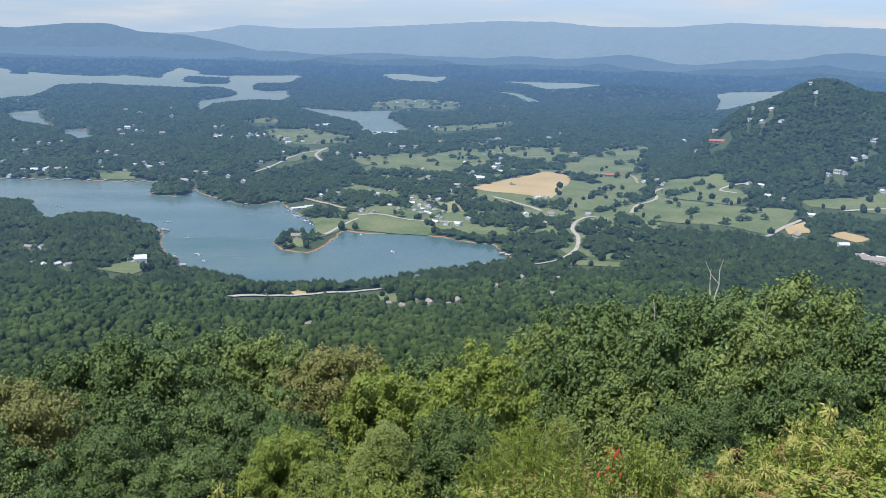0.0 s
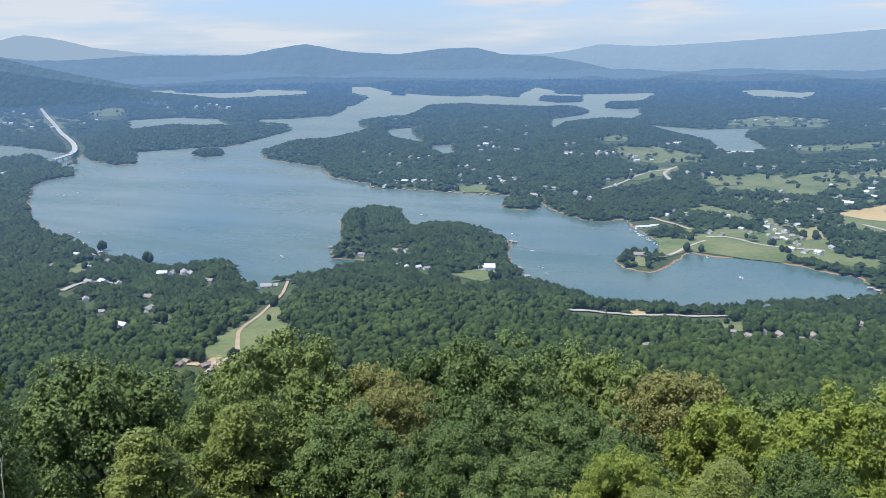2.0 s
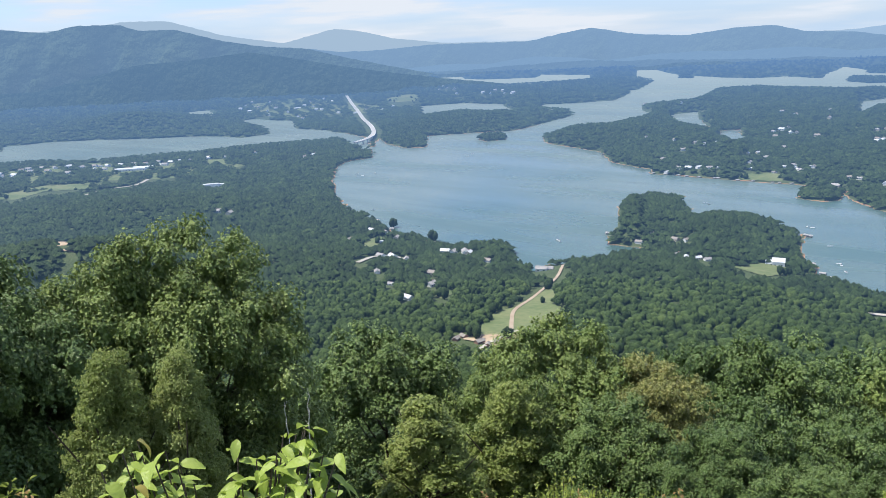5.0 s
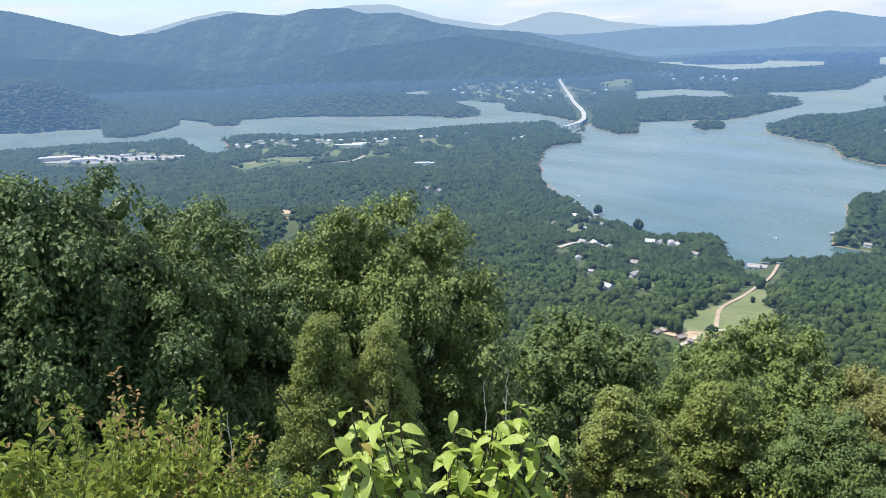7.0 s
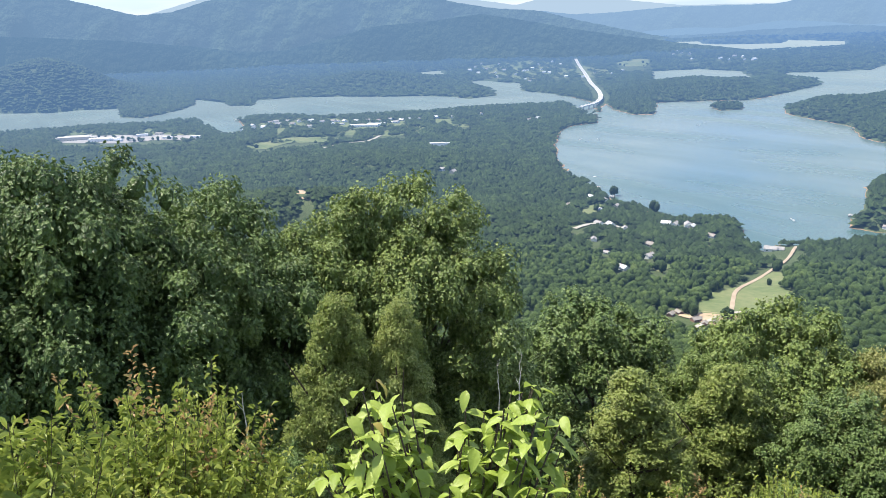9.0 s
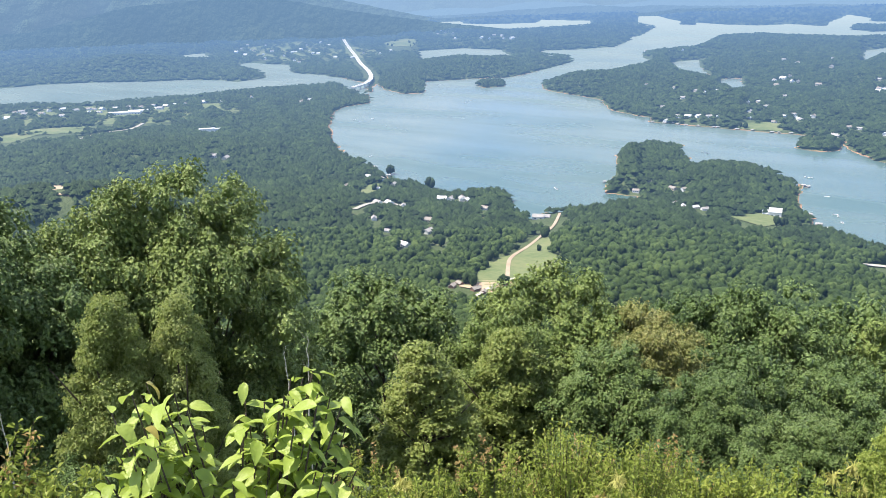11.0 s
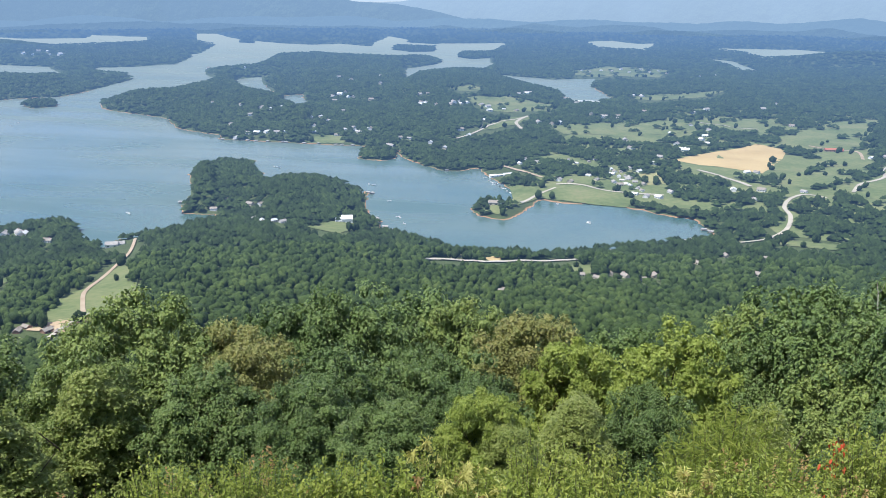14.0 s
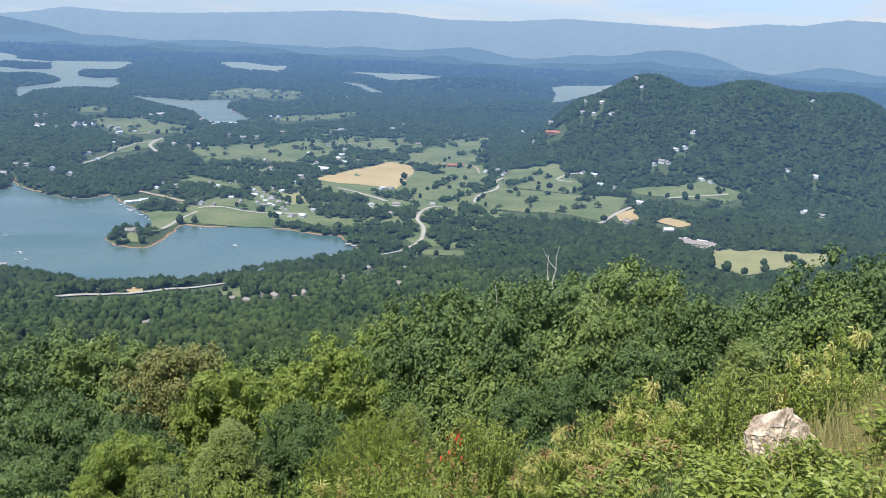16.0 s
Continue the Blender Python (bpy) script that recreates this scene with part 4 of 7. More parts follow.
# x, y, length and heading of each house
HOUSES = {
    "lakeshore": [(-831, 1606, 13, 91), (-878, 1754, 14, 166), (-859, 1764, 15, 7), (-842, 1780, 14, 63), (-818, 1781, 14, 40), (-802, 1793, 11, 120),
        (-772, 1894, 14, 97), (-732, 1801, 13, 146), (-681, 1857, 12, 55), (-671, 1892, 13, 46), (-625, 1879, 15, 99), (-672, 1781, 12, 18), (-634,
        1828, 12, 158), (-520, 1779, 13, 33), (-502, 1780, 11, 1), (-978, 1870, 12, 55), (-1006, 2033, 15, 42), (-1045, 2184, 14, 74), (-1004, 2233,
        12, 50), (-771, 1987, 13, 173), (-804, 2181, 13, 46)],
    "lakeshore_b": [(-516, 1682, 17, 176), (-443, 1737, 14, 98), (-398, 1679, 14, 92), (-414, 1908, 15, 37), (-382, 1846, 14, 84), (-552, 2406, 14,
        154), (-644, 2416, 15, 152), (-587, 2363, 16, 86), (-544, 2482, 13, 90), (-512, 2447, 16, 123), (-435, 2368, 16, 47), (-1168, 3135, 15, 45),
        (-1083, 3042, 13, 5), (-1028, 3225, 17, 91), (-813, 2459, 17, 4), (-886, 2503, 15, 107), (-962, 2526, 14, 148), (-953, 2618, 17, 115)],
    "village": [(-429, 2707, 14, 46), (-388, 2804, 17, 50), (-343, 2306, 14, 62), (-254, 2086, 18, 118), (-221, 2074, 15, 90), (-205, 2098, 18, 64),
        (-199, 2557, 17, 27), (-139, 2298, 16, 94), (-103, 2255, 18, 9), (-69, 2274, 16, 23), (130, 2393, 15, 131), (168, 2479, 17, 37), (326, 2536,
        15, 179), (384, 2714, 16, 79), (71, 1839, 17, 78), (81, 1771, 14, 20), (86, 1755, 17, 176), (126, 1913, 15, 123), (137, 1984, 14, 12), (-22,
        1757, 14, 153), (-36, 1865, 16, 103)],
    "village_b": [(-87, 1455, 10, 152), (-71, 1426, 11, 64), (-41, 1412, 12, 107), (-48, 1475, 11, 163), (-18, 1523, 10, 126), (-2, 1505, 11, 53),
        (24, 1581, 11, 144), (36, 1653, 14, 161), (-17, 1448, 13, 105), (8, 1403, 11, 111), (-31, 1394, 12, 15), (12, 1322, 13, 75), (-6, 1334, 11,
        158), (31, 1317, 13, 133), (50, 1355, 12, 124), (-133, 1406, 13, 81), (-113, 1394, 12, 74), (183, 1543, 12, 37), (200, 1548, 11, 136), (190,
        1390, 14, 160), (147, 1384, 14, 86), (173, 1325, 11, 125), (254, 1394, 11, 140)],
    "trailers": [(-33, 1493, 10, 92), (-25, 1466, 8, 91), (-19, 1439, 10, 169), (-12, 1457, 8, 78), (-7, 1419, 9, 171), (-14, 1394, 8, 124), (-29,
        1430, 8, 176), (-35, 1457, 10, 87), (-21, 1403, 9, 148), (-44, 1495, 10, 121), (-52, 1515, 9, 64), (-2, 1376, 9, 70), (5, 1361, 9, 128),
        (-134, 1591, 9, 91), (-117, 1557, 9, 164), (-95, 1585, 9, 104), (-86, 1608, 9, 44), (-191, 1565, 10, 176), (-216, 1589, 9, 93), (-220, 1545,
        10, 132)],
    "near_woods": [(-120, 741, 9, 42), (-23, 860, 9, 92), (-7, 852, 11, 122), (10, 836, 9, 20), (23, 856, 11, 106), (70, 937, 9, 148), (104, 981, 10,
        107), (148, 973, 9, 141), (126, 883, 11, 163), (-53, 852, 9, 7), (-35, 837, 9, 150)],
    "east_farms": [(351, 2186, 14, 166), (134, 1862, 13, 175), (468, 1791, 13, 10), (468, 1738, 16, 57), (437, 1767, 13, 34), (626, 1680, 12, 46),
        (642, 1655, 14, 140), (641, 1539, 12, 119), (623, 1570, 13, 169), (637, 1405, 14, 151), (827, 1542, 13, 95), (837, 1524, 12, 103), (551, 1251,
        16, 104), (595, 1196, 16, 176), (585, 1110, 15, 95), (601, 1096, 16, 140), (921, 1332, 14, 24), (933, 1299, 13, 131), (1045, 1495, 13, 148)],
    "east_hill": [(740, 2012, 13, 90), (758, 1943, 15, 107), (711, 1944, 14, 144), (727, 1909, 15, 94), (755, 1874, 14, 40), (862, 1995, 14, 144),
        (844, 1917, 14, 50), (679, 2081, 16, 155), (641, 1937, 12, 169), (661, 2115, 12, 27), (833, 1681, 13, 157), (852, 1679, 14, 83), (889, 1721,
        15, 144), (766, 1641, 13, 110), (786, 1644, 16, 126), (795, 1635, 13, 97), (1173, 1728, 14, 40), (1005, 1531, 14, 66), (622, 2033, 15, 77),
        (747, 2572, 14, 106)],
    "estate_houses": [(-271, 3641, 12, 78), (-235, 3616, 14, 73), (-192, 3668, 13, 6), (-144, 3636, 12, 159), (-111, 3705, 16, 62), (-74, 3617, 13,
        34), (-28, 3706, 15, 3), (7, 3639, 14, 143), (43, 3688, 13, 121), (78, 3623, 15, 62), (203, 3538, 14, 39), (266, 3596, 15, 73), (-40, 2835,
        13, 155), (-13, 2809, 16, 132), (-405, 2768, 15, 154), (-377, 2810, 16, 30), (-554, 2454, 12, 32), (-525, 2421, 13, 136), (-635, 2374, 15,
        157), (-627, 2399, 13, 135)],
    "west_shore": [(-972, 843, 11, 89), (-981, 929, 12, 151), (-1011, 925, 12, 0), (-932, 905, 12, 116), (-793, 866, 14, 27), (-764, 877, 15, 139),
        (-758, 878, 12, 109), (-779, 868, 14, 109), (-824, 768, 13, 176), (-813, 780, 14, 161), (-663, 697, 14, 98), (-629, 623, 13, 174), (-1328,
        837, 14, 50), (-1300, 844, 15, 119), (-703, 740, 14, 16), (-689, 836, 12, 0)],
    "clearing": [(-464, 516, 8, 110), (-465, 527, 8, 165), (-443, 523, 9, 79), (-433, 522, 7, 122), (-431, 532, 8, 127), (-437, 556, 9, 137)],
    "town": [(-2386, 820, 14, 149), (-2438, 874, 16, 12), (-2461, 938, 14, 58), (-2439, 986, 15, 21), (-2389, 1002, 17, 169), (-2376, 1034, 18, 85),
        (-2316, 1082, 17, 17), (-2290, 1107, 18, 179), (-2366, 881, 16, 31), (-2383, 933, 18, 56), (-2346, 963, 17, 28), (-2248, 975, 17, 34), (-2323,
        1047, 18, 112), (-2243, 1046, 14, 156), (-2280, 1140, 14, 41), (-2217, 1183, 14, 54), (-2223, 1226, 14, 27), (-2179, 1240, 17, 18), (-2161,
        1289, 15, 146), (-2249, 1163, 16, 102), (-2140, 1336, 18, 34), (-2100, 1371, 14, 23), (-2088, 1465, 15, 153), (-1888, 1491, 16, 90), (-1890,
        1524, 18, 95)],
    "town_north": [(-3406, 2330, 20, 35), (-3295, 2302, 19, 38), (-3371, 2406, 18, 173), (-3226, 2351, 18, 142), (-3274, 2436, 18, 56), (-3105, 2374,
        17, 141), (-3161, 2467, 17, 72), (-3187, 2538, 18, 34), (-3040, 2486, 20, 95), (-3302, 2755, 18, 99), (-3194, 2718, 16, 4), (-3019, 2502, 19,
        21), (-2844, 2452, 18, 9), (-3509, 2471, 16, 31), (-3445, 2529, 18, 116), (-3287, 2653, 17, 118), (-2785, 2496, 18, 82), (-2848, 2619, 16,
        135), (-2788, 2664, 15, 98), (-2814, 2757, 16, 38), (-3642, 2940, 20, 109), (-3769, 2655, 19, 57), (-3841, 2669, 19, 21)],
    "north_town": [(-3574, 3264, 25, 170), (-3553, 3286, 22, 54), (-3533, 3309, 20, 159), (-3480, 3363, 21, 60), (-3460, 3385, 21, 157), (-3432, 3400,
        23, 98), (-3387, 3419, 21, 91), (-3373, 3467, 23, 161), (-3332, 3510, 22, 92), (-3276, 3537, 22, 151), (-3236, 3579, 25, 55), (-3189, 3592,
        24, 101), (-3166, 3359, 19, 9), (-3061, 3328, 19, 51), (-2970, 3309, 20, 125), (-2915, 3306, 25, 123), (-2712, 3290, 23, 89), (-2656, 3281,
        19, 120), (-2646, 3367, 21, 158), (-2558, 3334, 25, 82), (-2698, 3372, 22, 25)],
    "far_specks": [(-701, 2613, 15, 167), (-632, 2421, 15, 95), (-553, 2447, 19, 120), (-463, 2413, 15, 65), (-416, 2289, 15, 41), (-956, 2574, 18,
        172), (-901, 2500, 16, 123), (-1084, 3041, 19, 88), (-937, 2936, 19, 94), (-383, 2794, 16, 15), (-259, 2857, 18, 172), (-1833, 3334, 17, 39),
        (-1756, 3270, 15, 171), (-1651, 3308, 16, 116), (-929, 1552, 18, 41), (-913, 1599, 15, 6), (-1110, 1777, 17, 168), (-116, 4811, 15, 102),
        (-485, 4800, 19, 93), (87, 4802, 18, 47)],
    "peninsula": [(-510, 1020, 11, 72), (-489, 1005, 10, 119), (-471, 1001, 10, 61), (-458, 1002, 10, 53), (-558, 1109, 12, 165), (-541, 1112, 11,
        69), (-610, 1132, 9, 15), (-647, 1074, 11, 174), (-594, 1067, 11, 11)],
    "town_strip": [(-2374, 853, 18, 144), (-2337, 864, 15, 120), (-2147, 1091, 16, 54), (-2190, 1274, 13, 3), (-2212, 1060, 14, 29), (-2458, 956, 17,
        67), (-2306, 1092, 14, 15), (-2126, 1191, 18, 25), (-2379, 880, 15, 142), (-2137, 1186, 12, 12)],
    "town_strip_b": [(-3132, 2548, 16, 97), (-3156, 2483, 13, 35), (-3084, 2254, 13, 16), (-2945, 2306, 11, 31), (-3467, 2403, 13, 66), (-2852, 2462,
        13, 109), (-3403, 2404, 13, 41), (-2878, 2277, 16, 24), (-3120, 2283, 15, 36)],
    "north_strip": [(-3248, 3555, 15, 58), (-3384, 3426, 16, 171), (-3155, 3568, 20, 152), (-3584, 3253, 19, 175), (-3539, 3252, 13, 147), (-3471,
        3333, 15, 118)],
    "north_shore": [(-2985, 3268, 13, 61), (-2820, 3215, 16, 169), (-2594, 3314, 15, 102), (-3031, 3347, 12, 101)],
    "valley_mid": [(-376, 1965, 13, 51), (61, 1997, 11, 120), (113, 2148, 13, 96), (-14, 2833, 12, 158), (-381, 2320, 10, 6), (-68, 2240, 11, 139),
        (0, 2385, 14, 148), (152, 2080, 12, 137)],
    "valley_west": [(-915, 2418, 14, 5), (-546, 2262, 10, 19), (-832, 2025, 12, 105), (-633, 1888, 10, 60), (-815, 2044, 12, 76), (-394, 2087, 13,
        155), (-688, 2662, 11, 30), (-655, 1854, 11, 100)],
    "cape": [(-642, 1840, 10, 167), (-1013, 2167, 11, 82), (-1140, 2245, 11, 141), (-1235, 2254, 9, 68), (-893, 2267, 12, 19)],
    "slope_west": [(-702, 667, 9, 16), (-755, 696, 11, 139), (-793, 787, 10, 135), (-924, 862, 10, 21)],
}


def lane(points, width):
    """A smooth ribbon on the ground along points: left and right edges."""
    p = np.array(points, float)
    k = np.arange(len(p))
    t = np.linspace(0, len(p) - 1, (len(p) - 1) * 8 + 1)
    i = np.clip(t.astype(int), 0, len(p) - 2)
    u = (t - i)[:, None]
    a, b, c, d = p[np.clip(i - 1, 0, None)], p[i], p[i + 1], p[np.clip(i + 2, None, len(p) - 1)]
    q = 0.5 * (2 * b + (c - a) * u + (2 * a - 5 * b + 4 * c - d) * u ** 2 + (3 * b - a - 3 * c + d) * u ** 3)
    w = np.gradient(q, axis=0)
    w /= np.linalg.norm(w, axis=1)[:, None] + 1e-9
    side = np.stack([-w[:, 1], w[:, 0]], 1) * (width / 2 * far_scale(q[:, 0], q[:, 1]))[:, None]
    return q + side, q - side


def in_front(x, y, wide, tree=11.0):
    """A gap in the woods before a house or road, cleared so that trees don't hide it from the camera."""
    r = math.hypot(x, y)
    ux, uy = x / r, y / r
    k = float(far_scale(np.array([x]), np.array([y]))[0])
    long = min(tree * r / EYE_HEIGHT, 75) * (1.9 if r < 1100 else 0.8)
    b, w = wide * 0.9 * k, wide * 0.62 * k
    return [(x + ux * b - uy * w, y + uy * b + ux * w), (x + ux * b + uy * w, y + uy * b - ux * w),
            (x - ux * long + uy * w * 0.8, y - uy * long - ux * w * 0.8), (x - ux * long - uy * w * 0.8, y - uy * long + ux * w * 0.8)]


FIELDS = {name: (kind, [seen_at(*p) for p in outline]) for name, (kind, outline) in FIELDS.items()}
ROADS = {name: (kind, width, [seen_at(*p) for p in pts]) for name, (kind, width, pts) in ROADS.items()}


def ashore(x, y, off):
    """The nearest dry place along the line of sight."""
    f = 1 + np.arange(-60, 61) / 800
    good = np.flatnonzero(shore(x * f, y * f) > off)
    if len(good) == 0:
        return None
    k = min(good, key=lambda i: abs(i - 60))
    return x * f[k], y * f[k]


for name, rows in HOUSES.items():
    spots = [(ashore(*seen_at(x, y), 9.0), w, turn) for x, y, w, turn in rows]
    HOUSES[name] = [(*spot, w, turn) for spot, w, turn in spots if spot]

OPEN_FIELDS = []
for kind, poly in FIELDS.values():
    for near in (1.0, 0.985, 0.97, 0.955) if math.hypot(*poly[0]) > 1050 else (1.0, 0.985, 0.97, 0.955, 0.94, 0.925):
        OPEN_FIELDS.append((kind, [(x * near, y * near) for x, y in poly]))
for kind, width, pts in ROADS.values():
    a, b = lane(pts, width * 1.6 + 5)
    for i in range(0, len(a) - 1, 4):
        j = min(i + 4, len(a) - 1)
        CLEAR.append([tuple(a[i]), tuple(a[j]), tuple(b[j]), tuple(b[i])])
    for i in range(0, len(a), 2):
        x, y = (a[i] + b[i]) / 2
        step = np.hypot(*(a[min(i + 2, len(a) - 1)] - a[max(i - 2, 0)])) * 0.5
        CLEAR.append(in_front(x, y, max(width, step), 10.0))
a, b = lane(SPAN, 60)
for i in range(0, len(a) - 1, 4):
    CLEAR.append([tuple(a[i]), tuple(a[min(i + 4, len(a) - 1)]), tuple(b[min(i + 4, len(a) - 1)]), tuple(b[i])])
for rows in HOUSES.values():
    for x, y, w, turn in rows:
        CLEAR.append(in_front(x, y, w))
BIG_SITES = [(-386, 1053, 26), (-628, 878, 34), (-2510, 391, 90), (-2420, 438, 70), (-2441, 551, 34), (-2297, 659, 30), (-2325, 590, 30), (-1653, 1032, 34), (-2092, 1079, 70), (384, 1853, 42),
             (642, 1930, 40), (-240, 1455, 40), (-167, 2607, 60), (590, 1085, 46), (-212, 1218, 20)]
for x, y, w in BIG_SITES:
    CLEAR.append(in_front(*seen_at(x, y), w))

ICO = [(0, 0, 1)] + [(0.894 * math.cos(a * 1.2566), 0.894 * math.sin(a * 1.2566), 0.447) for a in range(5)] \
    + [(0.894 * math.cos(a * 1.2566 + 0.628), 0.894 * math.sin(a * 1.2566 + 0.628), -0.447) for a in range(5)] + [(0, 0, -1)]
ICO_F = [(0, 1 + i, 1 + (i + 1) % 5) for i in range(5)] + [(1 + i, 6 + i, 1 + (i + 1) % 5) for i in range(5)] \
    + [(1 + (i + 1) % 5, 6 + i, 6 + (i + 1) % 5) for i in range(5)] + [(11, 6 + (i + 1) % 5, 6 + i) for i in range(5)]
ICO_TOP = ICO_F[:15]
DOME = [(0, 0, 0.85)] + [(0.72 * math.cos(a * 1.2566), 0.72 * math.sin(a * 1.2566), 0.45) for a in range(5)] + [(math.cos(a * 1.2566 + 0.4), math.sin(a * 1.2566 + 0.4), -0.5) for a in range(5)]
DOME_F = ICO_TOP
CAP = [(0, 0, 0.7)] + [(math.cos(a * 1.2566), math.sin(a * 1.2566), -0.3) for a in range(5)]
CAP_F = ICO_F[:5]


def crowns(places, size, lumps, shape, faces, rng):
    """Uneven tree crowns of a few lumps each: places (n, 3) at the ground, size = (mean width, mean height)."""
    base, fc = np.array(shape), np.array(faces)
    n = len(places)
    w = size[0] * rng.uniform(0.6, 1.5, n) * 0.5
    h = size[1] * rng.uniform(0.7, 1.3, n)
    vs, fs = [], []
    for k in range(lumps):
        off = rng.uniform(-1, 1, (n, 2)) * (0.55 if k else 0.1) * w[:, None]
        rad = w * (rng.uniform(0.45, 0.7, n) if lumps > 1 else 1.0)
        mid = h * (0.52 + (0.16 if k == 0 else rng.uniform(-0.16, 0.14, n)))
        jit = 1 + rng.uniform(-0.28, 0.28, (n, len(base), 1))
        turn = rng.uniform(0, 2 * math.pi, n)
        c, s = np.cos(turn)[:, None], np.sin(turn)[:, None]
        bx, by, bz = base[None, :, 0] * jit[..., 0], base[None, :, 1] * jit[..., 0], base[None, :, 2] * jit[..., 0]
        tall = h * (0.36 if lumps > 1 else 0.5)
        v = np.stack([places[:, None, 0] + off[:, None, 0] + (bx * c - by * s) * rad[:, None],
                      places[:, None, 1] + off[:, None, 1] + (bx * s + by * c) * rad[:, None],
                      places[:, None, 2] + mid[:, None] + bz * tall[:, None]], -1)
        start = (k * n + np.arange(n))[:, None, None] * len(base)
        vs.append(v.reshape(-1, 3))
        fs.append((fc[None] + start).reshape(-1, 3))
    return np.concatenate(vs), np.concatenate(fs)


def open_ground(x, y):
    """Where no wood stands: fields, roads, the lake, and gaps that keep houses in the camera's view."""
    free = shore(x, y) < 3
    for poly in CLEAR:
        px, py = [p[0] for p in poly], [p[1] for p in poly]
        near = (x > min(px)) & (x < max(px)) & (y > min(py)) & (y < max(py))
        idx = np.where(near)[0]
        free[idx] |= inside(poly, x[idx], y[idx])
    # hedges and clumps break the fields' edges
    ragged_x, ragged_y = x + 7 * waves(x, y, 48, 62), y + 7 * waves(x, y, 52, 63)
    bare = waves(x, y, 70, 61) + 0.5 * waves(x, y, 26, 64) < 0.82
    sparse = waves(x, y, 120, 65) + 0.7 * waves(x, y, 42, 66) < -0.24
    for kind, poly in OPEN_FIELDS:
        px, py = [p[0] for p in poly], [p[1] for p in poly]
        near = (x > min(px) - 12) & (x < max(px) + 12) & (y > min(py) - 12) & (y < max(py) + 12)
        near &= sparse if kind == "valley" else bare | (kind == "straw") | (math.hypot(px[0], py[0]) < 1150)
        idx = np.where(near)[0]
        free[idx] |= inside(poly, ragged_x[idx], ragged_y[idx])
    return free


def wood(label, r0, r1, a0, a1, gap, size, lumps, shape, faces, seed, mat="woods"):
    rng = np.random.RandomState(seed)
    n = int(radians(a1 - a0) * (r1 * r1 - r0 * r0) / 2 / gap ** 2)
    r = np.sqrt(rng.uniform(r0 * r0, r1 * r1, n))
    a = np.radians(rng.uniform(a0, a1, n))
    x, y = r * np.sin(a), r * np.cos(a)
    keep = ~open_ground(x, y)
    keep &= (waves(x, y, 300, 31) + waves(x, y, 120, 32) * 0.7) > -2.2
    x, y = x[keep], y[keep]
    k = far_scale(x, y)
    z = elevation(x, y)
    v, f = crowns(np.stack([x * 0, y * 0, z * 0], 1), size, lumps, shape, faces, rng)
    m = len(x)
    per = len(shape)
    v = v.reshape(lumps, m, per, 3) * k[None, :, None, None] + np.stack([x, y, z - 0.8], 1)[None, :, None, :]
    return tagged(new("woodland", mesh_of("woodland", v.reshape(-1, 3), f, M[mat], True)), label, "woods", kind="stuff")


wood("dense broadleaf forest hidden below the overlook", 130, 420, -95, 45, 15, (19, 13), 1, ICO[:11], ICO_TOP, 1, mat="slope_woods")
wood("dense green broadleaf forest on the lower slope", 420, 950, -95, 45, 6.4, (11.5, 10.5), 2, ICO[:11], ICO_TOP, 2, mat="slope_woods")
wood("mixed green woods round the near lake shore", 950, 1750, -95, 45, 7.4, (14.5, 11), 3, CAP, CAP_F, 3)
wood("dark green woods across the lake", 1750, 2450, -95, 45, 9.2, (18, 11), 3, CAP, CAP_F, 4)
wood("woods on the lake's far capes, blue-green with painted haze", 2450, 3250, -95, 45, 11, (20, 11), 2, CAP, CAP_F, 9)
wood("close-grown woods on the eastern hill", 1780, 2420, 13, 45, 6.8, (11, 9), 1, DOME, DOME_F, 6)
wood("close-grown dark woods on the headland", 3300, 4300, -92, -70, 10.5, (15, 8), 1, CAP, CAP_F, 7)
for name, poly in ISLANDS.items():
    if name.startswith("islet"):
        away = [math.hypot(*p) for p in poly]
        ways = [math.degrees(math.atan2(*p)) for p in poly]
        wood("small wooded island in the lake", min(away), max(away), min(ways), max(ways), 9, (15, 11), 1, DOME, DOME_F, 8)
wood("woods on far shores and hills, blue-green with painted haze", 3250, 4780, -95, 45, 13.5, (20, 10), 1, CAP, CAP_F, 5)


# ---------------------------------------------------------------- the overlook's own trees
def part(name, me, parent, label=""):
    ob = new(name, me)
    ob.parent = parent
    if label:
        ob["label"] = label
    return ob


def again(proto, m):
    """A copy at the whole pose m, whatever scale the first one stands at."""
    return copy_thing(proto, m @ Matrix.Diagonal((*[1 / k for k in proto.scale], 1)))


def tube(points, radii, sides=7):
    """A bent tapering stem: places and quads."""
    pts = [Vector(p) for p in points]
    vs, fs = [], []
    for i, p in enumerate(pts):
        way = (pts[min(i + 1, len(pts) - 1)] - pts[max(i - 1, 0)]).normalized()
        side = way.orthogonal().normalized()
        other = way.cross(side)
        for k in range(sides):
            a = 2 * math.pi * k / sides
            vs.append(p + (side * math.cos(a) + other * math.sin(a)) * radii[i])
    for i in range(len(pts) - 1):
        for k in range(sides):
            fs.append((i * sides + k, i * sides + (k + 1) % sides, (i + 1) * sides + (k + 1) % sides, (i + 1) * sides + k))
    return np.array([tuple(v) for v in vs]), np.array(fs)


def joined(pieces):
    vs, fs, n = [], [], 0
    for v, f in pieces:
        vs.append(v)
        fs.append(f + n)
        n += len(v)
    return np.concatenate(vs), np.concatenate(fs)


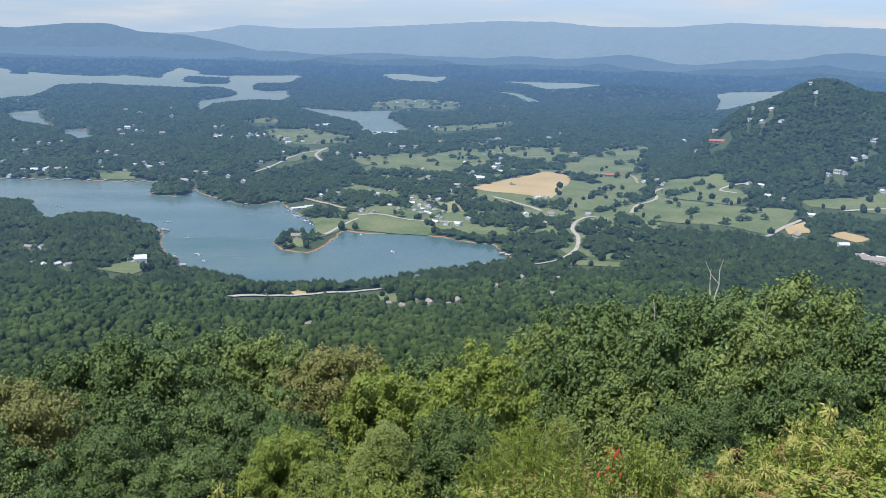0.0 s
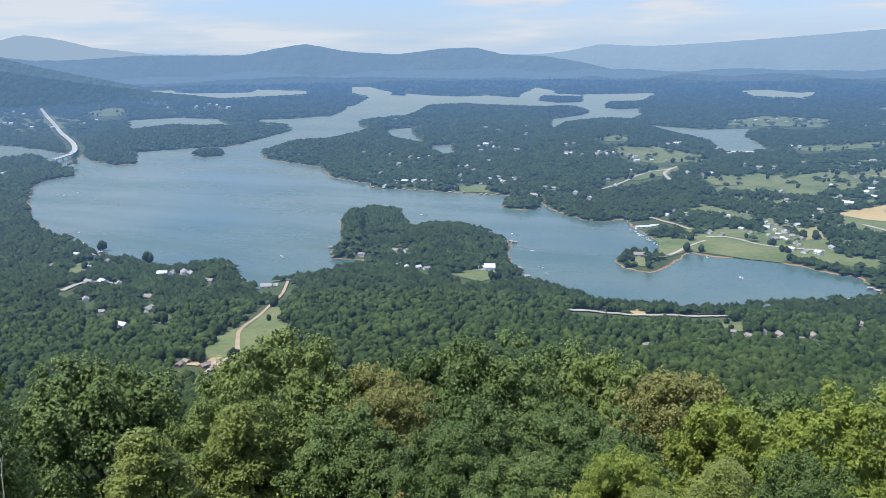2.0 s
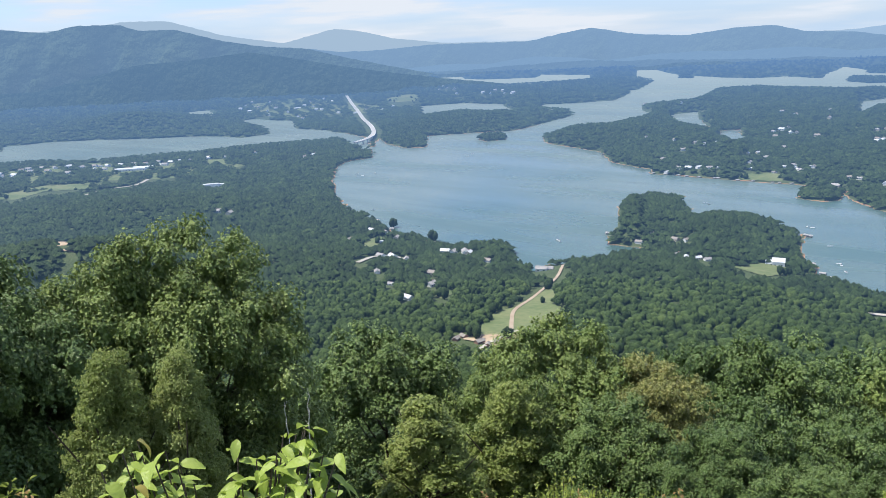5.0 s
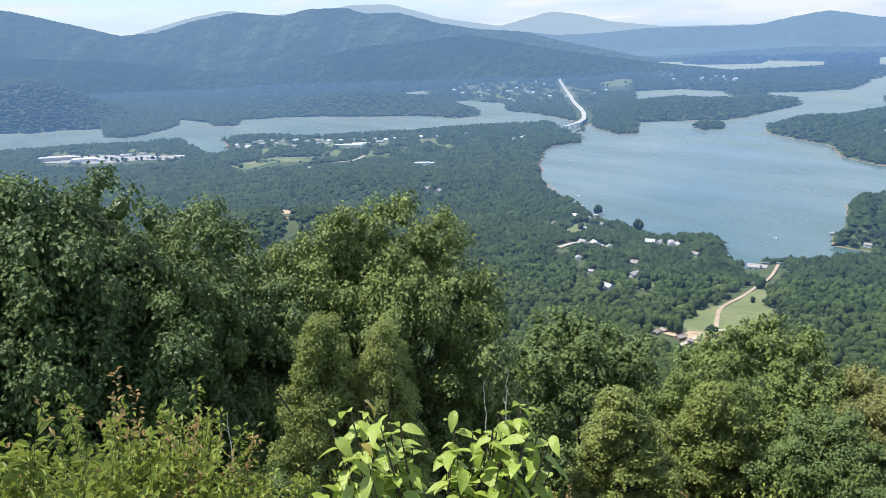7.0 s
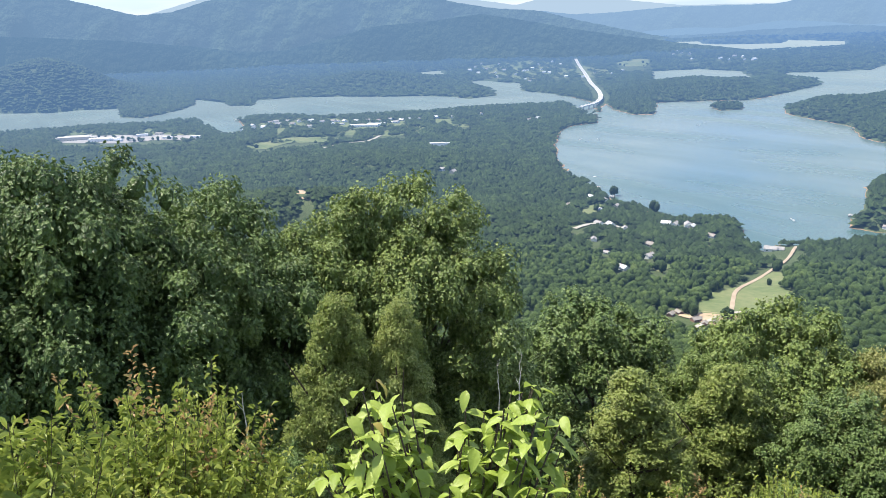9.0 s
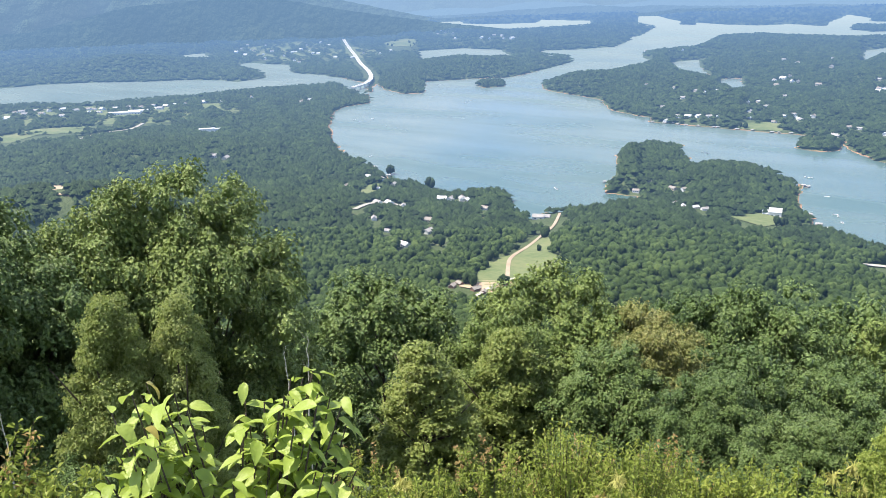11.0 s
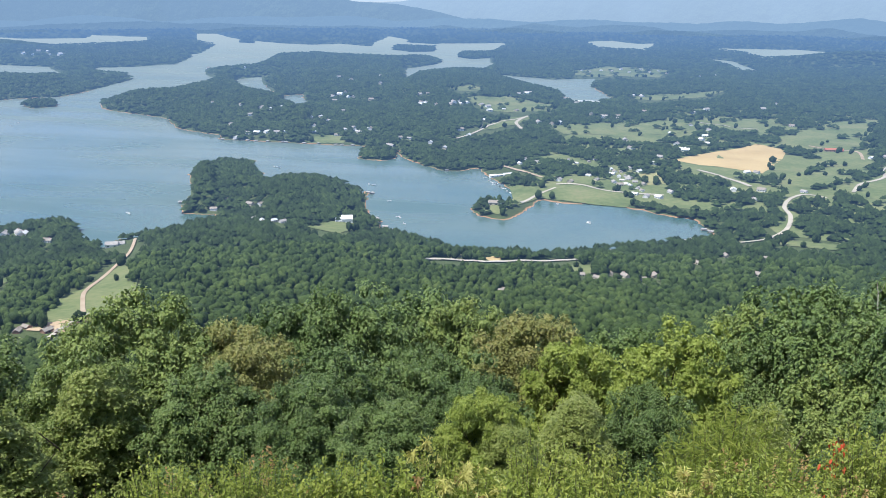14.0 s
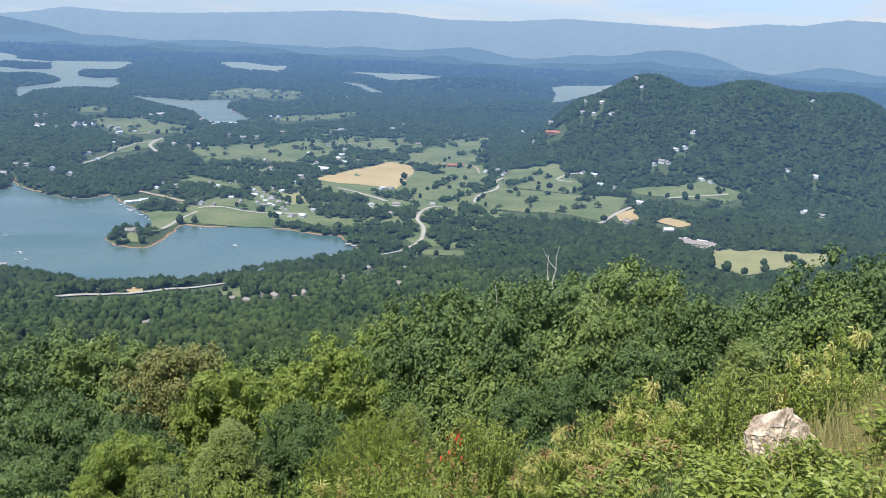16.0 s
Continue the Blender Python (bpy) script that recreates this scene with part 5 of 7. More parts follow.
def stems(rng, height, lean, limbs):
    """A trunk with limbs that rise into the crown."""
    bend = rng.uniform(-lean, lean, 2)
    ax = [(bend[0] * t * t * height, bend[1] * t * t * height, height * t) for t in (0, 0.22, 0.44, 0.62, 0.76)]
    pieces = [tube(ax, [0.2, 0.16, 0.12, 0.08, 0.03])]
    for k in range(limbs):
        t = rng.uniform(0.3, 0.68)
        a = rng.uniform(0, 2 * math.pi)
        o = Vector((bend[0] * t * t * height, bend[1] * t * t * height, height * t))
        reach = (0.95 - t) * height * rng.uniform(0.3, 0.5)
        d = Vector((math.cos(a), math.sin(a), rng.uniform(0.4, 1.1)))
        pieces.append(tube([o, o + d * reach * 0.5, o + d * reach + Vector((0, 0, reach * 0.2))], [0.07, 0.045, 0.015], 5))
    return joined(pieces)


def crown_clumps(rng, height, width, boughs, low, fine, cone):
    """Where the leaf masses of a crown sit: boughs spread over an uneven dome, each with several clumps round it. Rows of x, y, z, radius."""
    rows = []
    mid, tall = (0.9 + low) / 2, (0.9 - low) / 2
    for k in range(boughs):
        z = 1 - 1.72 * (k + 0.5) / boughs
        a = k * 2.39996 + rng.uniform(-0.25, 0.25)
        q = math.sqrt(1 - z * z) * width * 0.39 * rng.uniform(0.88, 1.12) * (1 - cone * 0.45 * (z + 0.72))
        o = np.array([q * math.cos(a), q * math.sin(a), (mid + tall * z * rng.uniform(0.84, 1.04)) * height])
        big = width * rng.uniform(0.12, 0.17) * (1 - cone * 0.35 * (z + 0.72))
        for c in range(fine):
            way = rng.normal(size=3)
            way /= np.linalg.norm(way)
            way[2] = way[2] * 0.95 + 0.1
            rows.append((*(o + way * big * rng.uniform(0.45, 1.15)), width * rng.uniform(0.042, 0.075)))
    return np.array(rows)


def leaf_sprays(rng, count, clumps, leaf, droop=0.2):
    """Leaves on the upper and outer sides of the clumps; each is a pointed blade folded along its middle."""
    pick = rng.randint(0, len(clumps), count)
    size = clumps[pick, 3]
    way = rng.normal(size=(count, 3))
    out = clumps[pick, :3] * [1, 1, 0]
    way += 0.7 * out / (np.linalg.norm(out, axis=1)[:, None] + 0.3)
    way /= np.linalg.norm(way, axis=1)[:, None]
    way[:, 2] = np.where(way[:, 2] < -0.35, -way[:, 2], way[:, 2])
    p = clumps[pick, :3] + way * [1.12, 1.12, 0.82] * (size * rng.uniform(0.7, 1.22, count) ** 1.0)[:, None]
    face = way * 0.55 + rng.normal(size=(count, 3)) * 0.33
    face[:, 2] += 0.55
    axis = np.cross(face, rng.normal(size=(count, 3)))
    axis /= np.linalg.norm(axis, axis=1)[:, None] + 1e-9
    axis[:, 2] -= droop
    axis /= np.linalg.norm(axis, axis=1)[:, None]
    side = np.cross(axis, face)
    side /= np.linalg.norm(side, axis=1)[:, None] + 1e-9
    up = np.cross(side, axis)
    ln = leaf * rng.uniform(0.65, 1.3, count)[:, None]
    wd = ln * 0.36
    mid = p + axis * ln * 0.42 + up * ln * 0.1
    v = np.stack([p, mid + side * wd, p + axis * ln, mid - side * wd], 1).reshape(-1, 3)
    n = np.arange(count)[:, None] * 4
    return v, np.concatenate([n + [0, 1, 2], n + [0, 2, 3]])


def leaf_masses(rng, clumps):
    """Dark uneven cores inside the clumps, which close the crown."""
    n = len(clumps)
    jit = 1 + rng.uniform(-0.3, 0.3, (n, 12, 1))
    v = clumps[:, None, :3] + np.array(ICO)[None] * jit * (clumps[:, 3] * 0.5)[:, None, None]
    f = np.array(ICO_F)[None] + (np.arange(n) * 12)[:, None, None]
    return v.reshape(-1, 3), f.reshape(-1, 3)


SIZES = {}


def tree(kind, name, label, mat, seed, height, width, leaf, count, boughs, fine=8, low=0.25, droop=0.2, cone=0.0):
    rng = np.random.RandomState(seed)
    base = tagged(new(name), label, "tree", "trees below the overlook")
    part("trunk", mesh_of("trunk", *stems(rng, height, 0.1, 9), M["bark"], True), base)
    clumps = crown_clumps(rng, height, width, boughs, low, fine, cone)
    leaves = leaf_sprays(rng, count, clumps, leaf, droop)
    part("crown", mesh_of("crown", *leaves, mat), base)
    part("inner_foliage", mesh_of("inner_foliage", *leaf_masses(rng, clumps), mat, True), base)
    SIZES[kind] = (float(leaves[0][:, 2].max()), float(np.percentile(np.hypot(leaves[0][:, 0], leaves[0][:, 1]), 97)) * 2)
    return base


KINDS = {}
for far, many, big in (("", 1.6, 0.95), ("_mid", 0.85, 1.2), ("_far", 0.42, 1.6)):
    KINDS["oak" + far] = tree("oak" + far, "oak_tree", "dark green oak in full leaf on the slope", M["oak"], 101, 13, 9, 0.165 * big, int(40000 * many), 36, 13)
    KINDS["round" + far] = tree("round" + far, "oak_tree", "broad dark green oak in full summer leaf", M["oak"], 102, 12, 10, 0.17 * big, int(42000 * many), 38, 13)
    KINDS["maple" + far] = tree("maple" + far, "maple_tree", "bright green maple on the slope", M["maple"], 103, 12, 9, 0.15 * big, int(44000 * many), 36, 13)
    KINDS["slim" + far] = tree("slim" + far, "birch_tree", "slender light green tree with small leaves", M["birch"], 104, 12, 6, 0.105 * big, int(42000 * many), 44, 12, 0.06, 0.35, 0.85)
    KINDS["lime" + far] = tree("lime" + far, "maple_tree", "tree overgrown with bright lime green vine", M["lime"], 106, 12, 7, 0.165 * big, int(32000 * many), 30, 12)
    KINDS["brown" + far] = tree("brown" + far, "maple_tree", "early-turning tree with olive brown leaves", M["olive"], 105, 12, 8, 0.145 * big, int(36000 * many), 32, 13)
USED = set()


def plant(kind, az, dist, top, width):
    """A tree whose top stands at that height over the lake."""
    kind += "_far" if dist > 60 else "_mid" if dist > 36 else ""
    proto = KINDS[kind]
    x, y = dist * math.sin(radians(az)), dist * math.cos(radians(az))
    g = float(elevation(x, y)[0]) - 0.3
    h, w = SIZES[kind]
    s = max(top - g, 3) / h
    u = max(width / w, 0.66 * s)
    m = Matrix.Translation((x, y, g)) @ Matrix.Rotation(az * 1.7 + dist, 4, "Z") @ Matrix.Diagonal((u, u, s, 1))
    if kind in USED:
        return again(proto, m)
    USED.add(kind)
    proto.matrix_basis = m
    return proto


for row in [
    ("round", -85.1, 30.4, 297.1, 7.0),
    ("round", -79.9, 30.4, 295.9, 7.0),
    ("round", -74.1, 32.4, 294.9, 7.8),
    ("maple", -60.5, 35.9, 293.7, 10.0),
    ("maple", -65.3, 35.8, 292.8, 4.1),
    ("oak", -70.9, 31.4, 291.7, 6.2),
    ("slim", -65.7, 24.4, 292.3, 3.9),
    ("slim", -61.4, 24.5, 291.9, 3.2),
    ("oak", -47.3, 50.3, 283.4, 11.2),
    ("maple", -35.0, 49.0, 284.0, 11.2),
    ("slim", -56.2, 40.4, 283.8, 6.5),
    ("slim", -44.3, 36.4, 284.5, 6.3),
    ("maple", -38.7, 42.4, 283.2, 7.4),
    ("brown", -28.0, 49.5, 281.6, 5.0),
    ("round", -20.1, 54.5, 281.7, 9.9),
    ("oak", -25.2, 55.4, 279.8, 6.7),
    ("oak", -14.4, 61.6, 278.5, 6.6),
    ("slim", -38.3, 40.4, 283.4, 6.5),
]:
    plant(*row)
for row in [
    ("oak", -30.5, 38.5, 283.2, 6.7),
    ("round", -17.6, 38.4, 283.6, 6.7),
    ("oak", -23.6, 32.4, 285.0, 5.6),
    ("round", -12.0, 40.4, 282.7, 7.0),
    ("maple", -12.0, 59.6, 278.6, 6.2),
    ("brown", -6.9, 52.0, 281.0, 5.0),
    ("lime", -3.6, 47.0, 281.3, 4.2),
    ("lime", 3.0, 38.4, 285.7, 3.9),
    ("round", 12.5, 47.8, 285.7, 8.7),
    ("oak", 17.0, 50.3, 286.0, 6.4),
    ("maple", 8.7, 51.2, 282.9, 5.5),
    ("maple", 24.5, 47.8, 288.2, 7.4),
    ("oak", 21.2, 50.3, 286.5, 5.4),
    ("oak", 28.1, 44.8, 287.2, 5.4),
    ("round", -21.2, 36.4, 284.7, 6.8),
    ("oak", -12.2, 30.4, 285.8, 4.1),
    ("lime", -10.4, 27.4, 287.0, 1.3),
    ("oak", -15.2, 47.0, 280.3, 6.2),
]:
    plant(*row)
for row in [
    ("slim", -3.7, 32.4, 284.4, 5.2),
    ("round", 2.1, 34.4, 284.3, 5.8),
    ("slim", 9.5, 24.4, 288.8, 3.2),
    ("maple", 15.1, 42.4, 284.3, 8.0),
    ("oak", 6.1, 45.3, 282.2, 6.7),
    ("round", 19.8, 34.4, 286.2, 5.1),
    ("oak", 24.8, 36.4, 287.3, 5.4),
    ("brown", -27.1, 42.4, 283.1, 5.7),
    ("oak", -17.7, 28.4, 285.7, 4.9),
    ("slim", -8.6, 26.4, 286.1, 4.2),
    ("oak", 14.4, 20.4, 289.9, 2.7),
    ("oak", -0.5, 61.7, 276.2, 7.0),
    ("oak", 19.0, 41.4, 288.2, 6.1),
    ("maple", 22.3, 39.4, 288.1, 5.3),
    ("oak", 15.2, 44.9, 285.4, 6.0),
    ("oak", 29.3, 46.1, 286.9, 7.4),
    ("oak", 34.4, 50.3, 287.5, 8.8),
    ("maple", 37.4, 42.4, 289.4, 6.8),
]:
    plant(*row)
for row in [
    ("round", 39.1, 45.2, 291.1, 6.1),
    ("slim", 32.4, 30.4, 290.1, 4.9),
]:
    plant(*row)

# the closed canopy between them: no tree rises over the view line of its direction
SKYLINE = [(-100, 12), (-89, 14), (-78, 17), (-70, 19), (-66, 21), (-60, 22), (-50, 22.5), (-40, 22), (-30, 21.5), (-20, 21), (-10, 21), (0, 21), (6, 20), (12, 18.5), (20, 18), (32, 18), (45, 17)]
rng = np.random.RandomState(77)
spots = []
for k in range(900):
    az, dist = rng.uniform(-94, 44), math.sqrt(rng.uniform(15 ** 2, 78 ** 2))
    x, y = dist * math.sin(radians(az)), dist * math.cos(radians(az))
    gap = 3.6 + dist * 0.035
    if any((x - a) ** 2 + (y - b) ** 2 < gap * gap for a, b in spots):
        continue
    line = np.interp(az, [p[0] for p in SKYLINE], [p[1] for p in SKYLINE]) + max(0, (34 - dist)) * 0.42
    top = EYE_HEIGHT - dist * math.tan(radians(line + rng.uniform(2.0, 6.5)))
    tall = top - float(elevation(x, y)[0])
    # leave out tall fillers that would hide a listed tree from the camera
    hides_listed = any(abs(az - a) < 5.5 and dist < far for a, far in ((-60.5, 36), (-35, 49), (-28, 50), (-20, 54), (-7, 52), (-3.6, 47), (3, 38), (24.5, 48)))
    if tall < 3.5 or len(spots) > 52 or (hides_listed and tall > 5):
        continue
    spots.append((x, y))
    kind = ["oak", "round", "maple", "oak", "slim", "round", "oak"][rng.randint(0, 7)]
    plant(kind, az, dist, top, min(tall * 0.75, 9) * rng.uniform(0.75, 1.05))
for kind, proto in KINDS.items():
    if kind not in USED:
        for o in (*list(proto.children), proto):
            bpy.data.objects.remove(o)


# ---------------------------------------------------------------- fields and roads
WORDS = {"valley": ("meadow", "grassy valley floor between tree clumps and houses", "field"), "grass": ("meadow", "green mown pasture in the valley", "field"), "dry": ("meadow", "pale dry grass and building ground dotted with trees", "field"),
         "straw": ("wheat_field", "straw-coloured ground, ripe fields and building site", "field"), "clay": ("bare_ground", "bare red clay earth worn free of grass", "bare ground"),
         "lot": ("parking_lot", "grey asphalt parking lot by the shops", "parking lot")}


def patch(poly, kind):
    bm = bmesh.new()
    bm.faces.new([bm.verts.new((x, y, 0)) for x, y in poly])
    bmesh.ops.triangulate(bm, faces=bm.faces[:])
    for k in range(6 if kind == "valley" else 3):
        bmesh.ops.subdivide_edges(bm, edges=[e for e in bm.edges if e.calc_length() > 22], cuts=1, use_grid_fill=True)
        bmesh.ops.triangulate(bm, faces=bm.faces[:])
    xy = np.array([(v.co.x, v.co.y) for v in bm.verts])
    z = elevation(xy[:, 0], xy[:, 1])
    z = np.maximum(z, water_level(xy[:, 0], xy[:, 1])) + (0.45 if kind == "valley" else 0.9)
    for v, h in zip(bm.verts, z):
        v.co.z = h
    bmesh.ops.recalc_face_normals(bm, faces=bm.faces[:])
    if sum(f.normal.z for f in bm.faces) < 0:
        bmesh.ops.reverse_faces(bm, faces=bm.faces[:])
    name, label, category = WORDS[kind]
    me = bpy.data.meshes.new(name)
    bm.to_mesh(me)
    bm.free()
    me.materials.append(M["grass" if kind == "valley" else kind])
    tagged(new(name, me), label, category, kind="structure")


for kind, poly in FIELDS.values():
    patch(poly, kind)


def ribbon(name, label, category, points, width, lift, mat):
    a, b = lane(points, width)
    n = len(a)
    xy = np.concatenate([a, b])
    z = np.maximum(elevation(xy[:, 0], xy[:, 1]), water_level(xy[:, 0], xy[:, 1])) + lift
    f = [(i, i + 1, n + i + 1, n + i) for i in range(n - 1)]
    return tagged(new(name, mesh_of(name, np.column_stack([xy, z]), np.array(f)[:, ::-1], mat)), label, category, kind="structure")


for kind, width, pts in ROADS.values():
    ribbon("road", "red clay track through the grass" if kind == "clay_road" else "pale gravel road in the valley", "road", pts, width, 1.5, M[kind])


# ---------------------------------------------------------------- buildings
def box(x0, y0, z0, x1, y1, z1):
    v = [(x, y, z) for z in (z0, z1) for x, y in ((x0, y0), (x1, y0), (x1, y1), (x0, y1))]
    f = [(3, 2, 1, 0), (4, 5, 6, 7), (0, 1, 5, 4), (1, 2, 6, 5), (2, 3, 7, 6), (3, 0, 4, 7)]
    return np.array(v, float), np.array(f)


def gable(l, w, z, rise, over=0.5, thick=0.25):
    """A pitched roof with eaves; the ridge runs along x."""
    a, b = l / 2 + over, w / 2 + over
    out = [(-a, -b, z - 0.2), (a, -b, z - 0.2), (a, 0, z + rise), (-a, 0, z + rise), (-a, b, z - 0.2), (a, b, z - 0.2)]
    v = np.array(out + [(x, y, h - thick) for x, y, h in out], float)
    f = [(0, 1, 2, 3), (3, 2, 5, 4), (7, 6, 9, 8), (8, 9, 10, 11), (0, 3, 9, 6), (3, 4, 10, 9), (1, 7, 8, 2), (2, 8, 11, 5), (0, 6, 7, 1), (4, 5, 11, 10)]
    return v, np.array(f)


def gable_wall(l, w, h, rise):
    v, f = box(-l / 2, -w / 2, -1.5, l / 2, w / 2, h)
    ends = np.array([(-l / 2, -w / 2, h), (-l / 2, w / 2, h), (-l / 2, 0, h + rise - 0.3), (l / 2, -w / 2, h), (l / 2, w / 2, h), (l / 2, 0, h + rise - 0.3)])
    n = len(v)
    return np.concatenate([v, ends]), np.concatenate([f, [(n, n + 1, n + 2, n + 2), (n + 4, n + 3, n + 5, n + 5)]])


def tri_fix(v, f):
    """Quads with a doubled corner become triangles: all faces as triangles."""
    out = []
    for q in f:
        q = list(dict.fromkeys(int(i) for i in q))
        out += [(q[0], q[i], q[i + 1]) for i in range(1, len(q) - 1)]
    return v, np.array(out)


WALLS, ROOFS = ["white", "cream", "white", "white"], ["shingle", "tin", "tan_roof", "shingle", "tin"]
NAMES = {"white": "white", "cream": "cream", "brick": "brown brick", "shingle": "grey shingle", "tin": "pale metal", "tan_roof": "tan shingle", "red_roof": "red metal"}
STOCK = {}


def house_kind(size, wall, roof, name="house"):
    """One house of each build, later copied: walls, roof, windows and a chimney or porch."""
    l, w, h, rise = size
    base = tagged(new(name), f"{NAMES[wall]} house with a {NAMES[roof]} roof among trees", "house", "houses in the valley")
    part("wall", mesh_of("wall", *tri_fix(*gable_wall(l, w, h, rise)), M[wall]), base)
    top = part("roof", mesh_of("roof", *gable(l, w, h, rise), M[roof]), base)
    part("chimney", mesh_of("chimney", *box(l * 0.2, -0.4, h, l * 0.2 + 0.8, 0.4, h + rise + 0.8), M["brick"]), top)
    for k in (-0.3, 0.0, 0.3):
        for side in (-1, 1):
            y = side * (w / 2 + 0.02)
            win = mesh_of("window", *box(k * l - 0.6, y - 0.05, 1.0, k * l + 0.6, y + 0.05, 2.3), M["glass"])
            part("window", win, base)
    return base


def settle(x, y):
    return float(max(elevation(x, y)[0], water_level(np.array([x]), np.array([y]))[0]))


rng = np.random.RandomState(9)
for area, rows in HOUSES.items():
    for x, y, w, turn in rows:
        key = ("cream", "tan_roof") if area == "near_woods" else ("brick", "tan_roof") if area == "clearing" else (WALLS[rng.randint(0, 4)], ROOFS[rng.randint(0, 5)])
        k = float(far_scale(np.array([x]), np.array([y]))[0]) * w / 13
        m = Matrix.Translation((x, y, settle(x, y))) @ Matrix.Rotation(radians(turn), 4, "Z") @ Matrix.Scale(k, 4)
        if key in STOCK:
            again(STOCK[key], m)
        else:
            STOCK[key] = house_kind((12, 8, 3.4, 2.6), *key)
            STOCK[key].matrix_basis = m


def hall(name, label, category, x, y, l, w, h, turn, wall, roof, rise=0.0, wings=(), lift=0.0):
    """A larger building: flat or pitched, with wings as (dx, dy, length, width, height)."""
    base = tagged(new(name), label, category)
    x, y = seen_at(x, y)
    base.matrix_basis = Matrix.Translation((x, y, settle(x, y) + lift)) @ Matrix.Rotation(radians(turn), 4, "Z")
    for dx, dy, wl_, ww, wh in ((0, 0, l, w, h), *wings):
        v, f = tri_fix(*gable_wall(wl_, ww, wh, rise)) if rise else box(-wl_ / 2, -ww / 2, -1.5, wl_ / 2, ww / 2, wh)
        part("wall", mesh_of("wall", v + [dx, dy, 0], f, M[wall]), base)
        v, f = gable(wl_, ww, wh, rise) if rise else box(-wl_ / 2 - 0.4, -ww / 2 - 0.4, wh, wl_ / 2 + 0.4, ww / 2 + 0.4, wh + 0.7)
        part("roof", mesh_of("roof", v + [dx, dy, 0], f, M[roof]), base)
        n = max(2, int(wl_ / 7))
        for i in range(n):
            cx = dx - wl_ / 2 + wl_ * (i + 0.5) / n
            part("window", mesh_of("window", *box(cx - 1.1, dy - ww / 2 - 0.06, 1.0, cx + 1.1, dy - ww / 2 + 0.02, 2.4), M["glass"]), base)
    return base


hall("house", "large white house with a white metal roof on a lawn", "house", -386, 1053, 15, 11, 6, 20, "white", "tin", 4.5, ((-11, -1, 9, 7, 3.2),))
hall("lodge", "white lakeside lodge with dark windows at the end of the track", "lodge", -632, 878, 15, 9, 4, 25, "white", "shingle", 3, ((11, 3, 8, 7, 3.4),))
hall("shopping_centre", "long low shops with tan walls and a pale flat roof", "shop", -2510, 391, 74, 44, 9, 65, "cream", "deck", 0, ((-48, 8, 26, 30, 7), (46, -8, 24, 26, 8)))
hall("shopping_centre", "low white shops beside the parking lot", "shop", -2420, 438, 62, 30, 7, 62, "white", "white", 0, ((38, -6, 20, 18, 6),))
hall("store", "small white flat-roofed store by the parking lot", "shop", -2382, 474, 20, 14, 5, 50, "white", "tin", 0)
hall("store", "small white flat-roofed store by the parking lot", "shop", -2441, 551, 30, 16, 6, 70, "white", "tin", 0)
hall("store", "cream store with a low tan roof among trees", "shop", -2447, 600, 22, 14, 5, 40, "cream", "tan_roof", 2)
hall("store", "white store with a pale metal roof near the lake", "shop", -2297, 659, 26, 14, 5, 55, "white", "tin", 2)
hall("store", "cream store with a low tan roof among trees", "shop", -2230, 669, 18, 12, 4, 80, "cream", "shingle", 2)
hall("store", "white store with a pale metal roof near the lake", "shop", -2325, 590, 24, 12, 5, 58, "white", "tin", 0)
hall("school", "white flat-roofed school building among trees", "school", -1653, 1032, 34, 16, 8, 55, "white", "tin", 0, ((22, 6, 16, 12, 6),))
hall("warehouse", "long pale metal warehouse beside the town", "warehouse", -2110, 1079, 80, 16, 6, 50, "white", "tin", 2, ((30, 24, 50, 14, 6),))
hall("barn", "long red-roofed barn beside the pasture", "barn", 384, 1853, 36, 11, 4, 4, "brick", "red_roof", 3)
hall("house", "sprawling house with a red metal roof on the hillside", "house", 642, 1930, 24, 12, 5, -20, "brick", "red_roof", 4, ((-18, 3, 12, 9, 4),))
hall("warehouse", "long white boat shed by the far inlet", "warehouse", -167, 2607, 90, 16, 6, 5, "white", "tin", 2)
hall("clubhouse", "tan-roofed clubhouse with several gables", "clubhouse", 590, 1085, 40, 15, 5, -25, "cream", "tan_roof", 4, ((-22, 8, 16, 14, 5), (20, -8, 14, 16, 5)))
hall("house", "tan-roofed house on the wooded spit", "house", -212, 1218, 15, 9, 4, 10, "cream", "tan_roof", 3)
hall("boathouse", "white covered boat slips at the marina", "boathouse", -246, 1440, 26, 9, 3, 30, "white", "tin", 1.5, ((24, 6, 18, 8, 3),))

# ---------------------------------------------------------------- the causeway bridge
bridge = tagged(new("bridge"), "pale concrete road bridge that curves over the lake", "bridge")
ba, bb = lane(SPAN, 14)
bz = water_level(np.concatenate([ba, bb])[:, 0], np.concatenate([ba, bb])[:, 1]) + 13
nb = len(ba)
top = np.column_stack([np.concatenate([ba, bb]), bz])
bv = np.concatenate([top, top - [0, 0, 2.2]])
bf = [(i, nb + i, nb + i + 1, i + 1) for i in range(nb - 1)]
bf += [(2 * nb + i, 2 * nb + i + 1, 3 * nb + i + 1, 3 * nb + i) for i in range(nb - 1)]
bf += [(i, i + 1, 2 * nb + i + 1, 2 * nb + i) for i in range(nb - 1)]
bf += [(nb + i, 3 * nb + i, 3 * nb + i + 1, nb + i + 1) for i in range(nb - 1)]
part("deck", mesh_of("deck", bv, bf, M["deck"]), bridge)
for edge in (ba, bb):
    mid = np.column_stack([edge, water_level(edge[:, 0], edge[:, 1]) + 13.5])
    part("parapet", mesh_of("parapet", *tube(mid, [0.6] * len(mid), 4), M["white"]), bridge)
